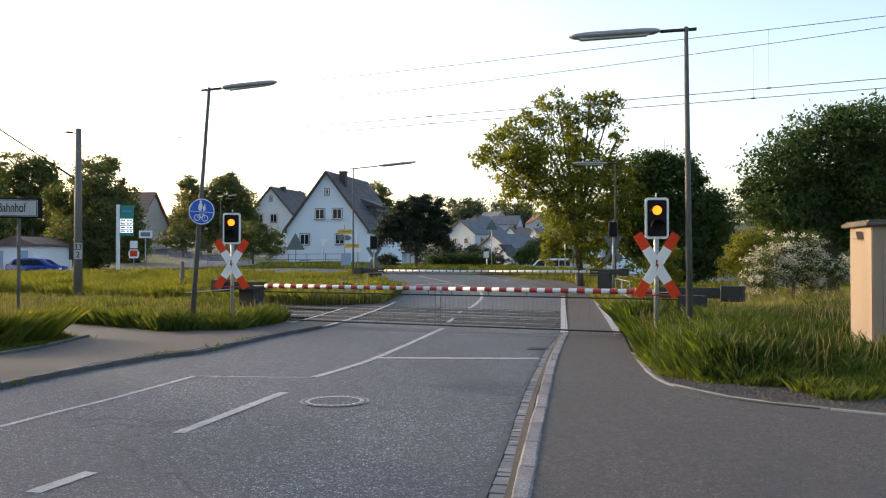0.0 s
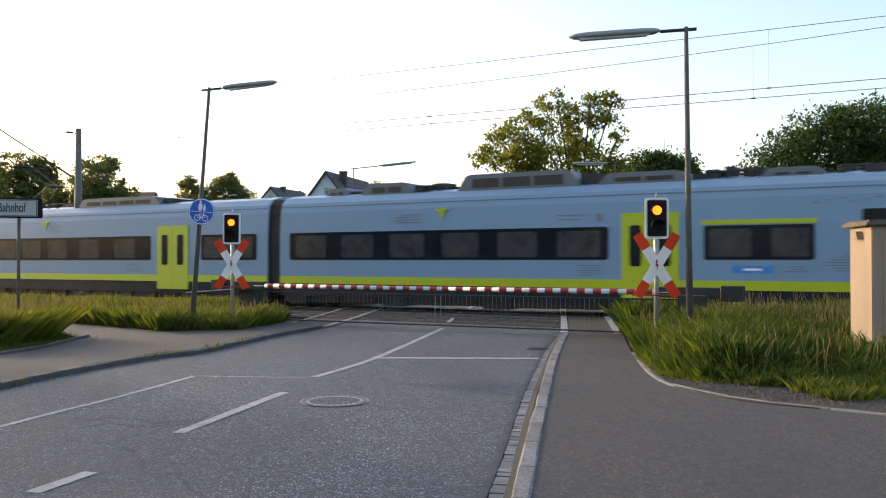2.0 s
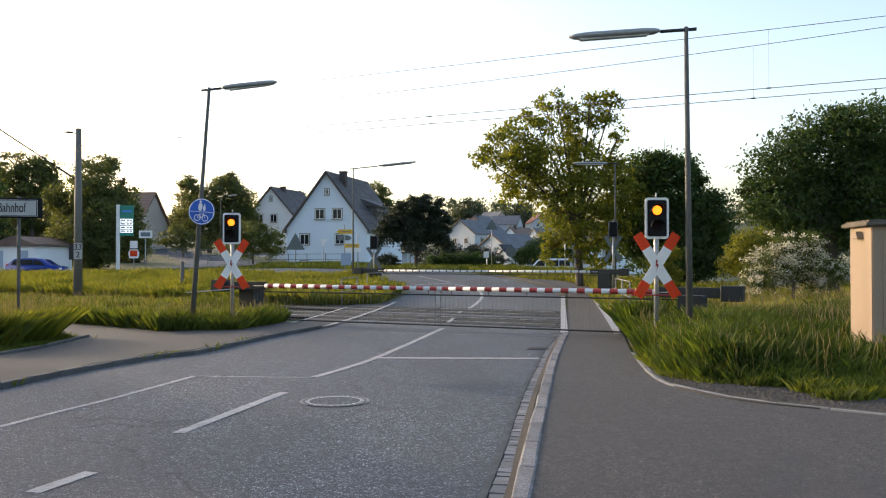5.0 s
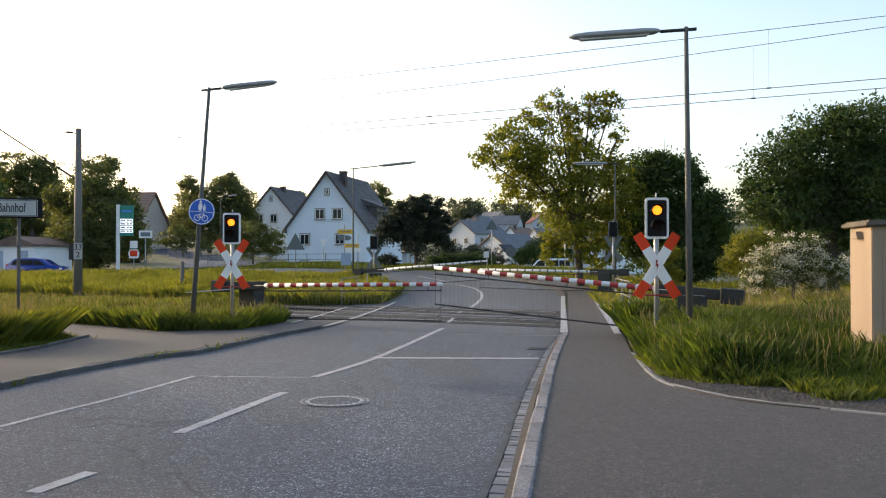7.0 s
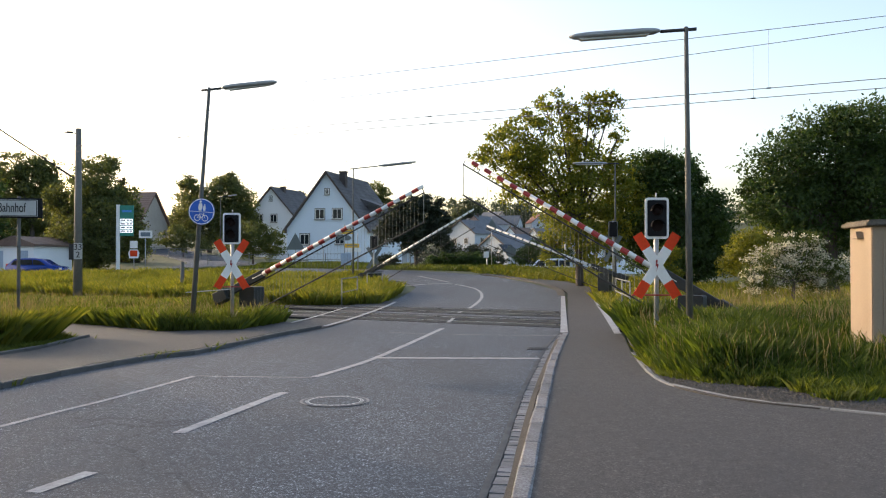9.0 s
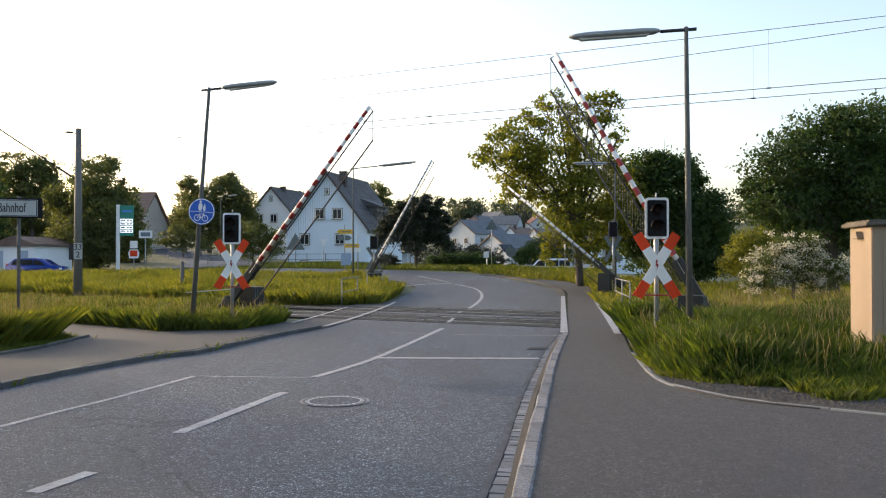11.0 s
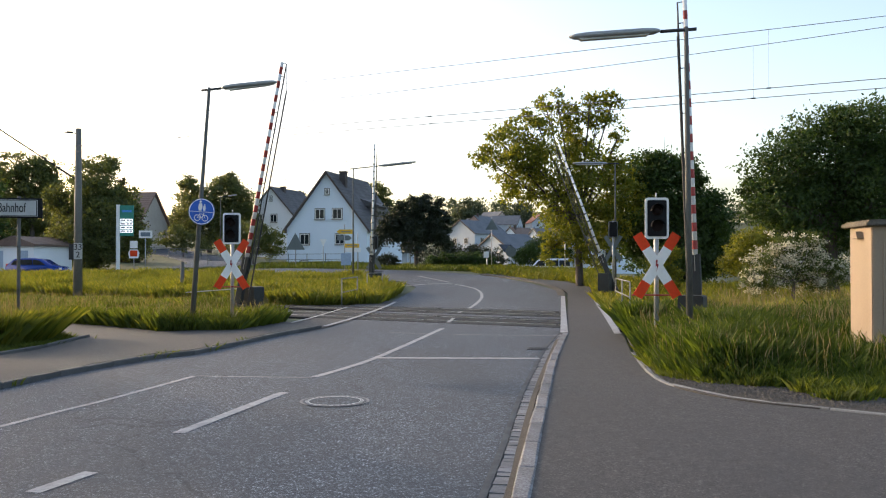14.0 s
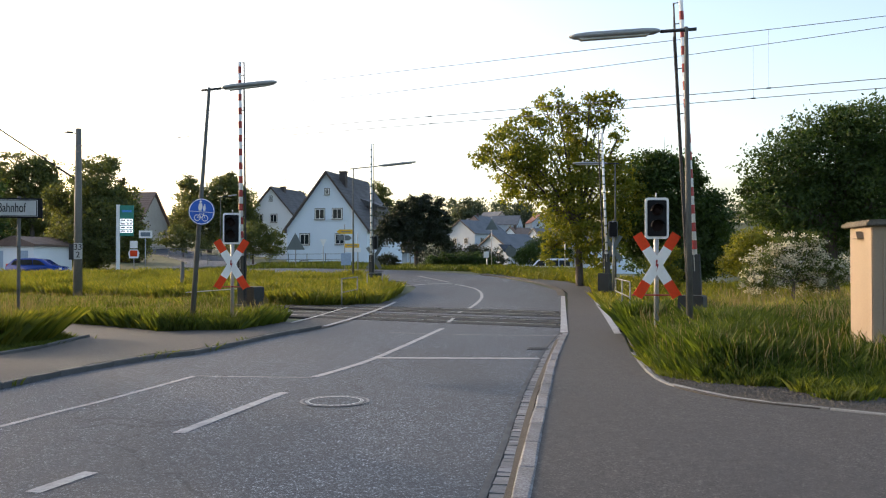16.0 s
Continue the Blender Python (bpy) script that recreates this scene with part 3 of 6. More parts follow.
    part("diffuser", bm, DIFFUSER, hd, "clouded plastic diffuser")
    return t


street_lamp(pose(4.31, 15.30, 0.0, 0, 0.5, 180), 5.75, 0.45, 1.6, -3.5)
street_lamp(pose(-5.91, 20.60, 0.0, 0, 4.0, 0), 5.75, 0.28, 1.3, 10)
street_lamp(pose(-4.82, 47.00, 1.65 - 1.4, 0, 0, 0), 6.4, 1.3, 2.1, 6, 0.05)
street_lamp(pose(7.87, 40.00, 1.65 - 1.45, 0, 0, 180), 5.95, 0.35, 1.6, 0, 0.05)


def glyph(text, size, material, parent, m, depth=0.004, align="CENTER", label=""):
    c = bpy.data.curves.new("lettering", "FONT")
    c.body, c.size, c.extrude, c.align_x, c.align_y = text, size, depth, align, "CENTER"
    tmp = new("lettering", c)
    bpy.context.view_layer.update()
    me = bpy.data.meshes.new_from_object(tmp.evaluated_get(bpy.context.evaluated_depsgraph_get()))
    bpy.data.objects.remove(tmp)
    me.materials.clear()
    me.materials.append(material)
    ob = new("lettering", me)
    ob.parent = parent
    ob.matrix_basis = m
    return tagged(ob, label)


FACE = pose(0, 0, 0, 90, 0, 0)   # letters upright, read from -y


# white sheet whose grey holds the shade on the sign face
SHADED_WHITE = mat("white sheet greyed for shade", (0.42, 0.42, 0.41), 0.6, fine=20, coarse=3, vary=0.05, bump=0.02)


def station_sign():
    t = thing("direction_sign", pose(-8.73, 18.00, 0, 0, 0, 14), "white direction sign with black lettering on a grey post", "sign")
    bm = bmnew()
    rod(bm, (0, 0.05, 0), (0, 0.05, 2.98), 0.035, None, 12)
    part("post", bm, POLE, t, "grey steel post", True)
    bm = bmnew()
    box(bm, (-0.95, -0.03, 2.53), (0.46, 0.03, 2.94))
    bevel(bm, 0.015, 1)
    part("sign_box", bm, BLACK, t, "dark grey sign casing")
    bm = bmnew()
    box(bm, (-0.92, -0.036, 2.565), (0.37, -0.031, 2.905))
    part("sign_face", bm, SHADED_WHITE, t, "white sign face")
    glyph("Bahnhof", 0.27, BLACK, t, Matrix.Translation((-0.12, -0.04, 2.735)) @ FACE @ Matrix.Diagonal((0.6, 1, 1, 1)), label="black lettering")
    bm = bmnew()
    for a in ((-0.915, 2.575, -0.9, 2.895), (-0.9, 2.575, 0.35, 2.585), (-0.9, 2.885, 0.35, 2.895), (0.345, 2.575, 0.36, 2.895)):
        box(bm, (a[0], -0.039, a[1]), (a[2], -0.0365, a[3]))
    part("border", bm, BLACK, t, "thin black border line")
    return t


station_sign()


def cycle_path_sign():
    t = thing("cycle_path_sign", pose(-5.63, 20.42, 2.80, 0, 4.0, 0), "round blue sign with white walker and bicycle on a lamp pole", "sign")
    bm = bmnew()
    prism(bm, disc(0.305, 40), -0.005, 0.006, "y")
    part("plate", bm, BLUE, t, "blue round plate")
    ring = bmnew()
    n = 40
    for k in range(n):
        a, b = k * math.tau / n, (k + 1) * math.tau / n
        v = [ring.verts.new((r * math.cos(c), -0.008, r * math.sin(c))) for r, c in ((0.282, a), (0.298, a), (0.298, b), (0.282, b))]
        ring.faces.new(v)
    part("rim", ring, WHITE, t, "thin white rim")
    bm = bmnew()
    box(bm, (-0.27, -0.009, -0.012), (0.27, -0.006, 0.0))
    part("divider", bm, WHITE, t)
    # bicycle
    bm = bmnew()
    for cx in (-0.09, 0.09):
        for k in range(18):
            a, b = k * math.tau / 18, (k + 1) * math.tau / 18
            v = [bm.verts.new((cx + r * math.cos(c), -0.009, -0.15 + r * math.sin(c))) for r, c in ((0.058, a), (0.075, a), (0.075, b), (0.058, b))]
            bm.faces.new(v)
    for a, b in (((-0.09, -0.15), (-0.04, -0.06)), ((-0.04, -0.06), (0.06, -0.06)), ((0.09, -0.15), (0.05, -0.03)), ((-0.04, -0.06), (0.0, -0.15)), ((0.0, -0.15), (0.06, -0.07)), ((-0.09, -0.15), (0.0, -0.15))):
        rod(bm, (a[0], -0.009, a[1]), (b[0], -0.009, b[1]), 0.006, None, 4)
    part("bicycle_symbol", bm, WHITE, t, "white bicycle symbol")
    # two plain walkers' symbols
    bm = bmnew()
    for cx, k in ((-0.035, 1.0), (0.06, 0.65)):
        prism(bm, [(cx + u * 0.028 * k, 0.03 + 0.2 * k + v * 0.028 * k) for u, v in disc(1, 10)], -0.010, -0.007, "y")
        prism(bm, [(cx - 0.035 * k, 0.03 + 0.16 * k), (cx + 0.035 * k, 0.03 + 0.16 * k), (cx + 0.05 * k, 0.03 + 0.07 * k), (cx + 0.03 * k, 0.02), (cx - 0.03 * k, 0.02), (cx - 0.05 * k, 0.03 + 0.07 * k)], -0.010, -0.007, "y")
    part("walker_symbol", bm, WHITE, t, "plain white upright shapes")
    bm = bmnew()
    box(bm, (-0.05, 0.006, -0.03), (0.05, 0.09, 0.03))
    part("clamp", bm, STEEL, t)


cycle_path_sign()


def cabinet():
    """The rendered switch cabinet beside the driveway."""
    t = thing("switch_cabinet", pose(6.07, 12.40, 0.0, 0, 0, -9), "cream rendered concrete switch cabinet with a slab roof, in long grass", "cabinet")
    bm = bmnew()
    box(bm, (0, 0, 0), (1.5, 1.02, 2.15))
    bevel(bm, 0.015, 2)
    part("body", bm, PLASTER, t, "cream rendered walls")
    bm = bmnew()
    box(bm, (-0.1, -0.1, 2.15), (1.6, 1.12, 2.21))
    box(bm, (-0.06, -0.06, 2.21), (1.56, 1.08, 2.235))
    bevel(bm, 0.012, 2)
    part("roof", bm, MOSSY, t, "mossy concrete roof slab")
    bm = bmnew()
    prism(bm, [(0.36, 1.98), (0.68, 1.98), (0.62, 2.08), (0.42, 2.08)], -0.09, 0.0, "x")
    part("vent_hood", bm, PLASTER, t, "small vent hood")
    bm = bmnew()
    box(bm, (0.15, -0.012, 0.25), (0.72, 0.0, 1.95))
    part("door", bm, PLASTER, t, "cream cabinet door")
    bm = bmnew()
    box(bm, (0.64, -0.03, 1.05), (0.67, -0.012, 1.17))
    part("handle", bm, DARK_STEEL, t, "dark handle")


MOSSY = mat("mossy dark concrete", (0.11, 0.095, 0.075), 0.9, fine=25, coarse=3, vary=0.4, bump=0.6)
cabinet()


def manhole():
    t = thing("manhole_cover", pose(-1.27, 10.30, 0.004), "round cast-iron manhole cover in a concrete ring, set in the road", "manhole cover")
    for r0, r1, z, material, nm in ((0.30, 0.345, 0.006, RAIL, "inner_ring"), (0.345, 0.375, 0.003, DARK_STEEL, "gap_ring"), (0.375, 0.41, 0.006, COBBLE, "frame_ring"), (0.0, 0.30, 0.004, ASPHALT, "infill")):
        bm = bmnew()
        n = 48
        for k in range(n):
            a, b = k * math.tau / n, (k + 1) * math.tau / n
            v = [bm.verts.new((r * math.cos(c), r * math.sin(c), z)) for r, c in ((r0, a), (r1, a), (r1, b), (r0, b))]
            if r0 > 0:
                bm.faces.new(v)
            else:
                bm.faces.new(v[1:3] + [v[0]])
        bmesh.ops.recalc_face_normals(bm, faces=bm.faces)
        part(nm, bm, material, t)
    one = bmnew()
    box(one, (0.31, -0.008, 0.0), (0.37, 0.008, 0.009))
    first = part("tooth", one, COBBLE, t)
    for k in range(1, 30):
        o = first.copy()
        scene.collection.objects.link(o)
        o.rotation_euler = (0, 0, k * math.tau / 30)


manhole()


def guard_rail(m, w, h, posts, name="guard_rail"):
    t = thing(name, m, "white-grey tubular steel guard rail beside the pavement", "railing", "guard rails")
    for k in range(posts):
        bm = bmnew()
        x = w * k / (posts - 1)
        rod(bm, (x, 0, -0.1), (x, 0, h), 0.024, None, 10)
        part("post", bm, RAILING, t, "", True)
    for z in (h, h * 0.5):
        bm = bmnew()
        rod(bm, (-0.03, 0, z), (w + 0.03, 0, z), 0.022, None, 10)
        part("bar", bm, RAILING, t, "", True)


street_lamp(pose(-25.40, 100.00, 2.2), 6.8, 0.8, 1.1, 8, 0.07)
service = BARRIERS["near_left"][0].parent
bm = bmnew()
rod(bm, service.matrix_basis.inverted() @ Vector((-6.75, 23.0, 0.82)), service.matrix_basis.inverted() @ Vector((-5.55, 23.6, 0.9)), 0.013, None, 8)
part("rear_rod", bm, SHADED_WHITE, service, "thin pale rod behind the housing")


guard_rail(pose(-3.68, 31.85, 0, 0, 0, 86), 3.4, 1.0, 2)
guard_rail(pose(-3.34, 38.60, 0.1, 0, 0, 78), 2.4, 1.0, 2)
guard_rail(pose(5.93, 27.80, 0, 0, 0, 83), 6.2, 0.98, 3)


def catenary_mast():
    t = thing("catenary_mast", pose(-15.42, 37.00, 0), "grey concrete overhead-line mast with a kilometre plate", "mast")
    bm = bmnew()
    rod(bm, (0, 0, 0), (0, 0, 7.25), 0.19, 0.12, 14)
    part("mast", bm, MAST, t, "round grey concrete mast", True)
    bm = bmnew()
    rod(bm, (-0.1, 0, 7.05), (-0.62, 0, 7.1), 0.025, None, 8)
    rod(bm, (-0.25, 0, 7.08), (-0.5, 0, 7.1), 0.05, 0.05, 8)
    part("top_bracket", bm, DARK_STEEL, t, "dark bracket with insulator")
    bm = bmnew()
    rod(bm, (-0.1, 0, 5.1), (-3.1, -3.0, 7.6), 0.032, None, 6)
    rod(bm, (-0.25, -0.15, 5.22), (-0.55, -0.45, 5.47), 0.05, None, 8)
    part("stay_wire", bm, DARK_STEEL, t, "dark stay with insulator")
    bm = bmnew()
    box(bm, (-0.09, -0.215, 1.72), (0.27, -0.2, 2.4))
    plate = part("kilometre_plate", bm, SHADED_WHITE, t, "white plate with black figures")
    glyph("33", 0.36, BLACK, plate, Matrix.Translation((0.09, -0.22, 2.22)) @ FACE)
    glyph("2", 0.36, BLACK, plate, Matrix.Translation((0.09, -0.22, 1.9)) @ FACE)
    bm = bmnew()
    box(bm, (-0.3, -0.2, 1.7), (-0.14, 0.1, 2.35))
    part("switch_box", bm, DARK_STEEL, t, "small dark box")


MAST = mat("weathered mast concrete", (0.13, 0.125, 0.11), 0.75, fine=30, coarse=1.5, vary=0.2, stretch=(1, 1, 0.2))
catenary_mast()


def wire(name, pts, r, label="thin overhead line wire"):
    """One unbroken wire through the points."""
    bm = bmnew()
    rings = []
    for i, p in enumerate(pts):
        way = (Vector(pts[min(i + 1, len(pts) - 1)]) - Vector(pts[max(i - 1, 0)])).to_track_quat("Z", "Y")
        rings.append([bm.verts.new(Vector(p) + way @ Vector((r * math.cos(k * math.tau / 5), r * math.sin(k * math.tau / 5), 0))) for k in range(5)])
    for a, b in zip(rings, rings[1:]):
        for k in range(5):
            bm.faces.new((a[k], a[(k + 1) % 5], b[(k + 1) % 5], b[k]))
    return tagged(part(name, bm, COPPER), label, "overhead wire", "overhead wires")


COPPER = mat("oxidised copper wire", (0.16, 0.13, 0.12), 0.5, 0.4)


def overhead():
    """Contact and carrier wires over the tracks, with droppers."""
    def along(dc, k):
        return (k * 0.8935, dc - k * 0.449)
    spans = ((23.9, 5.63, lambda k: 6.97 + 0.0002 * k * k), (24.9, 5.58, lambda k: 6.58 + 0.0013 * (k + 6) ** 2))
    for dc, zc, carry in spans:
        ks = list(range(-60, 31, 3))
        wire("contact_wire", [(*along(dc, k), zc) for k in ks], 0.009)
        wire("carrier_wire", [(*along(dc, k), min(carry(k), 7.6)) for k in ks], 0.008)
        for k in (8.4, -0.4, -9.5, 17.5):
            x, y = along(dc, k)
            wire("dropper", [(x, y, zc), (x, y, (zc + carry(k)) / 2), (x, y, carry(k))], 0.0025, "thin dropper between contact and carrier wire")
            bm = bmnew()
            rod(bm, (*along(dc, k - 0.05), zc), (*along(dc, k + 0.05), zc), 0.018, None, 6)
            tagged(part("wire_clamp", bm, DARK_STEEL), "small dark clamp on the contact wire", "clamp", "wire clamps")


overhead()
t = thing("wooden_post", pose(-11.69, 39.30, 0), "short dark wooden post in the meadow", "post")
bm = bmnew()
rod(bm, (0, 0, -0.1), (0, 0, 1.62), 0.095, 0.085, 10)
part("shaft", bm, POLE, t, "", True)


# ---- the train ----
SILVER = mat("light blue-grey train paint", (0.165, 0.275, 0.405), 0.36, 0.0, fine=8, coarse=0.8, vary=0.03, bump=0.0, dirt_amount=0.12, spec=0.22)
LIME = mat("lime green train paint", (0.36, 0.45, 0.006), 0.4, 0.0, fine=8, coarse=0.8, vary=0.04, bump=0.0, dirt_amount=0.12)
NAVY = mat("dark blue-grey train paint", (0.018, 0.036, 0.064), 0.16, 0.0, fine=8, coarse=0.8, vary=0.06, bump=0.0)
SKIRT = mat("dull dark skirt paint", (0.011, 0.018, 0.028), 0.6, 0.0, fine=8, coarse=0.8, vary=0.1, bump=0.0, spec=0.15)
UNDER = mat("dark bogie grime", (0.012, 0.012, 0.013), 0.8, 0.2, fine=15, coarse=2)
ROOF = mat("grey train roof", (0.10, 0.125, 0.15), 0.35, 0.1, fine=12, coarse=1)
TINT = mat("dark tinted train glass", (0.010, 0.015, 0.021), 0.1, 0.0, fine=3, coarse=0.8, vary=0.3, bump=0.0, spec=0.12)
PRINT = mat("dark grey print", (0.13, 0.17, 0.21), 0.5, fine=10, coarse=1, bump=0.0)
SKYBLUE = mat("blue sticker", (0.03, 0.22, 0.6), 0.4, fine=10, coarse=1, bump=0.0)
HEADLIGHT = glow_mat("lit headlight", (1.0, 0.95, 0.85), 0.5)
SCREEN = mat("glossy windscreen glass", (0.09, 0.12, 0.14), 0.04, fine=3, coarse=0.8, vary=0.2, bump=0.0, spec=1.0)
HALF = 1.43


def shell(bm, x0, x1, z0=0.85, top=4.0, half=HALF, cap=True):
    """A carriage body between two stations; sides lean in slightly above the waist."""
    sec = [(-half + 0.02, z0), (-half, 0.95), (-half, 2.6), (-half + 0.04, 3.3), (-half + 0.13, 3.62), (-half + 0.32, 3.82), (-0.6, top - 0.06), (0, top)]
    sec = sec + [(-y, z) for y, z in sec[-2::-1]]
    a = [bm.verts.new((x0, y, z)) for y, z in sec]
    b = [bm.verts.new((x1, y, z)) for y, z in sec]
    n = len(sec)
    for i in range(n):
        bm.faces.new((a[i], a[(i + 1) % n], b[(i + 1) % n], b[i]))
    if cap:
        bm.faces.new(a)
        bm.faces.new(b)
    bmesh.ops.recalc_face_normals(bm, faces=bm.faces)


def slab(x0, x1, z0, z1, material, parent, name, label="", proud=0.012, sides=(-1, 1), r=0.0):
    """A flat panel, window or door let into both sides of a carriage."""
    for s in sides:
        bm = bmnew()
        y = s * HALF
        out = [(x0, z0), (x1, z0), (x1, z1), (x0, z1)] if not r else [((x0 + x1) / 2 + u, (z0 + z1) / 2 + v) for u, v in rounded(abs(x1 - x0), z1 - z0, r, 3)]
        prism(bm, out, min(y - s * 0.03, y + s * proud), max(y - s * 0.03, y + s * proud), "y")
        part(name, bm, material, parent, label)


def bogie(x, parent):
    bm = bmnew()
    for s in (-1, 1):
        box(bm, (x - 1.6, s * 1.05 - 0.08, 0.42), (x + 1.6, s * 1.05 + 0.08, 0.66))
        for dx in (-1.1, 1.1):
            box(bm, (x + dx - 0.16, s * 1.12 - 0.1, 0.28), (x + dx + 0.16, s * 1.12 + 0.1, 0.6))
        rod(bm, (x - 0.35, s * 1.1, 0.5), (x - 0.35, s * 1.1, 0.95), 0.13, None, 10)
        rod(bm, (x + 0.35, s * 1.1, 0.5), (x + 0.35, s * 1.1, 0.95), 0.13, None, 10)
    box(bm, (x - 0.4, -1.0, 0.4), (x + 0.4, 1.0, 0.75))
    part("bogie", bm, UNDER, parent, "dark bogie frame with springs")
    for dx in (-1.1, 1.1):
        bm = bmnew()
        for s in (-1, 1):
            rod(bm, (x + dx, s * 0.70, 0.42), (x + dx, s * 0.78, 0.42), 0.42, 0.42, 28)
            rod(bm, (x + dx, s * 0.67, 0.42), (x + dx, s * 0.70, 0.42), 0.445, 0.445, 28)
        rod(bm, (x + dx, -0.7, 0.42), (x + dx, 0.7, 0.42), 0.08, None, 10)
        part("wheelset", bm, UNDER, parent, "steel wheelset", True)


def roof_box(x0, x1, z1, parent, w=1.05):
    """A casing with sloped ends, dark louvred flanks and a lid seam."""
    bm = bmnew()
    c = min(0.5, 0.2 * (x1 - x0))
    prism(bm, [(x0, 3.8), (x1, 3.8), (x1 - c * 0.6, z1 - 0.05), (x1 - c, z1), (x0 + c, z1), (x0 + c * 0.6, z1 - 0.05)], -w, w, "y")
    lid = part("roof_unit", bm, ROOF, parent, "grey roof equipment casing")
    bm = bmnew()
    for s in (-1, 1):
        n = max(2, int((x1 - x0 - 2 * c) / 0.9))
        step_x = (x1 - x0 - 2 * c) / n
        for k in range(n):
            a = x0 + c + k * step_x + 0.06
            box(bm, (a, s * w - 0.012, 3.9), (a + step_x - 0.12, s * w + 0.012, max(3.96, z1 - 0.14)))
    part("louvre", bm, DARK_STEEL, lid, "dark louvred flank")
    bm = bmnew()
    box(bm, (x1 - c * 0.2, -w * 0.8, 3.82), (x1 + 0.45, w * 0.8, z1 - 0.12))
    part("end_gear", bm, DARK_STEEL, lid, "dark gear at the casing's end")


def door(x0, x1, car):
    """A double sliding door in lime green with two narrow panes."""
    mid = (x0 + x1) / 2
    for s in (-1, 1):
        for a, b in ((x0, mid - 0.012), (mid + 0.012, x1)):
            bm = bmnew()
            y = s * HALF
            box(bm, (a, min(y - s * 0.06, y + s * 0.02), 0.56), (b, max(y - s * 0.03, y + s * 0.02), 2.97))
            part("door_leaf", bm, LIME, car, "lime green sliding door leaf")
            bm = bmnew()
            c = (a + b) / 2
            prism(bm, [(c + u, 2.05 + v) for u, v in rounded(0.34, 1.15, 0.08, 3)], min(y + s * 0.015, y + s * 0.026), max(y + s * 0.015, y + s * 0.026), "y")
            part("door_pane", bm, TINT, car, "narrow dark door pane")


def scribble(car, rng, x0, x1, z0, z1, n):
    """Small unreadable print as plain bars."""
    for s in (-1, 1):
        bm = bmnew()
        for k in range(n):
            z = z0 + (z1 - z0) * k / max(1, n - 1)
            a = x0 + rng.random() * 0.25 * (x1 - x0)
            b = x1 - rng.random() * 0.35 * (x1 - x0)
            y = s * (HALF + 0.003)
            box(bm, (a, min(y, y + s * 0.003), z), (b, max(y, y + s * 0.003), z + 0.025))
        part("small_print", bm, PRINT, car, "rows of tiny dark print")


def nose(parent):
    """The rounded dark cab of an end car: it bulges forward from the body at x = -2.53."""
    reach = ((0.36, 1.42), (0.7, 1.62), (1.1, 1.72), (1.5, 1.72), (2.0, 1.66), (2.5, 1.55), (3.0, 1.38), (3.4, 1.16), (3.7, 0.92), (3.9, 0.68), (4.02, 0.42), (4.08, 0.16))
    wide = ((0.36, 1.38), (0.9, 1.435), (2.6, 1.435), (3.3, 1.40), (3.62, 1.32), (3.82, 1.14), (3.98, 0.75), (4.08, 0.3))
    at = lambda table, z: float(np.interp(z, [a for a, _ in table], [b for _, b in table]))

    def point(z, a, proud=0.0):
        c, q = math.cos(a), math.sin(a)
        e = 2 / 2.5
        return (-2.53 + (at(reach, z) + proud) * abs(q) ** e, -math.copysign(abs(c) ** e, c) * (at(wide, z) + proud), z)

    def skin(z0, z1, rows, a0, a1, cols, proud=0.0):
        bm = bmnew()
        grid = [[bm.verts.new(point(z0 + (z1 - z0) * r / rows, radians(a0 + (a1 - a0) * k / cols), proud)) for k in range(cols + 1)] for r in range(rows + 1)]
        for a, b in zip(grid, grid[1:]):
            for k in range(cols):
                bm.faces.new((a[k], a[k + 1], b[k + 1], b[k]))
        if not proud:
            bm.faces.new(grid[-1])
            bm.faces.new(grid[0][::-1])
        bmesh.ops.recalc_face_normals(bm, faces=bm.faces)
        return bm

    part("cab", skin(0.36, 4.08, 30, 0, 180, 36), NAVY, parent, "rounded glossy dark blue cab front", True)
    part("windscreen", skin(2.15, 3.45, 12, 42, 138, 24, 0.012), SCREEN, parent, "sloping dark windscreen", True)
    part("black_band", skin(1.72, 2.15, 5, 34, 146, 24, 0.011), BLACK, parent, "black band below the windscreen", True)
    part("coupler_hatch", skin(0.72, 1.2, 4, 66, 114, 12, 0.012), UNDER, parent, "dark coupler opening", True)
    for a0, a1 in ((40, 52), (128, 140)):
        part("light_strip", skin(1.4, 1.6, 2, a0 - 4, a1 + 4, 8, 0.01), BLACK, parent, "dark lamp housing", True)
        part("headlight", skin(1.45, 1.54, 1, a0 + 3, a1 - 3, 4, 0.016), HEADLIGHT, parent, "lit white headlight", True)
    # glossy patches added where the cab paint mirrors the trees
    for a0, a1 in ((8, 20), (160, 172)):
        part("reflection_patch", skin(1.95, 2.85, 5, a0, a1, 4, 0.01), SCREEN, parent, "added glossy patch for the reflection in the paint", True)
    bm = bmnew()
    rod(bm, (-1.1, 0, 0.95), (-0.5, 0, 0.95), 0.12, 0.16, 12)
    part("coupler", bm, UNDER, parent, "dark automatic coupler")
    bm = bmnew()
    prism(bm, [(-1.1, 0.18), (1.1, 0.18), (1.2, 0.42), (-1.2, 0.42)], -2.5, -1.25, "x")
    part("snow_plough", bm, UNDER, parent, "dark plough plate")


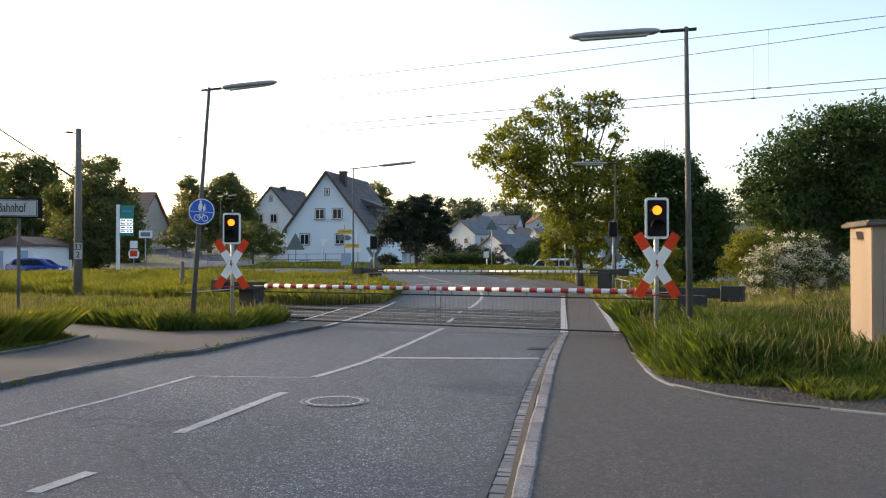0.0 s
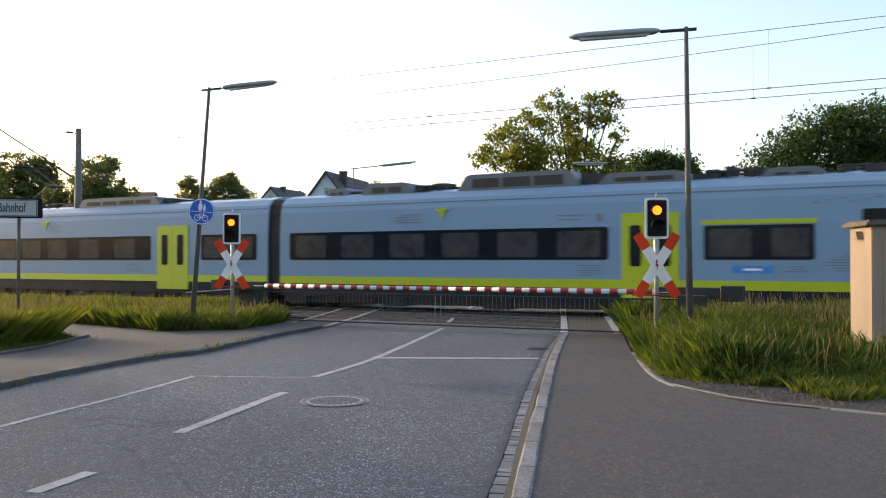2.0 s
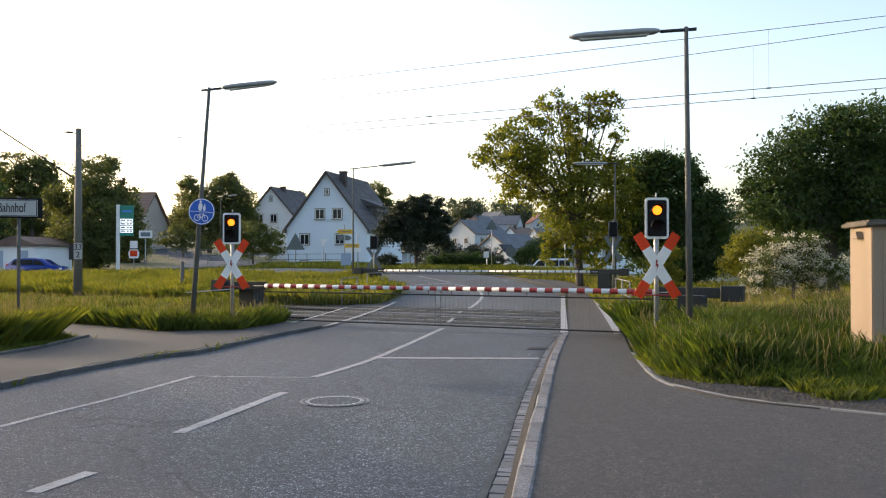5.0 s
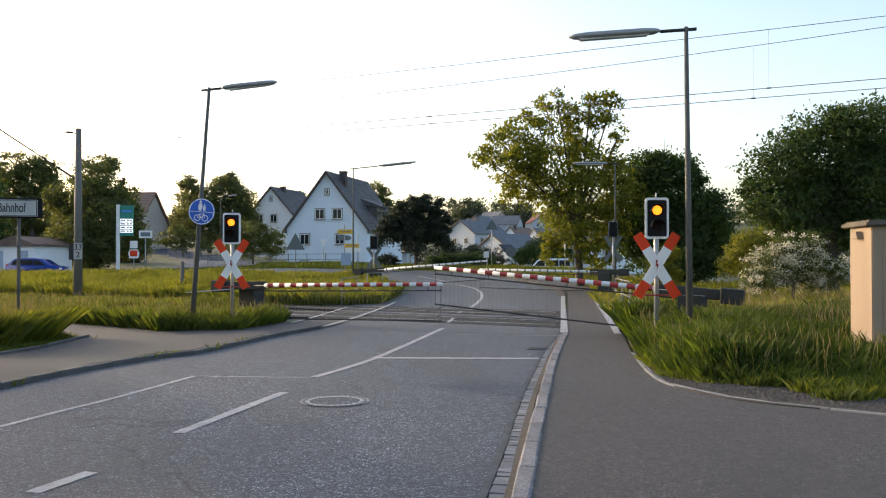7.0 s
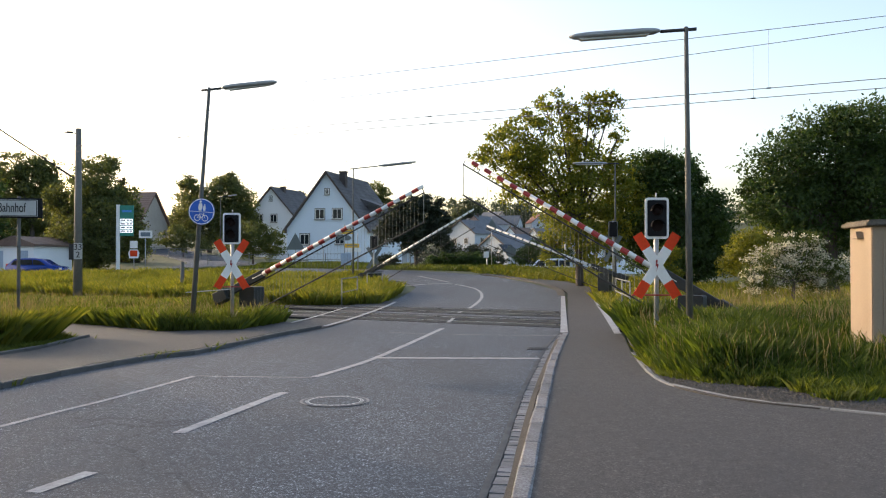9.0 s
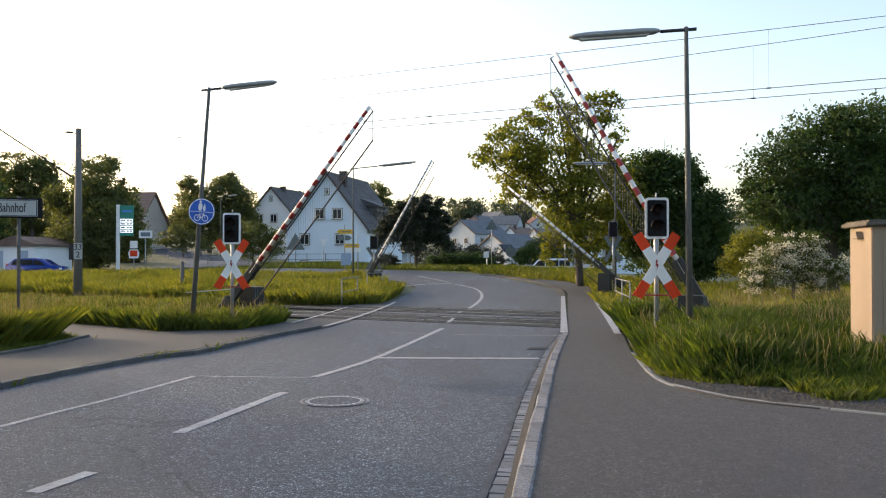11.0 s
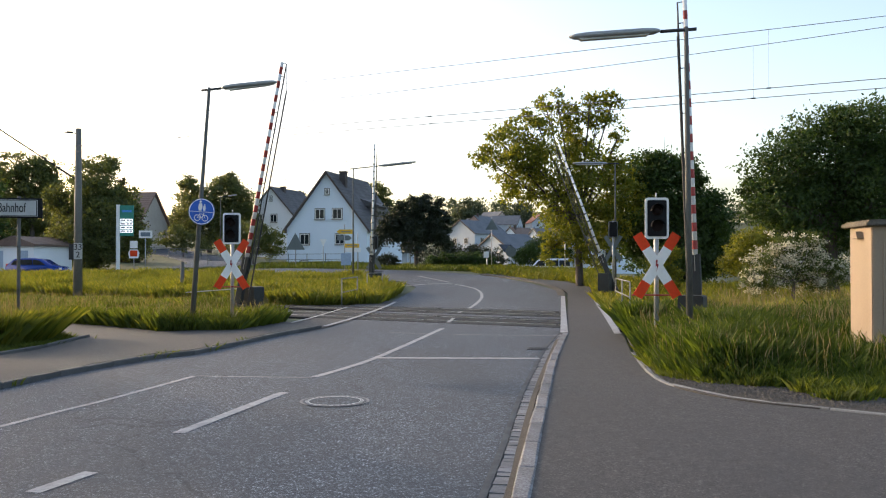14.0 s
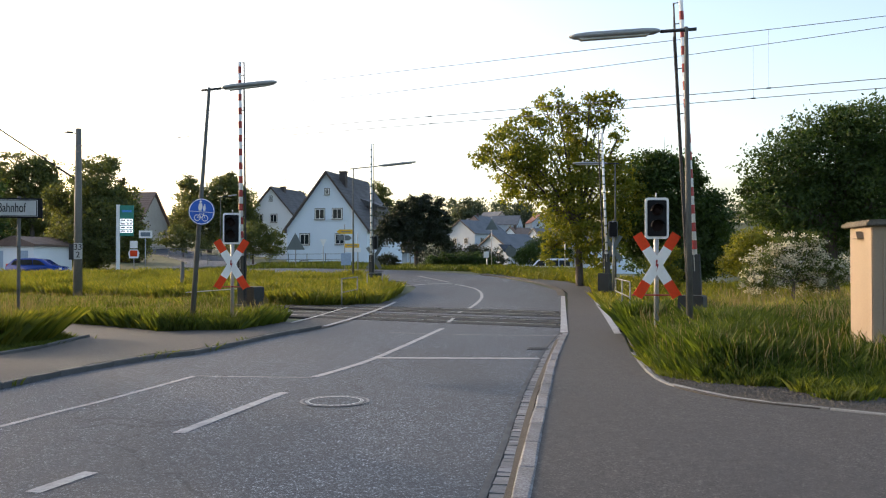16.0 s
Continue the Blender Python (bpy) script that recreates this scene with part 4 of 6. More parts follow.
def skirt(x0, x1, parent):
    """Dark lower flanks, with the black gear between them."""
    for s in (-1, 1):
        bm = bmnew()
        y = s * (HALF - 0.03)
        box(bm, (x0, min(y, y - s * 0.05), 0.42), (x1, max(y, y - s * 0.05), 0.86))
        part("skirt", bm, SKIRT, parent, "dark blue-grey skirt panel")
        bm = bmnew()
        box(bm, (x0 + 0.05, s * 1.33 - 0.02, 3.482), (x1 - 0.05, s * 1.33 + 0.02, 3.512))
        part("seam", bm, PRINT, parent, "dark roof seam")
    bm = bmnew()
    box(bm, (x0 + 0.1, -1.3, 0.22), (x1 - 0.1, 1.3, 0.84))
    x = x0 + 0.4
    k = 0
    while x < x1 - 1.2:
        w = 0.7 + 0.5 * ((k * 7) % 5) / 4
        box(bm, (x, -1.36, 0.16 + 0.05 * (k % 3)), (x + w, 1.36, 0.5))
        x += w + 0.35
        k += 1
    part("underframe", bm, UNDER, parent, "black equipment underframe")


def roof_gear(x0, x1, parent, seed):
    """Low dark boxes, pipes and insulators on the roof."""
    rng = random.Random(seed)
    bm = bmnew()
    x = x0
    while x < x1:
        w = rng.uniform(0.25, 0.7)
        y = rng.uniform(-0.7, 0.3)
        box(bm, (x, y - 0.25, 3.85), (x + w, y + 0.45, 4.0 + rng.uniform(0.06, 0.24)))
        x += w + rng.uniform(0.05, 0.25)
    for y in (-0.85, 0.2):
        rod(bm, (x0, y, 4.07), (x1, y, 4.07), 0.03, None, 6)
        for k in range(int((x1 - x0) / 0.6) + 1):
            rod(bm, (x0 + 0.6 * k, y, 3.8), (x0 + 0.6 * k, y, 4.1), 0.045, None, 6)
    part("roof_gear", bm, DARK_STEEL, parent, "dark roof gear, pipes and insulators")


def end_car(root, m, rng, leading=False):
    car = new("end_car")
    car.parent = root
    car.matrix_basis = m
    bm = bmnew()
    shell(bm, -22.02, -2.51)
    part("body", bm, SILVER, car, "light grey-blue carriage body")
    nose(car)
    skirt(-22.0, -2.55, car)
    slab(-22.02, -2.53, 0.85, 1.10, LIME, car, "waist_band", "lime green band")
    slab(-3.48, -2.87, 2.1, 2.92, TINT, car, "cab_window", "small dark cab window", r=0.06)
    slab(-7.33, -4.57, 1.66, 2.57, TINT, car, "window", "large dark saloon window", r=0.06)
    slab(-7.2, -6.1, 1.74, 2.48, TINT_2, car, "window_pane", "", 0.016, r=0.06)
    slab(-5.6, -4.7, 1.74, 2.48, TINT_2, car, "window_pane", "", 0.016, r=0.06)
    if leading:
        slab(-7.4, -4.5, 2.6, 2.72, LIME, car, "window_trim", "lime strip over the window")
    door(-9.61, -8.0, car)
    slab(-21.58, -10.0, 1.66, 2.60, TINT, car, "window_band", "long dark window band", r=0.08)
    for k in range(6):
        x = -21.3 + 1.95 * k
        slab(x, x + 1.3, 1.74, 2.5, TINT_2, car, "window", "dark tinted window", 0.016, r=0.08)
    slab(-6.6, -5.55, 1.3, 1.5, SKYBLUE, car, "sticker", "small blue sticker", 0.004, r=0.05)
    slab(-6.3, -5.85, 1.37, 1.43, WHITE, car, "sticker_bar", "", 0.007)
    for k in range(10):
        z = 1.98 - 0.068 * k
        a = -3.0 - 0.16 * k if k < 6 else -4.1 + 0.1 * (k - 6)
        scribble(car, rng, a - 0.45, a + 0.35, z, z, 1)
    scribble(car, rng, -3.4, -2.7, 1.28, 1.42, 3)
    for k in range(7):
        scribble(car, rng, -3.2 - 0.28 * k, -3.0 - 0.28 * k, 3.2 - 0.05 * (k % 3), 3.2 - 0.05 * (k % 3), 1)
    scribble(car, rng, -5.3, -4.6, 1.34, 1.46, 3)
    scribble(car, rng, -11.0, -10.15, 1.2, 1.48, 5)
    slab(-10.35, -10.2, 2.76, 2.98, PRINT, car, "pictogram", "small dark pictogram", 0.004)
    scribble(car, rng, -11.6, -10.45, 2.82, 2.94, 2)
    scribble(car, rng, -17.3, -16.0, 2.85, 3.1, 4)
    for q in ([(-15.75, 3.28), (-15.2, 3.28), (-15.45, 3.12)], [(-15.55, 3.2), (-15.35, 3.2), (-15.45, 2.9)]):
        for s in (-1, 1):
            bm = bmnew()
            y = s * HALF
            prism(bm, q, min(y - s * 0.05, y + s * 0.004), max(y - s * 0.05, y + s * 0.004), "y")
            part("badge", bm, LIME, car, "lime green badge shape")
    bogie(-5.6, car)
    roof_gear(-4.0, -2.75, car, 3)
    roof_box(-6.0, -4.3, 4.1, car, 0.9)
    roof_gear(-7.4, -6.1, car, 4)
    roof_box(-10.5, -7.7, 4.16, car, 1.05)
    roof_box(-15.1, -10.95, 4.33, car, 1.1)
    roof_gear(-16.5, -15.3, car, 5)
    roof_box(-18.9, -16.75, 4.22, car, 1.0)
    roof_box(-20.5, -19.5, 4.14, car, 0.8)
    return car


TINT_2 = mat("lighter tinted glass", (0.03, 0.034, 0.038), 0.08, fine=3, coarse=1.4, vary=0.5, bump=0.0, dirt=(0.07, 0.075, 0.075), dirt_amount=0.8, spec=0.15)


def build_train():
    rng = random.Random(4)
    root = thing("train", pose(0, 0, 0), "three-car regional train in pale grey-blue with lime green doors", "train")
    end_car(root, pose(0, 0, 0), rng, True)
    end_car(root, pose(-61.35, 0, 0, 0, 0, 180), rng)
    car = new("middle_car")
    car.parent = root
    bm = bmnew()
    shell(bm, -38.75, -22.6)
    part("body", bm, SILVER, car, "light grey-blue carriage body")
    skirt(-38.73, -22.62, car)
    slab(-38.75, -22.6, 0.85, 1.10, LIME, car, "waist_band", "lime green band")
    slab(-25.84, -23.1, 1.66, 2.60, TINT, car, "window_band", "dark window band", r=0.08)
    door(-28.13, -26.49, car)
    slab(-38.39, -28.5, 1.66, 2.60, TINT, car, "window_band", "long dark window band", r=0.08)
    for x in (-25.7, -24.5, -38.1, -36.4, -34.7, -32.7, -30.6):
        slab(x, x + 1.2, 1.74, 2.5, TINT_2, car, "window", "dark tinted window", 0.016, r=0.08)
    scribble(car, rng, -30.0, -28.9, 1.2, 1.48, 5)
    scribble(car, rng, -34.7, -33.7, 2.85, 3.1, 4)
    for q in ([(-35.2, 3.28), (-34.65, 3.28), (-34.9, 3.12)], [(-35.0, 3.2), (-34.8, 3.2), (-34.9, 2.9)]):
        for s in (-1, 1):
            bm = bmnew()
            y = s * HALF
            prism(bm, q, min(y - s * 0.05, y + s * 0.004), max(y - s * 0.05, y + s * 0.004), "y")
            part("badge", bm, LIME, car, "lime green badge shape")
    roof_box(-33.3, -28.4, 4.2, car)
    roof_gear(-35.5, -34.4, car, 6)
    for x in (-22.31, -39.04):
        bm = bmnew()
        shell(bm, x - 0.32, x + 0.32, 0.6, 3.85, 1.36)
        part("gangway", bm, UNDER, car, "black concertina gangway")
        bogie(x, car)
    # pantograph
    bm = bmnew()
    box(bm, (-37.9, -0.6, 3.9), (-36.6, 0.6, 4.1))
    for y in (-0.5, 0.5):
        rod(bm, (-37.6, y, 4.1), (-36.3, y * 0.5, 4.95), 0.035, None, 6)
        rod(bm, (-36.3, y * 0.5, 4.95), (-38.1, y * 0.7, 5.85), 0.025, None, 6)
    for x in (-38.25, -37.9):
        rod(bm, (x, -0.85, 5.87), (x, 0.85, 5.87), 0.035, None, 6)
    rod(bm, (-36.3, -0.4, 4.95), (-36.3, 0.4, 4.95), 0.05, None, 8)
    part("pantograph", bm, DARK_STEEL, car, "raised single-arm pantograph")
    return root


TRAIN = build_train()


# ---- houses ----
WALL_BLUE = mat("pale blue-white house render", (0.62, 0.70, 0.78), 0.85, fine=14, coarse=0.5, vary=0.04, bump=0.15, dirt_amount=0.12)
WALL_WHITE = mat("white house render", (0.74, 0.76, 0.78), 0.85, fine=14, coarse=0.5, vary=0.04, bump=0.15, dirt_amount=0.12)
WALL_GREY = mat("grey-beige house render", (0.42, 0.38, 0.33), 0.85, fine=14, coarse=0.5, vary=0.06, bump=0.15)
WALL_PINK = mat("dull pink house render", (0.45, 0.3, 0.25), 0.85, fine=14, coarse=0.5, vary=0.06, bump=0.15)
TILES_DARK = mat("dark grey roof tile", (0.085, 0.08, 0.082), 0.7, fine=6, coarse=0.8, vary=0.3, bump=0.4, each=0.35)
TILES_RED = mat("red clay roof tile", (0.30, 0.11, 0.065), 0.75, fine=6, coarse=0.8, vary=0.2, bump=0.4, each=0.3)
TILES_BROWN = mat("brown roof tile", (0.2, 0.13, 0.1), 0.75, fine=6, coarse=0.8, vary=0.25, bump=0.4, each=0.3)
GLASS = mat("dark window glass", (0.02, 0.025, 0.03), 0.12, spec=0.3, fine=2, coarse=0.7, vary=0.3, bump=0.0)
FRAME = mat("white window frame", (0.75, 0.75, 0.72), 0.5, fine=10, coarse=2, vary=0.03, bump=0.0)
SURROUND = mat("grey-brown window surround", (0.06, 0.058, 0.055), 0.7, fine=14, coarse=2)
WOOD = mat("dark stained wood", (0.07, 0.05, 0.04), 0.7, fine=14, coarse=2, stretch=(1, 1, 0.2))


def house_window(house, m, w, h, surround=True, sill=True):
    """A window on a wall that faces its own -y: surround, frame, two panes, sill."""
    def put(name, lo, hi, material, parent, label=""):
        bm = bmnew()
        box(bm, lo, hi, m if parent is house else None)
        return part(name, bm, material, parent, label)
    if surround:
        top = put("window", (-w / 2 - 0.07, -0.03, -h / 2 - 0.07), (w / 2 + 0.07, 0.05, h / 2 + 0.07), SURROUND, house, "window with dark surround and white frame")
    else:
        top = put("window", (-w / 2 - 0.03, -0.02, -h / 2 - 0.03), (w / 2 + 0.03, 0.05, h / 2 + 0.03), FRAME, house, "white framed window")
    for nm, mt, bars in (("frame", FRAME, ((-w / 2, -h / 2, w / 2, -h / 2 + 0.07), (-w / 2, h / 2 - 0.07, w / 2, h / 2), (-w / 2, -h / 2 + 0.07, -w / 2 + 0.07, h / 2 - 0.07), (w / 2 - 0.07, -h / 2 + 0.07, w / 2, h / 2 - 0.07), (-0.025, -h / 2 + 0.07, 0.025, h / 2 - 0.07))),):
        bm = bmnew()
        for a in bars:
            box(bm, (a[0], -0.075, a[1]), (a[2], -0.031, a[3]), m)
        part(nm, bm, mt, top, "white frame")
    for a, b in ((-w / 2 + 0.07, -0.025), (0.025, w / 2 - 0.07)):
        bm = bmnew()
        box(bm, (a, -0.055, -h / 2 + 0.07), (b, -0.034, h / 2 - 0.07), m)
        part("pane", bm, GLASS, top, "dark pane")
    if sill:
        bm = bmnew()
        box(bm, (-w / 2 - 0.1, -0.16, -h / 2 - 0.1), (w / 2 + 0.1, -0.02, -h / 2 - 0.04), m)
        part("sill", bm, CONCRETE, top, "stone sill")
    return top


def house(m, w, l, eave, ridge, wall, tiles, label, wins=(), side_wins=(), chimney=None, over=0.35, deep=1.5, rows=0, group="village houses"):
    """A gabled house; its gable faces -y, the ridge runs along +y. wins: (x, z, w, h) on the gable; side_wins: (y, z, w, h) on the +x side."""
    t = thing("house", m, label, "house", group)
    bm = bmnew()
    prism(bm, [(-w / 2, -deep), (w / 2, -deep), (w / 2, eave), (0, ridge - 0.12), (-w / 2, eave)], 0, l, "y")
    part("wall", bm, wall, t, "rendered walls")
    slope = (ridge - eave) / (w / 2)
    n = math.hypot(1, slope)
    for s in (-1, 1):
        bm = bmnew()
        x1 = w / 2 + over
        prism(bm, [(0, ridge + 0.06), (s * x1, eave - slope * over + 0.06), (s * x1, eave - slope * over - 0.14), (0, ridge - 0.14)], -over, l + over, "y")
        roof = part("roof", bm, tiles, t, "tiled roof slope")
        if rows:
            bm = bmnew()
            for k in range(rows):
                a, b = k / rows, (k + 1) / rows
                p = []
                for f, up in ((a, 0.07), (b, 0.12), (b, 0.06)):
                    p.append((s * x1 * f, ridge + 0.03 + (eave - slope * over - ridge) * f + up * n * 0.6))
                prism(bm, p, -over - 0.02, l + over + 0.02, "y")
            tagged(part("tile_course", bm, tiles, roof, "overlapping tile courses"), kind="stuff")
        bm = bmnew()
        prism(bm, [(0, ridge + 0.08), (s * (x1 + 0.03), eave - slope * over + 0.08), (s * (x1 + 0.03), eave - slope * over - 0.2), (0, ridge - 0.2)], -over - 0.06, -over - 0.004, "y")
        part("barge_board", bm, WOOD, t, "dark barge board")
    for x, z, ww, hh in wins:
        house_window(t, Matrix.Translation((x, 0, z)), ww, hh)
    for y, z, ww, hh in side_wins:
        house_window(t, Matrix.Translation((w / 2, y, z)) @ pose(0, 0, 0, 0, 0, 90), ww, hh)
    if chimney:
        x, y, h = chimney
        bm = bmnew()
        z0 = ridge - abs(x) * slope - 0.5
        box(bm, (x - 0.34, y - 0.32, z0), (x + 0.34, y + 0.32, ridge + h))
        box(bm, (x - 0.4, y - 0.38, ridge + h - 0.15), (x + 0.4, y + 0.38, ridge + h + 0.02))
        part("chimney", bm, BRICKY, t, "brown brick chimney")
        bm = bmnew()
        rod(bm, (x + 0.3, y + 0.2, ridge), (x + 0.3, y + 0.2, ridge + h + 1.2), 0.02, None, 6)
        rod(bm, (x - 0.1, y + 0.2, ridge + h + 1.1), (x + 0.7, y + 0.2, ridge + h + 1.1), 0.015, None, 6)
        part("aerial", bm, DARK_STEEL, t, "thin television aerial")
    return t


BRICKY = mat("brown chimney brick", (0.075, 0.06, 0.055), 0.85, fine=8, coarse=2, vary=0.3, bump=0.4)
big = house(pose(-12.23, 92.00, 1.18, 0, 0, -14), 9.0, 12.5, 4.0, 9.85, WALL_BLUE, TILES_DARK, "pale blue gabled house with a dark tiled roof",
            wins=((-0.75, 5.4, 1.05, 1.08), (1.2, 5.4, 1.05, 1.08), (-2.45, 2.75, 1.05, 1.13), (-2.5, 0.2, 0.8, 0.54), (1.5, 2.75, 1.0, 1.08), (0.05, 7.75, 0.45, 0.6)),
            side_wins=((2.5, 2.7, 1.1, 1.19), (6.5, 2.7, 1.1, 1.1)), chimney=(0.9, 2.6, 0.25), rows=16, group="")
bm = bmnew()
box(bm, (2.2, 5.0, 5.0), (3.9, 8.2, 6.6))
prism(bm, [(1.6, 6.6), (4.2, 6.4), (4.2, 6.55), (1.6, 7.5)], 4.7, 8.5, "y")
part("dormer", bm, TILES_DARK, big, "dark tiled dormer")
house(pose(-25.10, 128.00, 3.47, 0, 0, -16), 9.0, 10.0, 3.9, 9.0, WALL_WHITE, TILES_DARK, "white gabled house with a dark roof behind shrubs",
      wins=((-1.9, 4.4, 1.0, 1.19), (0.4, 4.4, 1.0, 1.19), (-0.1, 7.3, 0.4, 0.7)), chimney=(0.4, 3.0, 0.25), deep=4.0, rows=14, group="")
house(pose(-42.9, 116.00, 3.75, 0, 0, -97), 8.5, 4.8, 2.9, 6.9, WALL_GREY, TILES_BROWN, "grey house with a steep brown tiled roof beside a dark conifer", deep=3.0, rows=14, group="", chimney=None)
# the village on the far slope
# distance haze is put into these wall and tile colours
FAR_WALL = mat("house render with haze tint", (0.42, 0.47, 0.53), 0.9, fine=10, coarse=0.4, vary=0.05, bump=0.0)
FAR_TILES = mat("roof tile with haze tint", (0.13, 0.14, 0.155), 0.8, fine=4, coarse=0.6, vary=0.2, bump=0.2)
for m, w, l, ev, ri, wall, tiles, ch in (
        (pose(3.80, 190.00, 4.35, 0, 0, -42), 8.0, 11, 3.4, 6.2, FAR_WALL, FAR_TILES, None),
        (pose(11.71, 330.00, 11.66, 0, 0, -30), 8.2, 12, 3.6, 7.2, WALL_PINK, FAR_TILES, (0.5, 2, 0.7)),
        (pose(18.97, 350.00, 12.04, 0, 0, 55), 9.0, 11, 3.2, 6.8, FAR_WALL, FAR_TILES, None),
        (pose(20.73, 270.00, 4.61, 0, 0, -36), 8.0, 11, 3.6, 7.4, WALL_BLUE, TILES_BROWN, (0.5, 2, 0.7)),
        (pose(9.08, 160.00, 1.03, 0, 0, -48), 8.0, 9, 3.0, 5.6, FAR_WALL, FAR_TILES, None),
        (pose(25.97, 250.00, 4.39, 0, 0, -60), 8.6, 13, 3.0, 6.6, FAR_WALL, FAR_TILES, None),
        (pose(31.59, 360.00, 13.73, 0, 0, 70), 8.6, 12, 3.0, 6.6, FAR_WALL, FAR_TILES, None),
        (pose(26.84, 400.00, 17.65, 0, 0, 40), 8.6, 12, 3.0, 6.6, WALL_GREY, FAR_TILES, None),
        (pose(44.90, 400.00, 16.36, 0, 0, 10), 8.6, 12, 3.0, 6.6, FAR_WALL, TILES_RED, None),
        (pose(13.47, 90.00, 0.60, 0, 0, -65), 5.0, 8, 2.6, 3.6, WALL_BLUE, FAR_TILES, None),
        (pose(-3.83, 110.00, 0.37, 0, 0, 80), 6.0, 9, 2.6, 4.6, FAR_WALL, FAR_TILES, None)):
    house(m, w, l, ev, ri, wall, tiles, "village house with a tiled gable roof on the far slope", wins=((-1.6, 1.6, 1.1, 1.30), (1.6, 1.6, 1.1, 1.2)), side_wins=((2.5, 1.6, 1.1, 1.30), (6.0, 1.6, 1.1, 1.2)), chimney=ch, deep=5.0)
for px in ((14.35, 327.00, 12.62, -30), (11.04, 157.00, 4.59, -48)):
    x, y, z, turn = px
    bm = bmnew()
    box(bm, (-1.6, -0.03, -2.2), (1.6, 0.03, 0.0))
    ob = tagged(part("solar_panel", bm, GLASS), "dark solar panel on a far roof", "solar panel", "solar panels")
    ob.matrix_basis = pose(x, y, z, -48, 0, turn + 90)


def garage():
    t = thing("garage", pose(-32.85, 68.00, 0.85, 0, 0, -10), "low white garage with pale blue doors beside the far road", "garage")
    bm = bmnew()
    box(bm, (-2.2, 0, -0.4), (1.2, 5.0, 1.95))
    part("wall", bm, WALL_WHITE, t, "grey-white rendered wall")
    bm = bmnew()
    prism(bm, [(-2.5, 1.95), (1.5, 1.95), (1.5, 2.1), (-0.5, 2.75), (-2.5, 2.1)], -0.3, 5.3, "y")
    part("roof", bm, TILES_BROWN, t, "brown low roof")
    for x in (-1.75, 0.4):
        bm = bmnew()
        box(bm, (x - 0.32, -0.04, -0.1), (x + 0.32, 0.0, 1.6))
        part("door", bm, DOOR_BLUE, t, "pale blue door")


DOOR_BLUE = mat("pale blue door paint", (0.3, 0.38, 0.48), 0.6, fine=14, coarse=2)
garage()


# ---- vehicles ----
def car_body(bm, prof, half, tuck=0.12):
    """A body from a side outline; the roof is drawn in."""
    zs = [z for _, z in prof]
    belt = 0.6 * max(zs)
    a, b = [], []
    for x, z in prof:
        w = half - (tuck * (z - belt) / (max(zs) - belt) * 1.6 if z > belt else 0.0)
        a.append(bm.verts.new((x, -w, z)))
        b.append(bm.verts.new((x, w, z)))
    n = len(prof)
    bm.faces.new(a)
    bm.faces.new(b[::-1])
    for i in range(n):
        bm.faces.new((a[i], b[i], b[(i + 1) % n], a[(i + 1) % n]))
    bmesh.ops.recalc_face_normals(bm, faces=bm.faces)


def wheel(t, x, y, r):
    bm = bmnew()
    rod(bm, (x, y - 0.1, r), (x, y + 0.1, r), r, r, 24)
    w = part("wheel", bm, RUBBER, t, "black tyre")
    bm = bmnew()
    s = -1 if y < 0 else 1
    rod(bm, (x, y + s * 0.09, r), (x, y + s * 0.112, r), r * 0.62, r * 0.58, 18)
    part("rim", bm, STEEL, w, "silver rim")


CAR_BLUE = mat("bright blue car paint", (0.006, 0.035, 0.22), 0.25, 0.2, fine=6, coarse=1, vary=0.04, bump=0.0, dirt_amount=0.1)
VAN_WHITE = mat("white van paint", (0.55, 0.62, 0.7), 0.35, fine=6, coarse=1, vary=0.04, bump=0.0, dirt_amount=0.1)


def blue_car():
    t = thing("car", pose(-30.5, 66.00, 0.38, 0, 0, -4), "bright blue estate car parked on the far road", "car")
    bm = bmnew()
    car_body(bm, [(-2.05, 0.3), (2.0, 0.3), (2.1, 0.55), (2.02, 0.8), (1.2, 0.95), (0.55, 1.38), (-0.3, 1.48), (-1.5, 1.42), (-1.95, 0.98), (-2.1, 0.8)], 0.86)
    bevel(bm, 0.05, 2)
    part("body", bm, CAR_BLUE, t, "bright blue body", True)
    for s in (-1, 1):
        for pts in ([(1.0, 0.98), (0.52, 1.30), (0.05, 1.37), (0.05, 0.98)], [(-0.03, 0.98), (-0.03, 1.37), (-0.9, 1.36), (-0.9, 0.98)], [(-0.98, 0.98), (-0.98, 1.35), (-1.4, 1.3), (-1.65, 0.98)]):
            bm = bmnew()
            y = s * 0.79
            prism(bm, pts, min(y, y + s * 0.05), max(y, y + s * 0.05), "y")
            part("side_window", bm, GLASS, t, "dark side window")
        for x in (-1.3, 1.3):
            wheel(t, x, s * 0.78, 0.31)
        bm = bmnew()
        box(bm, (1.9, s * 0.62 - 0.14, 0.62), (2.09, s * 0.62 + 0.14, 0.76))
        part("headlight", bm, FRAME, t, "clear headlight")
        bm = bmnew()
        box(bm, (-2.08, s * 0.68 - 0.1, 0.8), (-1.96, s * 0.68 + 0.1, 1.05))
        part("tail_light", bm, RED, t, "red tail light")


blue_car()


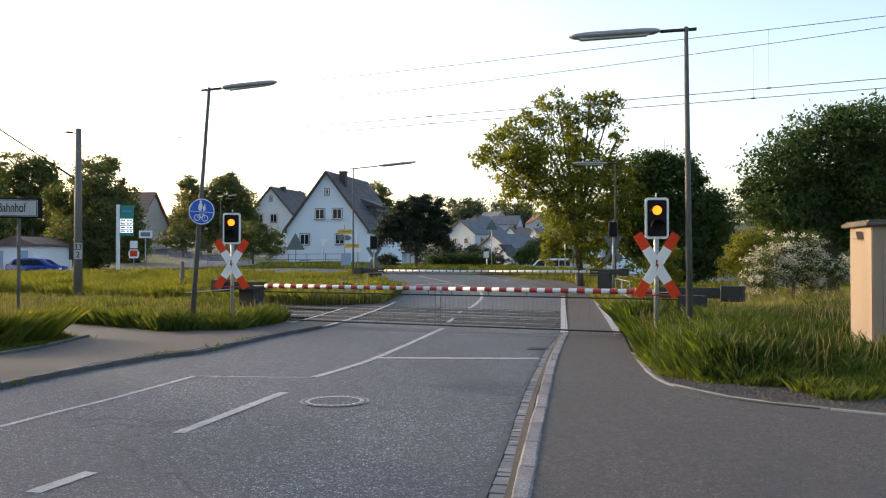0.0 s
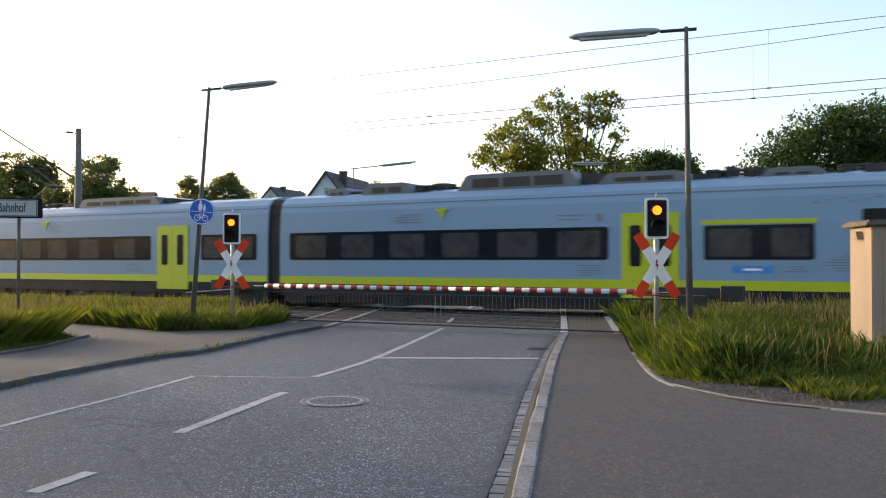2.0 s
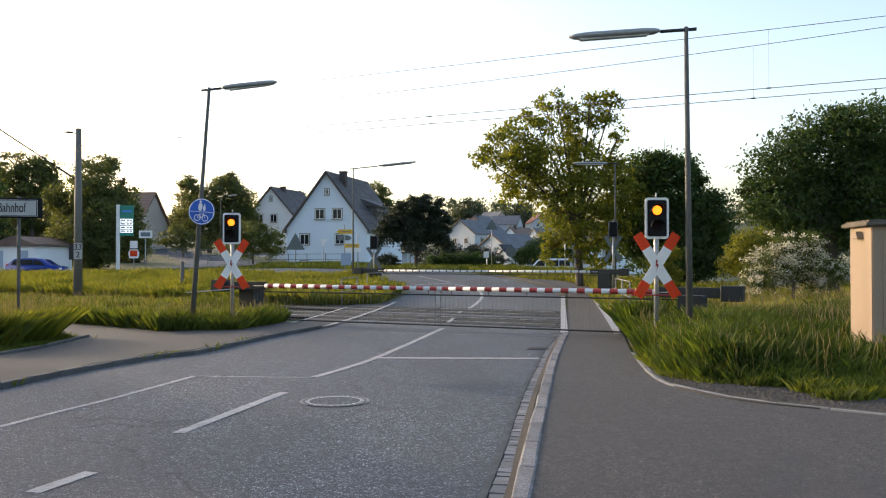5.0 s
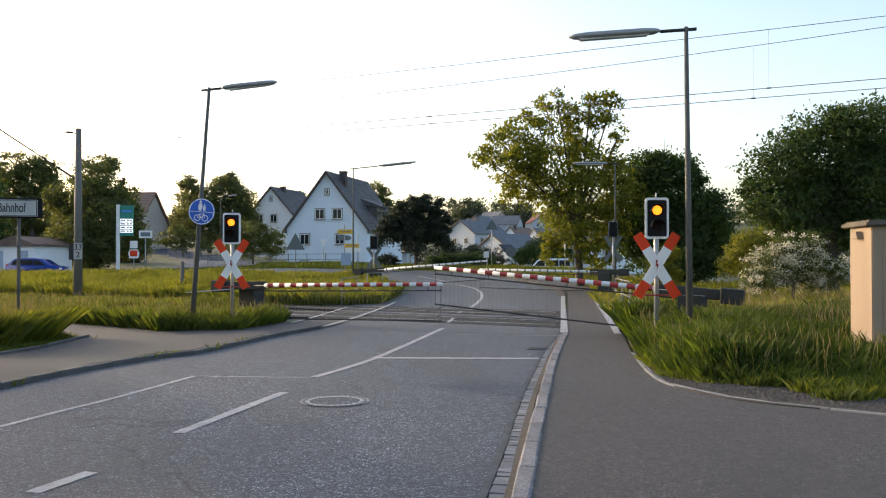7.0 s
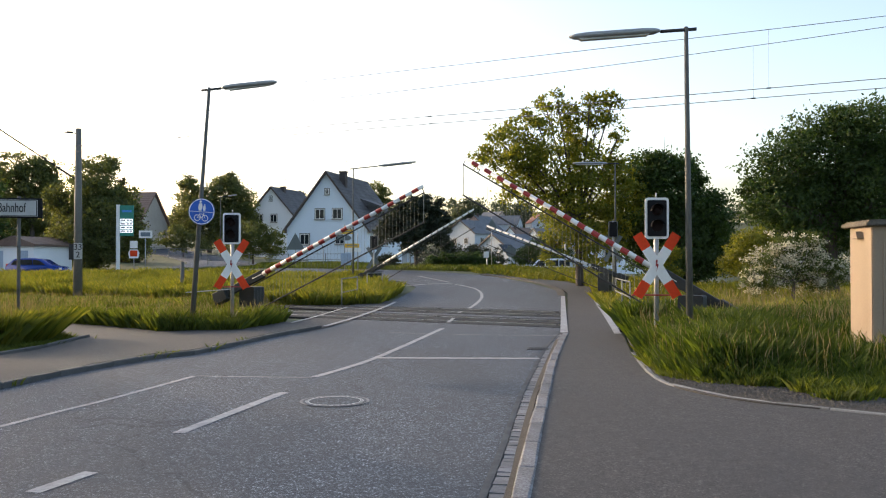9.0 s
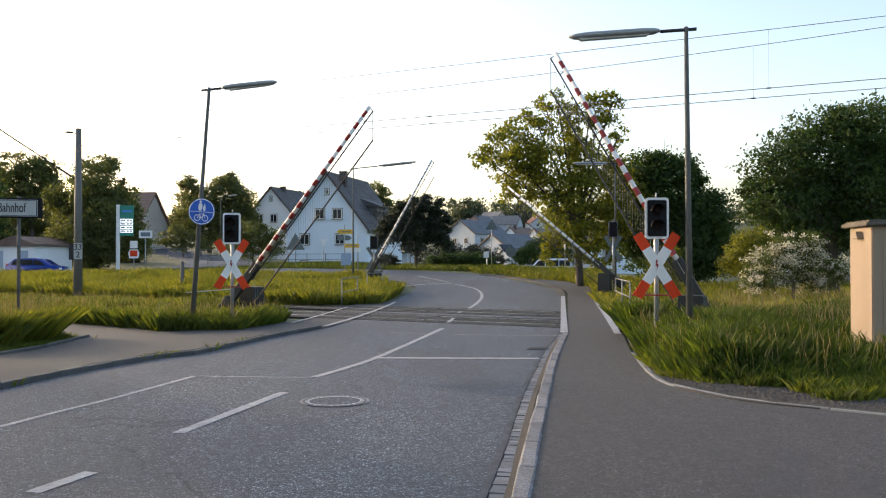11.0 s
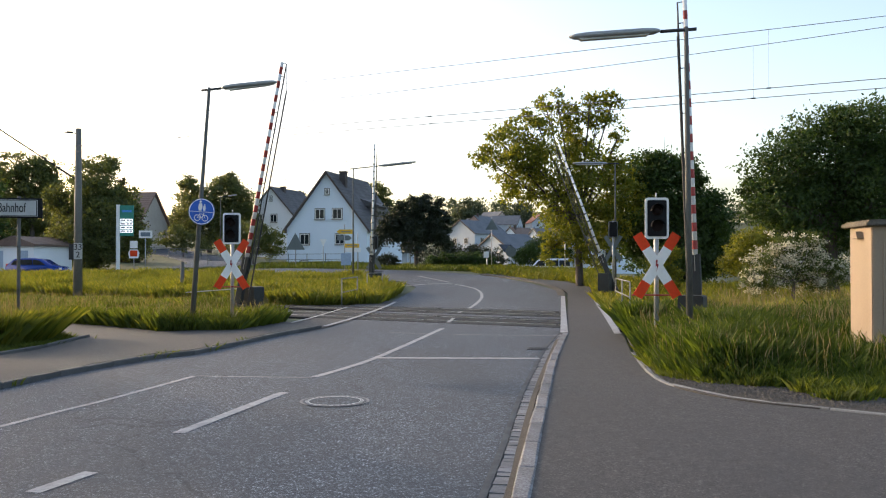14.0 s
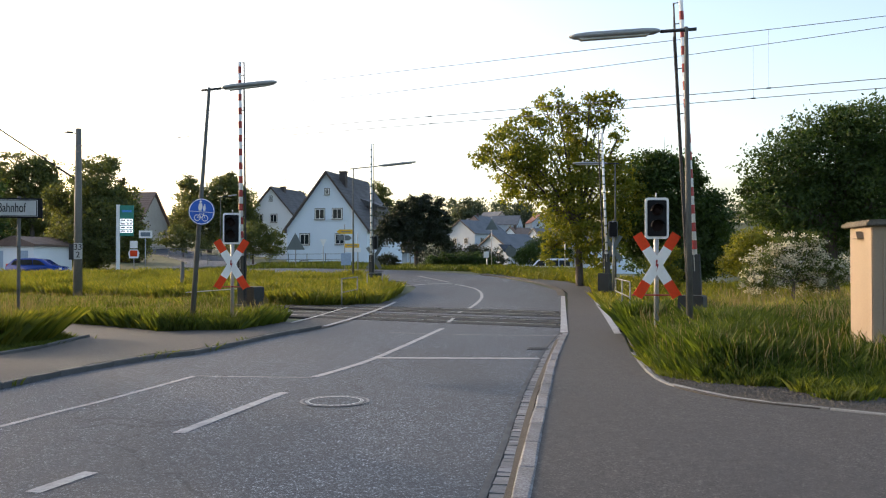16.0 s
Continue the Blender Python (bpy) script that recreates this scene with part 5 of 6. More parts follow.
def van():
    t = thing("van", pose(10.32, 86.00, -0.07, 0, 0, 172), "white delivery van parked behind the verge", "van")
    bm = bmnew()
    car_body(bm, [(-2.3, 0.35), (2.3, 0.35), (2.4, 0.75), (2.2, 1.05), (1.55, 1.2), (0.95, 1.85), (0.4, 1.95), (-2.1, 1.95), (-2.35, 1.1)], 0.92, 0.1)
    bevel(bm, 0.06, 2)
    part("body", bm, VAN_WHITE, t, "white van body", True)
    for s in (-1, 1):
        for pts in ([(1.3, 1.22), (0.92, 1.7), (0.3, 1.78), (0.3, 1.22)], [(0.2, 1.22), (0.2, 1.78), (-1.0, 1.78), (-1.0, 1.22)], [(-1.1, 1.22), (-1.1, 1.78), (-2.05, 1.76), (-2.15, 1.22)]):
            bm = bmnew()
            y = s * 0.87
            prism(bm, pts, min(y, y + s * 0.05), max(y, y + s * 0.05), "y")
            part("side_window", bm, GLASS, t, "dark side window")
        for x in (-1.5, 1.5):
            wheel(t, x, s * 0.84, 0.33)


van()


# ---- signs beyond the crossing ----
GREEN = mat("petrol green sign enamel", (0.01, 0.2, 0.15), 0.45, fine=10, coarse=2, vary=0.05, bump=0.0)


PRICE_LIGHT = glow_mat("lit price panel", (0.8, 0.82, 0.85), 0.45)


def price_sign():
    t = thing("price_sign", pose(-25.97, 70.00, 1.29, 0, 0, 8), "green and white fuel price board on a white mast", "sign")
    bm = bmnew()
    box(bm, (-0.13, -0.1, -0.5), (0.13, 0.1, 4.85))
    part("mast", bm, FRAME, t, "white mast")
    bm = bmnew()
    box(bm, (0.13, -0.08, 2.35), (1.2, 0.08, 4.8))
    b = part("board", bm, GREEN, t, "green board")
    bm = bmnew()
    for k in range(4):
        z = 2.62 + 0.29 * k
        box(bm, (0.18, -0.1, z), (1.15, -0.08, z + 0.23))
    part("price_field", bm, PRICE_LIGHT, b, "lit white price fields")
    bm = bmnew()
    for k in range(4):
        z = 2.68 + 0.29 * k
        box(bm, (0.22, -0.11, z), (0.55, -0.101, z + 0.11))
        box(bm, (0.68, -0.11, z), (0.84, -0.101, z + 0.11))
        box(bm, (0.9, -0.11, z), (1.08, -0.101, z + 0.11))
    part("print_bar", bm, PRINT, b, "dark print bars")
    bm = bmnew()
    box(bm, (0.3, -0.1, 4.25), (1.05, -0.08, 4.42))
    part("name_bar", bm, SKYBLUE, b, "pale name bar")


price_sign()


def plate_sign(name, m, label, posts, plates, category="sign"):
    """Signs on posts: posts (x, height), plates (outline, z, depth, material, part name)."""
    t = thing(name, m, label, category)
    for x, h in posts:
        bm = bmnew()
        rod(bm, (x, 0.03, -0.6), (x, 0.03, h), 0.04, None, 8)
        part("post", bm, STEEL, t, "grey post", True)
    for out, y, material, nm in plates:
        bm = bmnew()
        prism(bm, out, y - 0.02, y, "y")
        part(nm, bm, material, t)
    return t


def rect(x0, z0, x1, z1):
    return [(x0, z0), (x1, z0), (x1, z1), (x0, z1)]


plate_sign("warning_sign", pose(-11.79, 70.00, 1.29), "triangular warning sign seen from behind, dark grey", [(0, 2.5)], [([(-0.75, 1.25), (0.75, 1.25), (0, 2.6)], 0.0, SIGN_BACK, "triangle_back")])
plate_sign("yield_sign", pose(-10.12, 74.00, 1.27), "small inverted triangle sign seen from behind", [(0, 2.2)], [([(-0.28, 2.2), (0.28, 2.2), (0, 1.6)], 0.0, WHITE, "triangle")])
plate_sign("direction_signpost", pose(-6.74, 60.00, 1.15, 0, 0, 6), "yellow arrow direction signs with white plates on a post", [(0, 3.0), (0.9, 2.4)],
           [([(-0.55, 2.5), (-0.35, 2.65), (0.55, 2.65), (0.55, 2.35), (-0.35, 2.35)], -0.02, YELLOW, "arrow_plate"),
            ([(0.0, 1.68), (1.0, 1.68), (1.0, 1.4), (0.0, 1.4)], -0.02, YELLOW, "arrow_plate"),
            (rect(0.05, 1.1, 1.1, 1.37), -0.02, WHITE, "white_plate"), (rect(-0.25, 0.2, 0.45, 1.03), -0.02, DOOR_BLUE, "blue_plate"),
            ([(-0.5, 1.9), (0.3, 1.9), (0.5, 2.05), (0.3, 2.25), (-0.5, 2.25)], 0.03, SIGN_BACK, "sign_back"),
            (rect(-0.25, 2.47, 0.4, 2.53), -0.042, PRINT, "print_bar"), (rect(0.15, 1.52, 0.85, 1.57), -0.042, PRINT, "print_bar")])
plate_sign("warning_sign", pose(3.66, 66.00, 1.05), "triangular warning sign and small plate seen from behind", [(0, 3.9), (-0.35, 1.2)],
           [([(-0.45, 2.95), (0.5, 2.95), (0.02, 3.8)], 0.0, SIGN_BACK, "triangle_back"), (rect(-0.6, 0.85, -0.2, 1.30), 0.0, WHITE, "small_plate")])
plate_sign("round_sign", pose(5.26, 68.00, 1.12), "round traffic sign seen from behind", [(0, 1.6)], [([(u, 1.25 + v) for u, v in disc(0.42, 20)], 0.0, SIGN_BACK, "round_back")])
plate_sign("street_name_sign", pose(-23.45, 69.00, 0.75), "small white street name plate on a post", [(0, 3.1)], [(rect(-0.5, 2.7, 0.55, 3.29), -0.01, WHITE, "name_plate"), (rect(-0.35, 2.83, 0.4, 3.15), -0.032, PRINT, "print_bar")])
plate_sign("notice_board", pose(-24.35, 69.00, 0.9), "cluster of red and white notice plates on a post", [(0, 2.2)],
           [(rect(-0.3, 1.75, 0.3, 2.32), -0.01, WHITE, "plate"), ([(-0.45, 1.35), (-0.3, 1.65), (0.3, 1.65), (0.45, 1.35), (0.35, 0.95), (-0.35, 0.95)], -0.01, WHITE, "plate"), (rect(-0.28, 1.1, 0.28, 1.57), -0.032, RED, "red_field")])
plate_sign("marker_post", pose(8.64, 62.00, 0.93), "slim pale post on the verge", [(0, 2.9)], [(rect(-0.05, 2.6, 0.05, 3.13), 0.0, STEEL, "cap_plate")], "post")


def fence(pts, h, gap, label):
    t = thing("fence", pose(0, 0, 0), label, "fence")
    for (xa, ya), (xb, yb) in zip(pts, pts[1:]):
        n = max(1, int(math.hypot(xb - xa, yb - ya) / gap))
        for k in range(n):
            x, y = xa + (xb - xa) * k / n, ya + (yb - ya) * k / n
            bm = bmnew()
            rod(bm, (x, y, gz(x, y) - 0.2), (x, y, gz(x, y) + h), 0.04, None, 6)
            part("post", bm, SIGN_BACK, t)
        for z in (h - 0.05, h * 0.45):
            bm = bmnew()
            rod(bm, (xa, ya, gz(xa, ya) + z), (xb, yb, gz(xb, yb) + z), 0.025, None, 6)
            part("bar", bm, SIGN_BACK, t)


fence([(-22, 82), (-16, 81), (-9.0, 80)], 1.0, 1.6, "thin grey metal fence along the house plot")
fence([(-38, 96), (-31, 99), (-25, 104)], 1.2, 1.6, "thin grey metal fence along the climbing road")


# ---- trees ----
def leaf_cloud(lobes, n, size, rng, gaps=0.35, flat=0.6):
    """Leaves in clumps through uneven lobes; each lobe is x, y, z and its radius."""
    vol = np.array([l[3] ** 2 for l in lobes])
    out = []
    for (cx, cy, cz, r), share in zip(lobes, vol / vol.sum()):
        k = max(40, int(n * share))
        clumps = max(8, int(k / 34))
        d = rng.normal(size=(clumps, 3))
        d /= np.linalg.norm(d, axis=1)[:, None]
        rad = r * rng.uniform(0.2, 1.0, clumps) ** 0.45 * (1.06 + gaps * rng.normal(0, 0.45, clumps).clip(-1, 1.1))
        c = np.array((cx, cy, cz)) + d * rad[:, None]
        pick = rng.integers(0, clumps, k)
        p = c[pick] + rng.normal(0, 1, (k, 3)) * np.array((1, 1, flat)) * (0.085 * r + size * 1.1)
        u = rng.normal(size=(k, 3))
        u /= np.linalg.norm(u, axis=1)[:, None]
        v = np.cross(u, rng.normal(size=(k, 3)))
        v /= np.linalg.norm(v, axis=1)[:, None]
        s = size * rng.uniform(0.6, 1.3, (k, 1))
        u, v = u * s, v * s * 0.55
        out.append(np.stack([p - u, p + v * 0.9 - u * 0.1, p + u, p - v * 0.9 - u * 0.1], axis=1))
    return np.concatenate(out)


def limbs(bm, base, lobes, r, rng):
    """A tapered trunk that splits into limbs towards the lobes."""
    top = max(l[2] for l in lobes)
    low = min(l[2] - l[3] for l in lobes)
    base = Vector(base)
    cx = sum(l[0] for l in lobes) / len(lobes)
    cy = sum(l[1] for l in lobes) / len(lobes)
    fork = Vector((base.x + (cx - base.x) * 0.2, base.y + (cy - base.y) * 0.2, max(base.z + 0.8, low + 0.25 * (top - low))))
    mid = base.lerp(fork, 0.5) + Vector((rng.normal(0, 0.06), 0, 0))
    rod(bm, base - Vector((0, 0, 0.3)), mid, r * 1.25, r, 10, False)
    rod(bm, mid, fork, r, r * 0.8, 10, False)
    for l in lobes:
        end = Vector(l[:3])
        knee = fork.lerp(end, 0.5) + Vector(rng.normal(0, 0.12 * l[3], 3))
        rod(bm, fork, knee, r * 0.5, r * 0.3, 7, False)
        rod(bm, knee, end, r * 0.3, r * 0.12, 6, False)
        for _ in range(5):
            tip = end + Vector(rng.normal(0, 0.45 * l[3], 3))
            rod(bm, knee.lerp(end, 0.6), tip, r * 0.14, r * 0.03, 5, False)


def tree(name, base, lobes, n, size, leaves, label, r=0.2, gaps=0.35, seed=1, category="tree", extra=None, group=""):
    rng = np.random.default_rng(seed)
    t = thing(name, pose(*base), label, category, group)
    back = Matrix.Translation(-Vector(base))
    bm = bmnew()
    limbs(bm, base, lobes, r, rng)
    bmesh.ops.transform(bm, matrix=back, verts=bm.verts)
    part("trunk", bm, BARK, t, "brown bark trunk and limbs", True)
    pts = leaf_cloud(lobes, n, size, rng, gaps) - np.array(base)
    tagged(quads("crown", pts, leaves, t), "dense leafy crown")
    if extra:
        k, s, material, lab = extra
        pts = leaf_cloud([(x, y - 0.15 * q, z + 0.08 * q, q * 1.05) for x, y, z, q in lobes], k, s, rng, gaps) - np.array(base)
        tagged(quads("blossom", pts, material, t), lab)
    return t


BARK = mat("grey-brown bark", (0.07, 0.055, 0.045), 0.9, fine=12, coarse=2, vary=0.35, bump=0.8, stretch=(1, 1, 0.25))
LEAF_ASH = leaf_mat("sunlit ash leaves", (0.085, 0.11, 0.014), (0.22, 0.22, 0.03), 0.5)
LEAF_DARK = leaf_mat("dark green leaves", (0.026, 0.052, 0.014), (0.07, 0.115, 0.028), 0.35)
LEAF_MID = leaf_mat("mid green leaves", (0.045, 0.068, 0.02), (0.11, 0.135, 0.035), 0.4)
LEAF_PINE = leaf_mat("blackish pine needles", (0.02, 0.03, 0.018), (0.042, 0.052, 0.03), 0.2)
LEAF_RUSSET = leaf_mat("dark russet leaves", (0.035, 0.03, 0.02), (0.075, 0.055, 0.03), 0.3)
# the next two leaf colours are lightened to carry the haze of distance
LEAF_HAZE = leaf_mat("distant leaves paled for haze", (0.055, 0.075, 0.045), (0.1, 0.12, 0.07), 0.25)
LEAF_FAR = leaf_mat("hillside leaves paled for haze", (0.065, 0.085, 0.035), (0.15, 0.165, 0.06), 0.45)
LEAF_YELLOW = leaf_mat("yellow-green leaves", (0.1, 0.12, 0.015), (0.2, 0.2, 0.03), 0.45)
BLOSSOM = leaf_mat("white blossom", (0.35, 0.34, 0.3), (0.65, 0.63, 0.58), 0.3)


tree("ash_tree", (6.87, 44.00, 0.35), [(5.71, 44.00, 6.25, 1.76), (3.09, 43.40, 7.33, 1.14), (2.10, 44.30, 6.87, 0.57), (4.00, 44.70, 5.68, 1.25), (7.78, 44.00, 8.95, 0.85), (6.27, 44.50, 8.95, 0.85), (8.54, 44.00, 9.71, 0.51), (6.13, 43.60, 3.84, 1.42), (4.66, 43.50, 8.46, 0.79), (7.55, 44.40, 5.26, 1.76), (7.13, 44.00, 2.70, 1.08), (8.91, 44.30, 7.95, 0.40), (5.14, 44.20, 9.60, 0.40), (4.14, 43.20, 6.96, 1.02), (6.98, 44.80, 7.53, 0.85), (3.72, 44.40, 8.46, 0.45), (7.41, 43.70, 9.88, 0.34), (5.71, 44.00, 9.94, 0.28), (8.69, 44.80, 6.11, 1.08), (9.48, 45.20, 4.97, 0.97), (8.54, 44.90, 3.55, 1.02), (7.98, 44.60, 1.99, 0.79), (5.42, 44.20, 2.13, 0.62)],
     27000, 0.105, LEAF_ASH, "large open-crowned ash tree lit by low sun", 0.17, 0.45, 2)
tree("broadleaf_tree", (12.20, 46.00, 0.44), [(11.75, 46.29, 5.57, 1.71), (13.53, 45.38, 3.94, 1.48), (10.71, 46.19, 6.16, 1.18), (14.27, 46.59, 2.30, 1.33), (12.35, 46.06, 2.30, 2.21), (10.27, 46.47, 3.49, 1.62), (13.09, 46.15, 5.86, 0.73), (11.31, 45.69, 6.75, 0.59)],
     48000, 0.102, LEAF_DARK, "dark broadleaf tree behind the signal", 0.25, 0.30, 3)
tree("broadleaf_tree", (15.05, 34.00, 0.02), [(15.27, 34.49, 6.04, 1.57), (13.51, 34.16, 5.20, 1.44), (16.69, 33.71, 6.63, 1.20), (12.85, 33.36, 3.78, 1.13), (14.61, 34.87, 3.45, 1.97), (16.80, 33.93, 3.89, 2.07), (12.09, 34.15, 4.33, 0.56), (18.12, 35.00, 5.20, 2.18), (15.49, 34.17, 7.07, 0.66)],
     72000, 0.078, LEAF_DARK, "massive dark green tree at the meadow edge", 0.30, 0.30, 4)
tree("hawthorn_bush", (10.82, 27.00, -0.02), [(10.73, 27.35, 1.51, 0.69), (9.77, 26.93, 1.25, 0.58), (11.69, 27.23, 1.25, 0.63), (11.43, 26.98, 2.17, 0.35), (10.47, 27.25, 1.95, 0.49), (12.30, 27.17, 1.34, 0.38), (9.51, 26.81, 0.99, 0.38)],
     14400, 0.036, LEAF_MID, "hawthorn bush covered in white blossom", 0.06, 0.40, 5, category="bush", extra=(6500, 0.042, BLOSSOM, "white blossom clusters"))
tree("shrub", (10.82, 31.00, -0.02), [(10.72, 30.74, 2.09, 0.59), (11.22, 30.83, 2.29, 0.50), (10.52, 31.31, 1.49, 0.56)],
     10800, 0.048, LEAF_YELLOW, "yellow-green shrub beside the hawthorn", 0.05, 0.40, 6, category="bush")
tree("pine_tree", (-1.94, 64.00, 1.07), [(-1.73, 64.00, 5.61, 0.70), (-2.89, 64.00, 5.28, 0.62), (-0.66, 64.00, 5.37, 0.62), (-3.88, 64.00, 4.62, 0.70), (-2.56, 64.00, 4.38, 0.91), (-1.07, 64.00, 4.29, 0.91), (0.08, 64.00, 4.71, 0.45), (-3.55, 64.00, 3.63, 0.74), (-1.98, 64.00, 3.38, 1.07), (-0.33, 64.00, 3.55, 0.70), (-4.54, 64.00, 3.80, 0.37), (0.45, 64.00, 3.88, 0.29), (-2.23, 64.00, 6.19, 0.29), (-1.20, 64.00, 6.27, 0.25), (-0.25, 64.00, 5.94, 0.29), (-3.26, 64.00, 5.78, 0.25), (-4.62, 64.00, 3.05, 0.37), (0.25, 64.00, 2.81, 0.41)],
     26000, 0.10, LEAF_PINE, "dark spreading pine tree beside the road", 0.15, 0.75, 7)
tree("conifer", (-32.40, 88.00, 1.51), [(-32.2, 88.00, 9.6, 0.28), (-32.3, 88.00, 8.6, 0.6), (-31.9, 88.00, 7.5, 1.0), (-32.6, 88.00, 6.6, 1.2), (-31.9, 88.00, 5.4, 1.5), (-32.7, 88.00, 4.2, 1.6), (-31.8, 88.00, 2.6, 1.6)],
     20000, 0.144, LEAF_RUSSET, "dark russet tree beside the brown-roofed house", 0.20, 0.40, 8)
tree("broadleaf_tree", (-44.97, 96.00, 2.31), [(-44.84, 96.46, 10.44, 2.21), (-46.82, 95.40, 11.68, 1.48), (-43.29, 96.59, 9.52, 1.35), (-45.46, 97.55, 6.73, 2.76), (-48.06, 96.90, 9.52, 1.85), (-44.22, 96.09, 12.30, 1.11), (-47.32, 96.64, 5.49, 2.46)],
     28800, 0.168, LEAF_FAR, "tall tree on the hillside above the garage", 0.30, 0.45, 9)
tree("broadleaf_tree", (-30.11, 76.00, 0.98), [(-30.11, 75.32, 8.37, 1.94), (-32.31, 76.78, 6.06, 1.94), (-28.05, 76.16, 6.41, 1.75), (-29.62, 75.24, 4.69, 2.93), (-31.09, 74.77, 3.22, 2.34), (-27.56, 76.75, 3.22, 1.75), (-29.37, 76.58, 9.84, 0.97), (-33.29, 75.52, 7.14, 0.97)],
     43200, 0.132, LEAF_FAR, "bushy green tree behind the overhead-line mast", 0.30, 0.30, 10)
tree("broadleaf_tree", (-32.59, 122.00, 2.87), [(-34.95, 122.74, 10.47, 2.03), (-30.22, 121.75, 11.10, 2.34), (-27.86, 121.21, 9.84, 1.88), (-32.59, 121.18, 7.32, 3.28), (-36.13, 122.66, 7.16, 2.03), (-28.65, 123.20, 7.16, 2.66), (-35.34, 121.40, 12.43, 1.09), (-29.59, 122.13, 12.98, 0.94)],
     33600, 0.180, LEAF_FAR, "broad tree on the hillside behind the lamp", 0.30, 0.35, 11)
tree("shrub", (-18.21, 84.00, 1.30), [(-18.21, 83.23, 3.49, 1.40), (-16.58, 84.34, 3.28, 1.30), (-19.73, 83.76, 3.28, 1.19), (-17.56, 84.30, 4.74, 0.65), (-19.18, 84.44, 4.74, 0.76)],
     14400, 0.096, LEAF_FAR, "garden shrub before the white house", 0.08, 0.35, 12, category="bush")
tree("hedge", (0.60, 69.00, 1.15), [(-0.9, 69.0, 1.5, 0.6), (0.2, 69.0, 1.6, 0.7), (1.4, 69.0, 1.6, 0.7), (2.6, 69.0, 1.6, 0.7), (3.5, 69.0, 1.5, 0.6)],
     12000, 0.07, LEAF_DARK, "low dark hedge beside the pine", 0.05, 0.20, 73, category="bush")
tree("shrub", (-4.09, 66.00, 1.08), [(-4.09, 66.00, 1.65, 0.59), (-4.77, 66.25, 1.52, 0.42), (-3.58, 65.92, 1.48, 0.33)],
     4320, 0.060, LEAF_PINE, "clipped dark garden shrub", 0.05, 0.20, 13, category="bush")
tree("hedge", (1.44, 72.00, 1.15), [(-0.19, 71.48, 1.84, 1.02), (0.98, 72.12, 1.93, 1.02), (2.14, 71.48, 1.98, 0.92), (3.07, 71.70, 1.84, 0.93), (4.3, 71.7, 1.7, 0.9), (-1.3, 71.6, 1.6, 0.8), (0.4, 70.9, 1.0, 0.8), (2.2, 70.9, 1.0, 0.8), (0.51, 71.94, 2.67, 0.55), (2.51, 72.06, 2.58, 0.46), (3.76, 71.81, 1.37, 0.46)],
     14400, 0.084, LEAF_PINE, "dark tall hedge beyond the road", 0.08, 0.20, 14, category="bush")
tree("hedge", (10.22, 90.00, 0.29), [(9.64, 89.23, 2.64, 1.38), (11.09, 90.62, 2.93, 1.38), (8.48, 89.77, 2.23, 1.04), (11.67, 90.64, 1.88, 1.16), (7.61, 90.39, 1.65, 0.81), (10.22, 89.85, 1.48, 1.04), (12.25, 89.95, 2.64, 1.04)],
     14400, 0.102, LEAF_DARK, "dark green hedge behind the van", 0.08, 0.25, 15, category="bush")
tree("broadleaf_tree", (-11.23, 150.00, 1.38), [(-11.23, 150.05, 12.97, 1.92), (-12.48, 150.30, 11.52, 1.73), (-10.06, 150.18, 11.33, 1.53)],
     7200, 0.192, LEAF_FAR, "round tree behind the blue house", 0.25, 0.25, 16)
tree("broadleaf_tree", (19.59, 60.00, 0.78), [(19.01, 60.08, 2.89, 1.16), (19.97, 60.17, 1.92, 1.16), (19.39, 60.51, 0.95, 0.96)],
     8400, 0.096, LEAF_DARK, "dark shrubby tree in the gap", 0.15, 0.25, 17)
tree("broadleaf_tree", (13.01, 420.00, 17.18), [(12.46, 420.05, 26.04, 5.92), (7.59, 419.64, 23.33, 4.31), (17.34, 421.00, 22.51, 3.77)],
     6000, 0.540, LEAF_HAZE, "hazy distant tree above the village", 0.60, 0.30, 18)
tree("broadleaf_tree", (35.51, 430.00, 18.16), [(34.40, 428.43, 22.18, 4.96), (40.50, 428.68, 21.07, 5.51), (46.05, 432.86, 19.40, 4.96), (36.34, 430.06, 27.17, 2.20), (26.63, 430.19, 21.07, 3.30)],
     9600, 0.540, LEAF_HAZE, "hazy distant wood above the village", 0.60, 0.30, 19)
tree("broadleaf_tree", (-34.95, 70.00, 0.73), [(-36.31, 68.94, 4.45, 1.79), (-37.21, 69.82, 7.16, 1.79), (-35.18, 70.11, 2.64, 1.12)],
     12000, 0.132, LEAF_DARK, "dark tree at the edge of the far road", 0.25, 0.30, 20)
tree("conifer", (-22.67, 140.00, 1.92), [(-22.67, 139.74, 12.22, 0.45), (-22.67, 140.10, 11.31, 0.71), (-22.67, 140.17, 9.78, 1.08)],
     2880, 0.210, LEAF_PINE, "small dark conifer behind the roofs", 0.15, 0.30, 21)
tree("shrub", (8.40, 33.00, 0.02), [(8.26, 33.00, 1.52, 0.38), (8.60, 33.00, 1.91, 0.30), (8.01, 33.00, 1.10, 0.34), (8.54, 33.00, 1.05, 0.38)],
     3500, 0.055, LEAF_YELLOW, "yellow-green shrub behind the crossing signal", 0.04, 0.35, 71, category="bush")
tree("hedge", (-31.09, 105.00, 2.11), [(-31.97, 105.00, 5.04, 1.15), (-30.42, 105.00, 4.22, 1.02), (-33.33, 105.00, 4.22, 0.88), (-28.72, 105.00, 3.55, 0.88), (-31.57, 105.00, 3.41, 0.95)],
     5000, 0.130, LEAF_FAR, "loose green hedge below the red-roofed house", 0.06, 0.35, 72, category="bush")
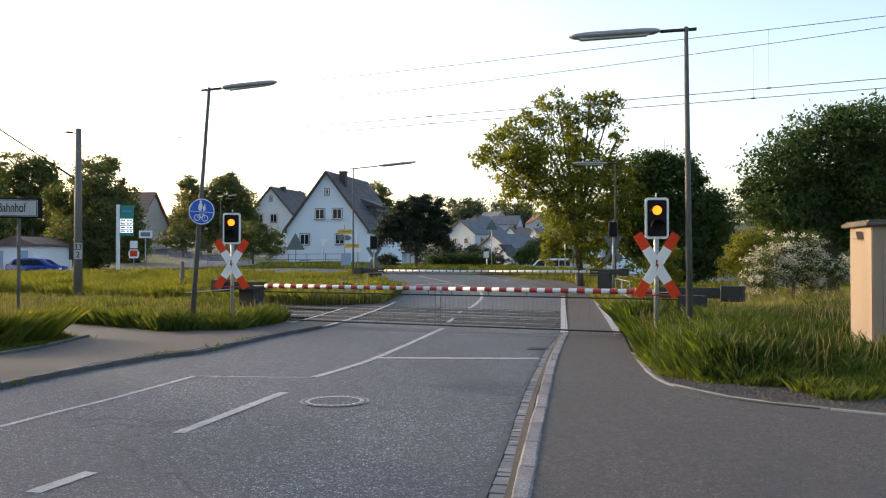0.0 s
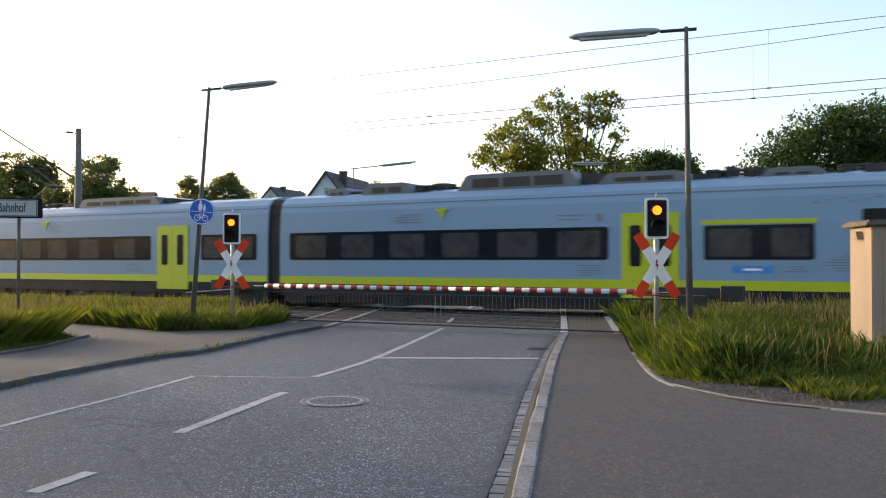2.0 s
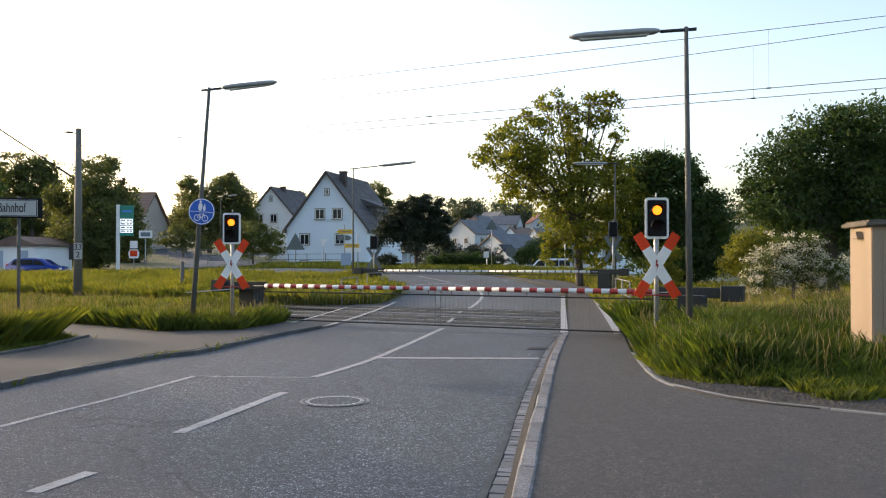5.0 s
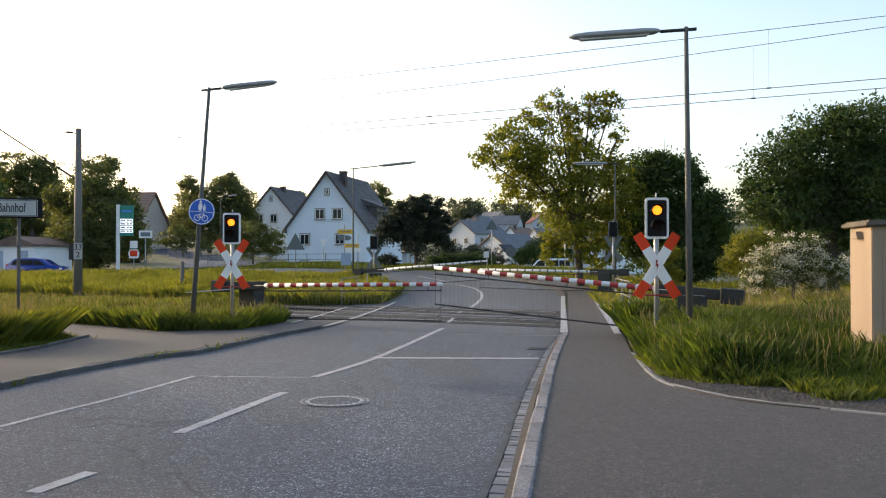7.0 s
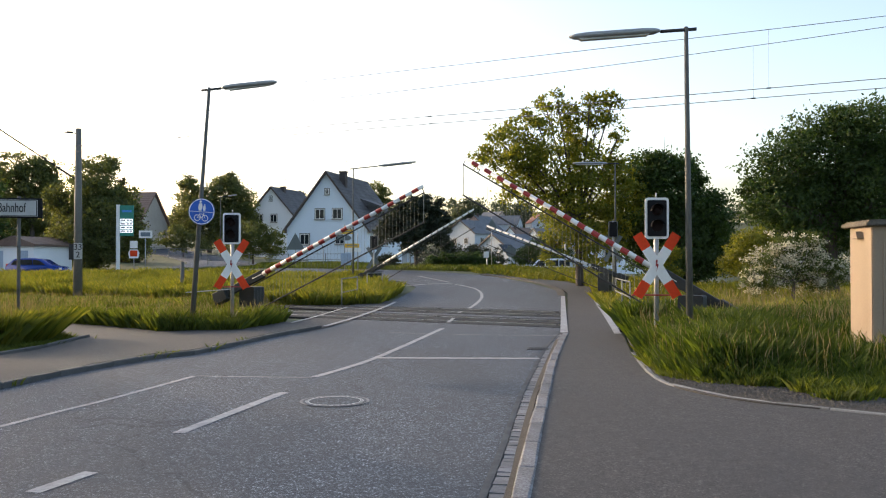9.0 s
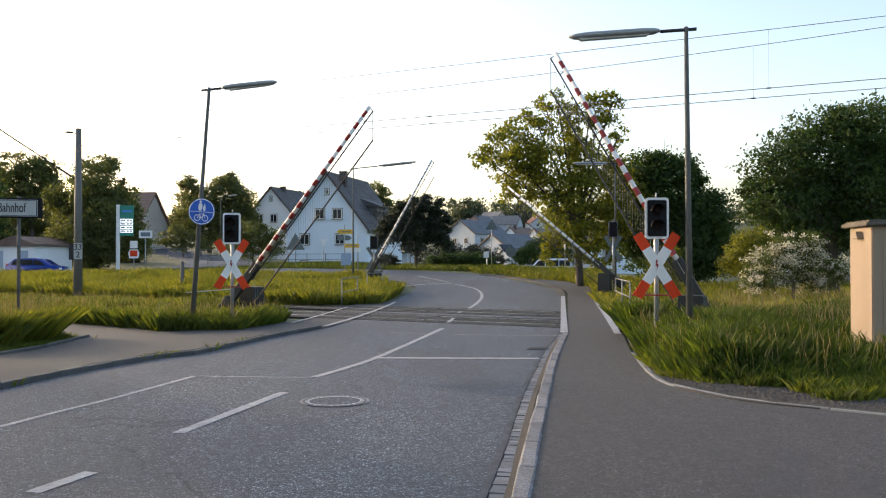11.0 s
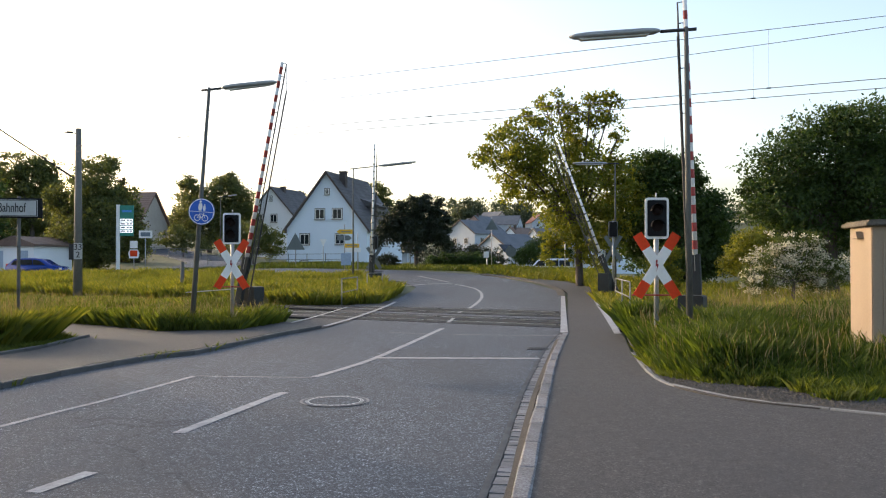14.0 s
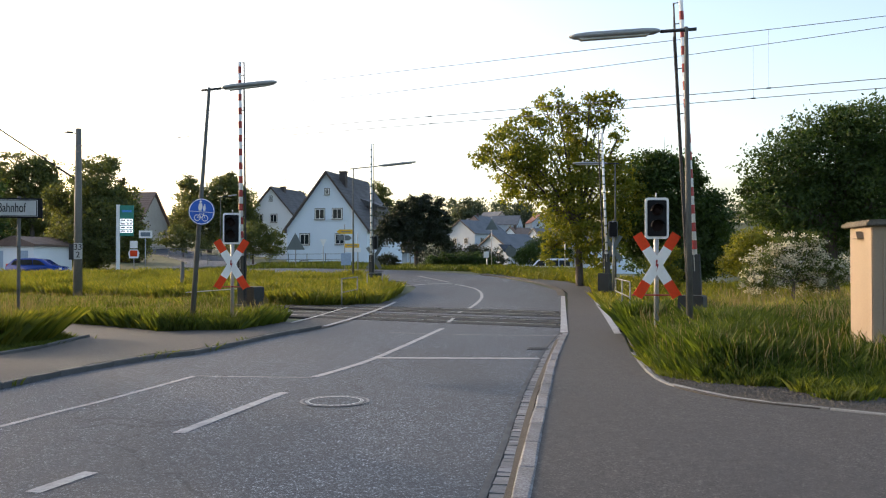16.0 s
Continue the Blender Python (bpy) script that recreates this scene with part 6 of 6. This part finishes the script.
# trees beside the footpath that shade the near road
for k, (x, y, s) in enumerate(((-21, 18.6, 1.0), (-26, 17.2, 1.1), (-18.5, 11.0, 0.95), (-27, 11.5, 1.15))):
    tree("broadleaf_tree", (x, y, 0), [(x, y, 4.6 * s, 2.2 * s), (x + 1.6, y + 0.8, 3.6 * s, 1.8 * s), (x - 1.5, y - 1.2, 3.8 * s, 1.9 * s), (x + 0.4, y - 2.2, 3.2 * s, 1.7 * s), (x - 0.3, y + 2.3, 3.4 * s, 1.8 * s)],
         12000, 0.120, LEAF_MID, "leafy tree beside the footpath", 0.2, 0.4, 60 + k, group="footpath trees")


def far_woods():
    """Woods along the far hill."""
    rng = np.random.default_rng(77)
    lobes = []
    for k in range(150):
        y = rng.uniform(430, 560)
        x = y * rng.uniform(-0.55, 0.62)
        r = rng.uniform(4, 8)
        lobes.append((x, y, gz(x, y) + r * rng.uniform(0.4, 1.1), r))
    for k in range(60):
        y = rng.uniform(230, 400)
        x = y * rng.uniform(0.015, 0.13)
        r = rng.uniform(2, 4)
        lobes.append((x, y, gz(x, y) + r * 0.5, r))
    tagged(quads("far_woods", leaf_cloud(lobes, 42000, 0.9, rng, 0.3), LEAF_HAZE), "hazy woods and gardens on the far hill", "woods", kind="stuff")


far_woods()


# ---- grass ----
GRASS = leaf_mat("meadow grass", (0.075, 0.1, 0.013), (0.21, 0.2, 0.03), 0.5, 0.5)
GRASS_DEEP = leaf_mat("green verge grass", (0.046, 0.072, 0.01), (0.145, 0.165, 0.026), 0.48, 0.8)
# darker copy of the green grass: the verge's shade is in the colour
GRASS_SHADED = leaf_mat("lush green grass darkened for shade", (0.027, 0.052, 0.007), (0.095, 0.13, 0.017), 0.42, 0.8)
STRAW = leaf_mat("straw seed stalks", (0.13, 0.11, 0.05), (0.26, 0.21, 0.11), 0.3, 0.8)


def inside(px, py, poly):
    ok = np.zeros(len(px), bool)
    n = len(poly)
    for i in range(n):
        (x0, y0), (x1, y1) = poly[i], poly[(i + 1) % n]
        if y0 != y1:
            ok ^= ((y0 > py) != (y1 > py)) & (px < (x1 - x0) * (py - y0) / (y1 - y0) + x0)
    return ok


def blades(name, poly, n, h, w, material, label, seed, tall=None, lean=0.35, holes=()):
    """Single blades over a patch; tall(x, y) scales their height."""
    rng = np.random.default_rng(seed)
    xs, ys = [p[0] for p in poly], [p[1] for p in poly]
    px, py = rng.uniform(min(xs), max(xs), n * 3), rng.uniform(min(ys), max(ys), n * 3)
    ok = inside(px, py, poly)
    for hole in holes:
        ok &= ~inside(px, py, hole)
    px, py = px[ok][:n], py[ok][:n]
    k = len(px)
    lump = np.array([noise.noise((x * 0.5, y * 0.5, seed)) + 0.6 * noise.noise((x * 1.7, y * 1.7, seed)) for x, y in zip(px, py)])
    hh = h * rng.uniform(0.45, 1.1, k) * (1 + 0.45 * lump).clip(0.3, 1.6)
    if tall:
        hh *= np.array([tall(x, y) for x, y in zip(px, py)])
    z = np.array([gz(x, y) for x, y in zip(px, py)]) - 0.06
    a = rng.uniform(0, math.tau, k)
    ww = w * rng.uniform(0.6, 1.4, k)
    bend = rng.normal(0, lean, (k, 2)) * hh[:, None]
    dx, dy = np.cos(a) * ww / 2, np.sin(a) * ww / 2
    b0 = np.stack([px - dx, py - dy, z], 1)
    b1 = np.stack([px + dx, py + dy, z], 1)
    m0 = np.stack([px + dx * 0.8 + bend[:, 0] * 0.35, py + dy * 0.8 + bend[:, 1] * 0.35, z + hh * 0.6], 1)
    tip = np.stack([px + bend[:, 0], py + bend[:, 1], z + hh], 1)
    return tagged(quads(name, np.stack([b0, b1, m0, tip], 1), material), label, "grass", kind="stuff")


def seeds(name, poly, n, h, label, seed, holes=()):
    """Seed heads on thin stalks: a stalk and a narrow plume each."""
    rng = np.random.default_rng(seed)
    xs, ys = [p[0] for p in poly], [p[1] for p in poly]
    px, py = rng.uniform(min(xs), max(xs), n * 3), rng.uniform(min(ys), max(ys), n * 3)
    ok = inside(px, py, poly)
    for hole in holes:
        ok &= ~inside(px, py, hole)
    px, py = px[ok][:n], py[ok][:n]
    k = len(px)
    hh = h * rng.uniform(0.6, 1.15, k)
    z = np.array([gz(x, y) for x, y in zip(px, py)]) - 0.05
    b = rng.normal(0, 0.13, (k, 2)) * hh[:, None]
    a = rng.uniform(0, math.tau, k)
    c, s = np.cos(a), np.sin(a)
    def quad(f0, f1, w0, w1):
        p = []
        for f, w, sg in ((f0, w0, -1), (f0, w0, 1), (f1, w1, 1), (f1, w1, -1)):
            p.append(np.stack([px + b[:, 0] * f * f + sg * w * c, py + b[:, 1] * f * f + sg * w * s, z + hh * f], 1))
        return np.stack(p, 1)
    pts = np.concatenate([quad(0.0, 0.8, 0.0025, 0.002), quad(0.78, 0.9, 0.002, 0.006), quad(0.9, 1.04, 0.006, 0.001)])
    return tagged(quads(name, pts, STRAW), label, "grass", kind="stuff")


VERGE = [(3.99, 18.55), (3.40, 14.90), (3.18, 12.70), (3.49, 11.75), (4.02, 11.40), (4.70, 10.95), (5.53, 10.50), (9.5, 12.5), (14, 16.0), (11.5, 19.0), (6.2, 20.8), (4.6, 21.2)]
FRONT = [(3.72, 17.05), (3.25, 14.25), (3.05, 12.20), (3.44, 11.55), (3.95, 11.20), (4.64, 10.80), (5.48, 10.40), (6.9, 11.6), (3.9, 13.3), (3.6, 16.0)]


def verge_height(x, y):
    return 0.45 + 0.55 * step(11.0, 12.6, y) * step(3.0, 4.1, x)


blades("verge_grass", VERGE, 300000, 0.64, 0.0036, GRASS_SHADED, "tall lush verge grass beside the driveway, darkened for shade", 11, verge_height, 0.3)
blades("verge_edge_grass", FRONT, 40000, 0.2, 0.005, GRASS_DEEP, "short grass tufts at the gravel edge", 12)
seeds("verge_seed_heads", [(4.6, 17.0), (9.8, 14.0), (14, 16.0), (11.5, 19.0), (6.2, 20.8), (4.6, 21.2)], 1800, 0.85, "straw-coloured seed heads above the verge", 13)
blades("meadow_grass", [(6.4, 20.5), (11.5, 19.2), (15, 16), (30, 24), (30, 40), (9, 40), (7.4, 33), (9.0, 24.0)], 80000, 0.6, 0.012, GRASS, "long meadow grass below the trees", 14)
seeds("meadow_seed_heads", [(6.4, 20.5), (11.5, 19.2), (15, 16), (24, 22), (22, 30), (9, 28)], 3000, 0.9, "pale seed heads in the meadow", 15)
ISLAND = [(-4.14, 22.85), (-4.73, 20.15), (-5.81, 19.85), (-6.38, 19.70), (-8.04, 21.35), (-9.92, 22.65), (-12.22, 22.45), (-22, 33.5), (-12, 29.6), (-6.5, 26.9), (-4.9, 25.4)]
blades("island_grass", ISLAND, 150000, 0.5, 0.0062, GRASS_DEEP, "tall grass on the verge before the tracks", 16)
seeds("island_seed_heads", ISLAND, 4500, 0.62, "seed heads above the island grass", 17)
NEAR_LEFT = [(-7.76, 14.25), (-7.54, 14.90), (-7.36, 16.20), (-7.38, 18.05), (-8.06, 18.40), (-9.00, 17.80), (-9.56, 16.40)]
blades("path_side_grass", NEAR_LEFT, 18000, 0.2, 0.007, GRASS_DEEP, "short grass beside the footpath", 18)
CLUMP = [(-8.61, 15.45), (-8.09, 16.00), (-7.96, 17.05), (-8.03, 18.15), (-8.71, 18.15), (-9.72, 17.05)]
blades("path_side_clump", CLUMP, 24000, 0.72, 0.0065, GRASS, "tall grass clump round the sign post", 19)
seeds("clump_seed_heads", CLUMP, 500, 0.85, "seed heads in the grass clump", 20)
FIELD = [(-5.0, 32.8), (-3.39, 46.10), (-4.61, 49.65), (-8, 49.5), (-12, 51), (-25, 54.5), (-48, 56.5), (-48, 50), (-30, 46), (-16, 37.6), (-9.5, 34.2)]
blades("field_grass", FIELD, 200000, 0.55, 0.014, GRASS, "sunlit meadow grass beyond the tracks", 21, lean=0.3)
blades("track_side_grass", [(-4.6, 32.2), (-2.4, 33.2), (-1.9, 40), (-3.2, 44.5), (-8, 40), (-9, 34.6)], 22000, 0.55, 0.012, GRASS, "long grass between track and road", 22)
blades("far_verge_grass", [(6.15, 35.85), (5.75, 32.50), (5.07, 26.10), (5.52, 26.10), (9, 36), (11, 48), (7, 50), (6.69, 47.35), (7.19, 42.55)], 9000, 0.4, 0.025, GRASS, "grass along the far pavement", 23)
blades("far_bank_grass", [(2.35, 55.30), (4.90, 48.70), (6.66, 47.80), (9.5, 52), (12, 62), (3, 64), (1.5, 60)], 9000, 0.4, 0.04, GRASS, "grass bank beyond the bend", 24)
blades("hill_grass", [(-22, 66), (-8, 66), (-6, 78), (-10, 88), (-18, 88), (-16, 74)], 14000, 0.3, 0.06, GRASS_DEEP, "grass strip before the houses", 25)


blades("garden_grass", [(-7, 64.5), (3, 57.5), (6, 66), (4, 72), (-8, 74), (-13, 69)], 16000, 0.35, 0.04, GRASS_DEEP, "garden grass below the pine", 26)
seeds("front_seed_heads", VERGE, 2200, 0.74, "thin grass stalks in the verge", 31)
for k, (a, b) in enumerate((((-5.51, 13.15), (-5.43, 13.50)), ((-5.41, 13.55), (-5.23, 14.00)), ((-4.84, 14.90), (-4.66, 15.25)), ((-7.18, 17.55), (-7.06, 18.05)), ((-5.72, 11.4), (-5.6, 12.0)), ((-5.62, 12.15), (-5.52, 12.6)), ((-4.3, 15.9), (-4.2, 16.5)), ((-4.05, 17.3), (-3.98, 17.7)), ((-5.0, 14.45), (-4.9, 14.7)))):
    blades("kerb_weeds", [(a[0], a[1] - 0.1), (b[0], b[1] - 0.1), (b[0] + 0.05, b[1] + 0.12), (a[0] + 0.05, a[1] + 0.12)], 160, 0.2, 0.012, GRASS_DEEP, "small weeds growing along the kerb", 40 + k)
for k, (x, y, r) in enumerate(((4.14, 11.35, 0.25), (4.73, 10.25, 0.4), (3.39, 12.20, 0.3), (4.55, 10.75, 0.22))):
    blades("verge_tuft", [(x + r * math.cos(a), y + 0.6 * r * math.sin(a)) for a in (0, 1, 2, 3, 4, 5)], 500, 0.22, 0.01, GRASS_DEEP, "grass tuft on the gravel edge", 50 + k)


def pebbles(name, poly, n, r0, r1, material, label, seed):
    """Small loose stones over a patch, three faces each."""
    rng = np.random.default_rng(seed)
    xs, ys = [p[0] for p in poly], [p[1] for p in poly]
    px, py = rng.uniform(min(xs), max(xs), n * 4), rng.uniform(min(ys), max(ys), n * 4)
    ok = inside(px, py, poly)
    px, py = px[ok][:n], py[ok][:n]
    k = len(px)
    r = rng.uniform(r0, r1, k)
    a = rng.uniform(0, math.tau, k)
    base = [np.stack([px + r * np.cos(a + q), py + r * np.sin(a + q), np.full(k, 0.043)], 1) for q in (0, 2.1, 4.2)]
    top = np.stack([px + r * rng.uniform(-0.3, 0.3, k), py, 0.045 + r * 0.8], 1)
    pts = np.concatenate([np.stack([base[q], base[(q + 1) % 3], top], 1) for q in range(3)])
    return tagged(quads(name, pts, material, None, 3), label, "gravel", kind="stuff")


STONES = mat("loose grey-brown stones", (0.085, 0.075, 0.063), 0.9, fine=30, coarse=8, vary=0.5, bump=0.3)
pebbles("verge_pebbles", [(3.84, 17.80), (3.16, 13.75), (2.95, 11.55), (3.45, 10.35), (4.75, 9.30), (5.32, 10.10), (4.29, 11.15), (3.48, 12.10), (3.40, 14.40)], 7000, 0.006, 0.022, STONES, "loose gravel along the driveway edge", 81)


def drain():
    t = thing("drain_grate", pose(1.78, 16.40, 0.004, 0, 0, -9), "small dark iron drain grate beside the gutter", "drain grate")
    bm = bmnew()
    for a in ((-0.2, -0.2, 0.2, -0.17), (-0.2, 0.17, 0.2, 0.2), (-0.2, -0.17, -0.17, 0.17), (0.17, -0.17, 0.2, 0.17)):
        box(bm, (a[0], a[1], 0.0), (a[2], a[3], 0.008))
    part("frame", bm, DARK_STEEL, t, "iron frame")
    # no hole here: a flat black sheet stands for the shade below the bars
    bm = bmnew()
    box(bm, (-0.17, -0.17, 0.0), (0.17, 0.17, 0.002))
    part("pit", bm, BLACK, t, "flat black sheet for the shaded pit")
    for k in range(6):
        bm = bmnew()
        box(bm, (-0.15 + 0.055 * k, -0.17, 0.002), (-0.125 + 0.055 * k, 0.17, 0.007))
        part("bar", bm, DARK_STEEL, t)


drain()


# ---- kerbs and setts ----
def along_line(pts, gap):
    length = sum(math.hypot(b[0] - a[0], b[1] - a[1]) for a, b in zip(pts, pts[1:]))
    return catmull(pts, max(2, int(length / gap)))


def kerb_run(pts, gap, w, h, depth, material, name, piece, label, lift, side=1):
    """Stones set end to end along a line, side * w / 2 off it."""
    root = thing(name, pose(0, 0, 0), label, "kerb", kind="structure")
    line = along_line(pts, gap)
    shared = {}
    for i, ((xa, ya), (xb, yb)) in enumerate(zip(line, line[1:])):
        l = math.hypot(xb - xa, yb - ya)
        key = i % 5
        if key not in shared:
            bm = bmnew()
            box(bm, (-0.5, -w / 2, -depth), (0.5, w / 2, h))
            bmesh.ops.bevel(bm, geom=[e for e in bm.edges if e.verts[0].co.z > 0 and e.verts[1].co.z > 0], offset=min(0.015, w * 0.12), segments=1, affect="EDGES")
            for v in bm.verts:
                v.co.z += random.uniform(-0.004, 0.004)
                v.co.y += random.uniform(-0.05, 0.05) * w
            ob = part(piece, bm, material, root)
            shared[key] = ob.data
        else:
            ob = new(piece, shared[key])
            ob.parent = root
        a = math.atan2(yb - ya, xb - xa)
        x, y = (xa + xb) / 2 - side * math.sin(a) * w / 2, (ya + yb) / 2 + side * math.cos(a) * w / 2
        ob.matrix_basis = Matrix.Translation((x, y, gz(x, y) + lift + random.uniform(-0.004, 0.004))) @ Matrix.Rotation(a + random.uniform(-0.01, 0.01), 4, "Z") @ Matrix.Diagonal((l - 0.012, 1, 1, 1))
    return root


SETTS = [(-1.66, -8), (-0.78, -1), (0.30, 6.10), (0.56, 7.80), (0.98, 10.75), (1.46, 13.65), (1.89, 16.20), (2.36, 18.55), (2.66, 20.00)]
stripe([(-1.5, -8), (-0.66, -1), (0.45, 6.10), (0.69, 7.80), (1.12, 10.75), (1.65, 14.00), (2.38, 18.30)], 0.06, 40, 0.012, SAND, "gutter_dirt", "sandy dirt packed between setts and kerb")
TAR = mat("dark tar joint", (0.02, 0.02, 0.021), 0.6, fine=30, coarse=3)
stripe([(x - 0.03, y) for x, y in SETTS], 0.06, 60, 0.005, TAR, "tar_joint", "dark tar joint between lane and setts")
kerb_run(SETTS, 0.125, 0.165, 0.006, 0.1, COBBLE, "gutter", "sett", "gutter of grey granite setts beside the lane", 0.0, -1)
KERB_R = [(-1.46, -8), (-0.58, -1), (0.47, 6.10), (0.72, 7.80), (1.17, 10.75), (1.74, 14.40), (2.47, 18.55), (2.73, 19.85)]
kerb_run(KERB_R, 0.9, 0.14, 0.046, 0.1, KERB_LIGHT, "kerb", "kerb_stone", "low granite kerb beside the gutter", 0.0, -1)
KERB_L = [(-6.55, 2), (-6.05, 8), (-5.69, 11.25), (-5.49, 12.45), (-5.18, 13.75), (-4.70, 15.05), (-4.34, 15.50), (-3.86, 17.90), (-3.55, 19.40), (-2.97, 21.50)]
kerb_run(KERB_L, 0.6, 0.11, 0.074, 0.1, KERB, "kerb", "kerb_stone", "worn granite kerb along the pavement", 0.0, 1)
PALE_EDGE = mat("pale edging stone", (0.26, 0.26, 0.25), 0.8, fine=50, coarse=3, vary=0.3, bump=0.4, each=0.4)
EDGE = [(3.31, 15.45), (2.90, 12.00), (3.14, 10.90), (3.56, 10.10), (4.63, 9.15)]
kerb_run(EDGE, 0.5, 0.08, 0.038, 0.1, PALE_EDGE, "edging", "edging_stone", "row of pale edging stones round the driveway", 0.012, 1)
EDGE_L = [(-7.44, 14.70), (-7.28, 15.80), (-7.30, 17.05), (-7.37, 18.30)]
kerb_run(EDGE_L, 0.6, 0.08, 0.12, 0.1, KERB, "edging", "edging_stone", "broken edging stones beside the footpath", 0.0, 1)


# ---- what moves ----
def motions():
    # train: metres along its track
    rows = []
    for t, k in ((0, -33.55), (0.5, -21.25), (0.9, -11.35), (1.6, 6.08), (2.0, 16.23), (2.3, 23.92), (2.8, 36.85), (3.2, 47.25), (3.9, 65.87), (4.5, 82.0), (16, 400)):
        x, y = along(FAR_TRACK, k)
        rows.append((t, pose(x, y, 0.021, 0, 0, TRACK_TURN)))
    walk(TRAIN, rows)
    lift = {
        "near_left": ((0, 0), (6.7, 0), (7.0, 1.0), (7.5, 4.6), (8.0, 11.0), (8.5, 17.6), (9.0, 24.0), (9.2, 26.7), (10.2, 39.5), (11.5, 53.4), (12.0, 58.5), (12.5, 63.4), (13.0, 68.1),
                      (13.5, 72.7), (14.0, 77.3), (14.5, 81.6), (15.0, 86.0), (15.4, 89.6), (15.6, 90.8), (16, 90.9)),
        "near_right": ((0, 0), (6.5, 0), (6.7, 1.4), (7.0, 4.7), (7.5, 10.3), (8.0, 16.2), (8.5, 22.5), (9.0, 30.1), (9.2, 33.3), (10.2, 48.8), (11.3, 64.4), (11.5, 67.4), (12.0, 73.0), (12.5, 77.7), (13.0, 81.8),
                       (13.5, 85.7), (13.8, 87.5), (14.1, 88.0), (15, 87.3), (16, 87.2)),
        "far_left": ((0, 0), (6.5, 0), (6.7, 1.3), (7.0, 4.4), (7.5, 9.8), (8.0, 15.6), (8.5, 21.7), (9.0, 27.3), (10.2, 45.5), (11.5, 64.2), (12.0, 70.5), (12.5, 76.2), (13.0, 80.6), (13.5, 84.9), (14.0, 88.3),
                     (14.5, 90.9), (15.0, 90.3), (16, 90.1)),
        "far_right": ((0, 0), (6.8, 0), (7.1, 1.6), (7.5, 5.2), (8.0, 10.4), (8.5, 15.3), (9.0, 20.2), (10.2, 32.3), (11.5, 44.4), (12.5, 54.1), (13.5, 63.9), (14.5, 73.6), (15.3, 81.5), (16, 87.7)),
    }
    for name, angles in lift.items():
        boom, lower, bars, h = BARRIERS[name]
        walk(boom, [(t, pose(0, 0, h, 0, -a, 0)) for t, a in angles])
        walk(lower, [(t, pose(-HANG * math.sin(radians(a)), 0, -0.15 - HANG * math.cos(radians(a)))) for t, a in angles])
        for b in bars:
            x = b.location.x
            walk(b, [(t, pose(x, 0, -0.15, 0, a, 0)) for t, a in angles])
    # crossing clear, so the lamps go out: added drums turn the amber lenses away
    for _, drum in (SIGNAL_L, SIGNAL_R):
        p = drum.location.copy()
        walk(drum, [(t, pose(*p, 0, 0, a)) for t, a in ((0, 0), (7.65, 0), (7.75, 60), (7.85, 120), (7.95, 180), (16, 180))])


motions()
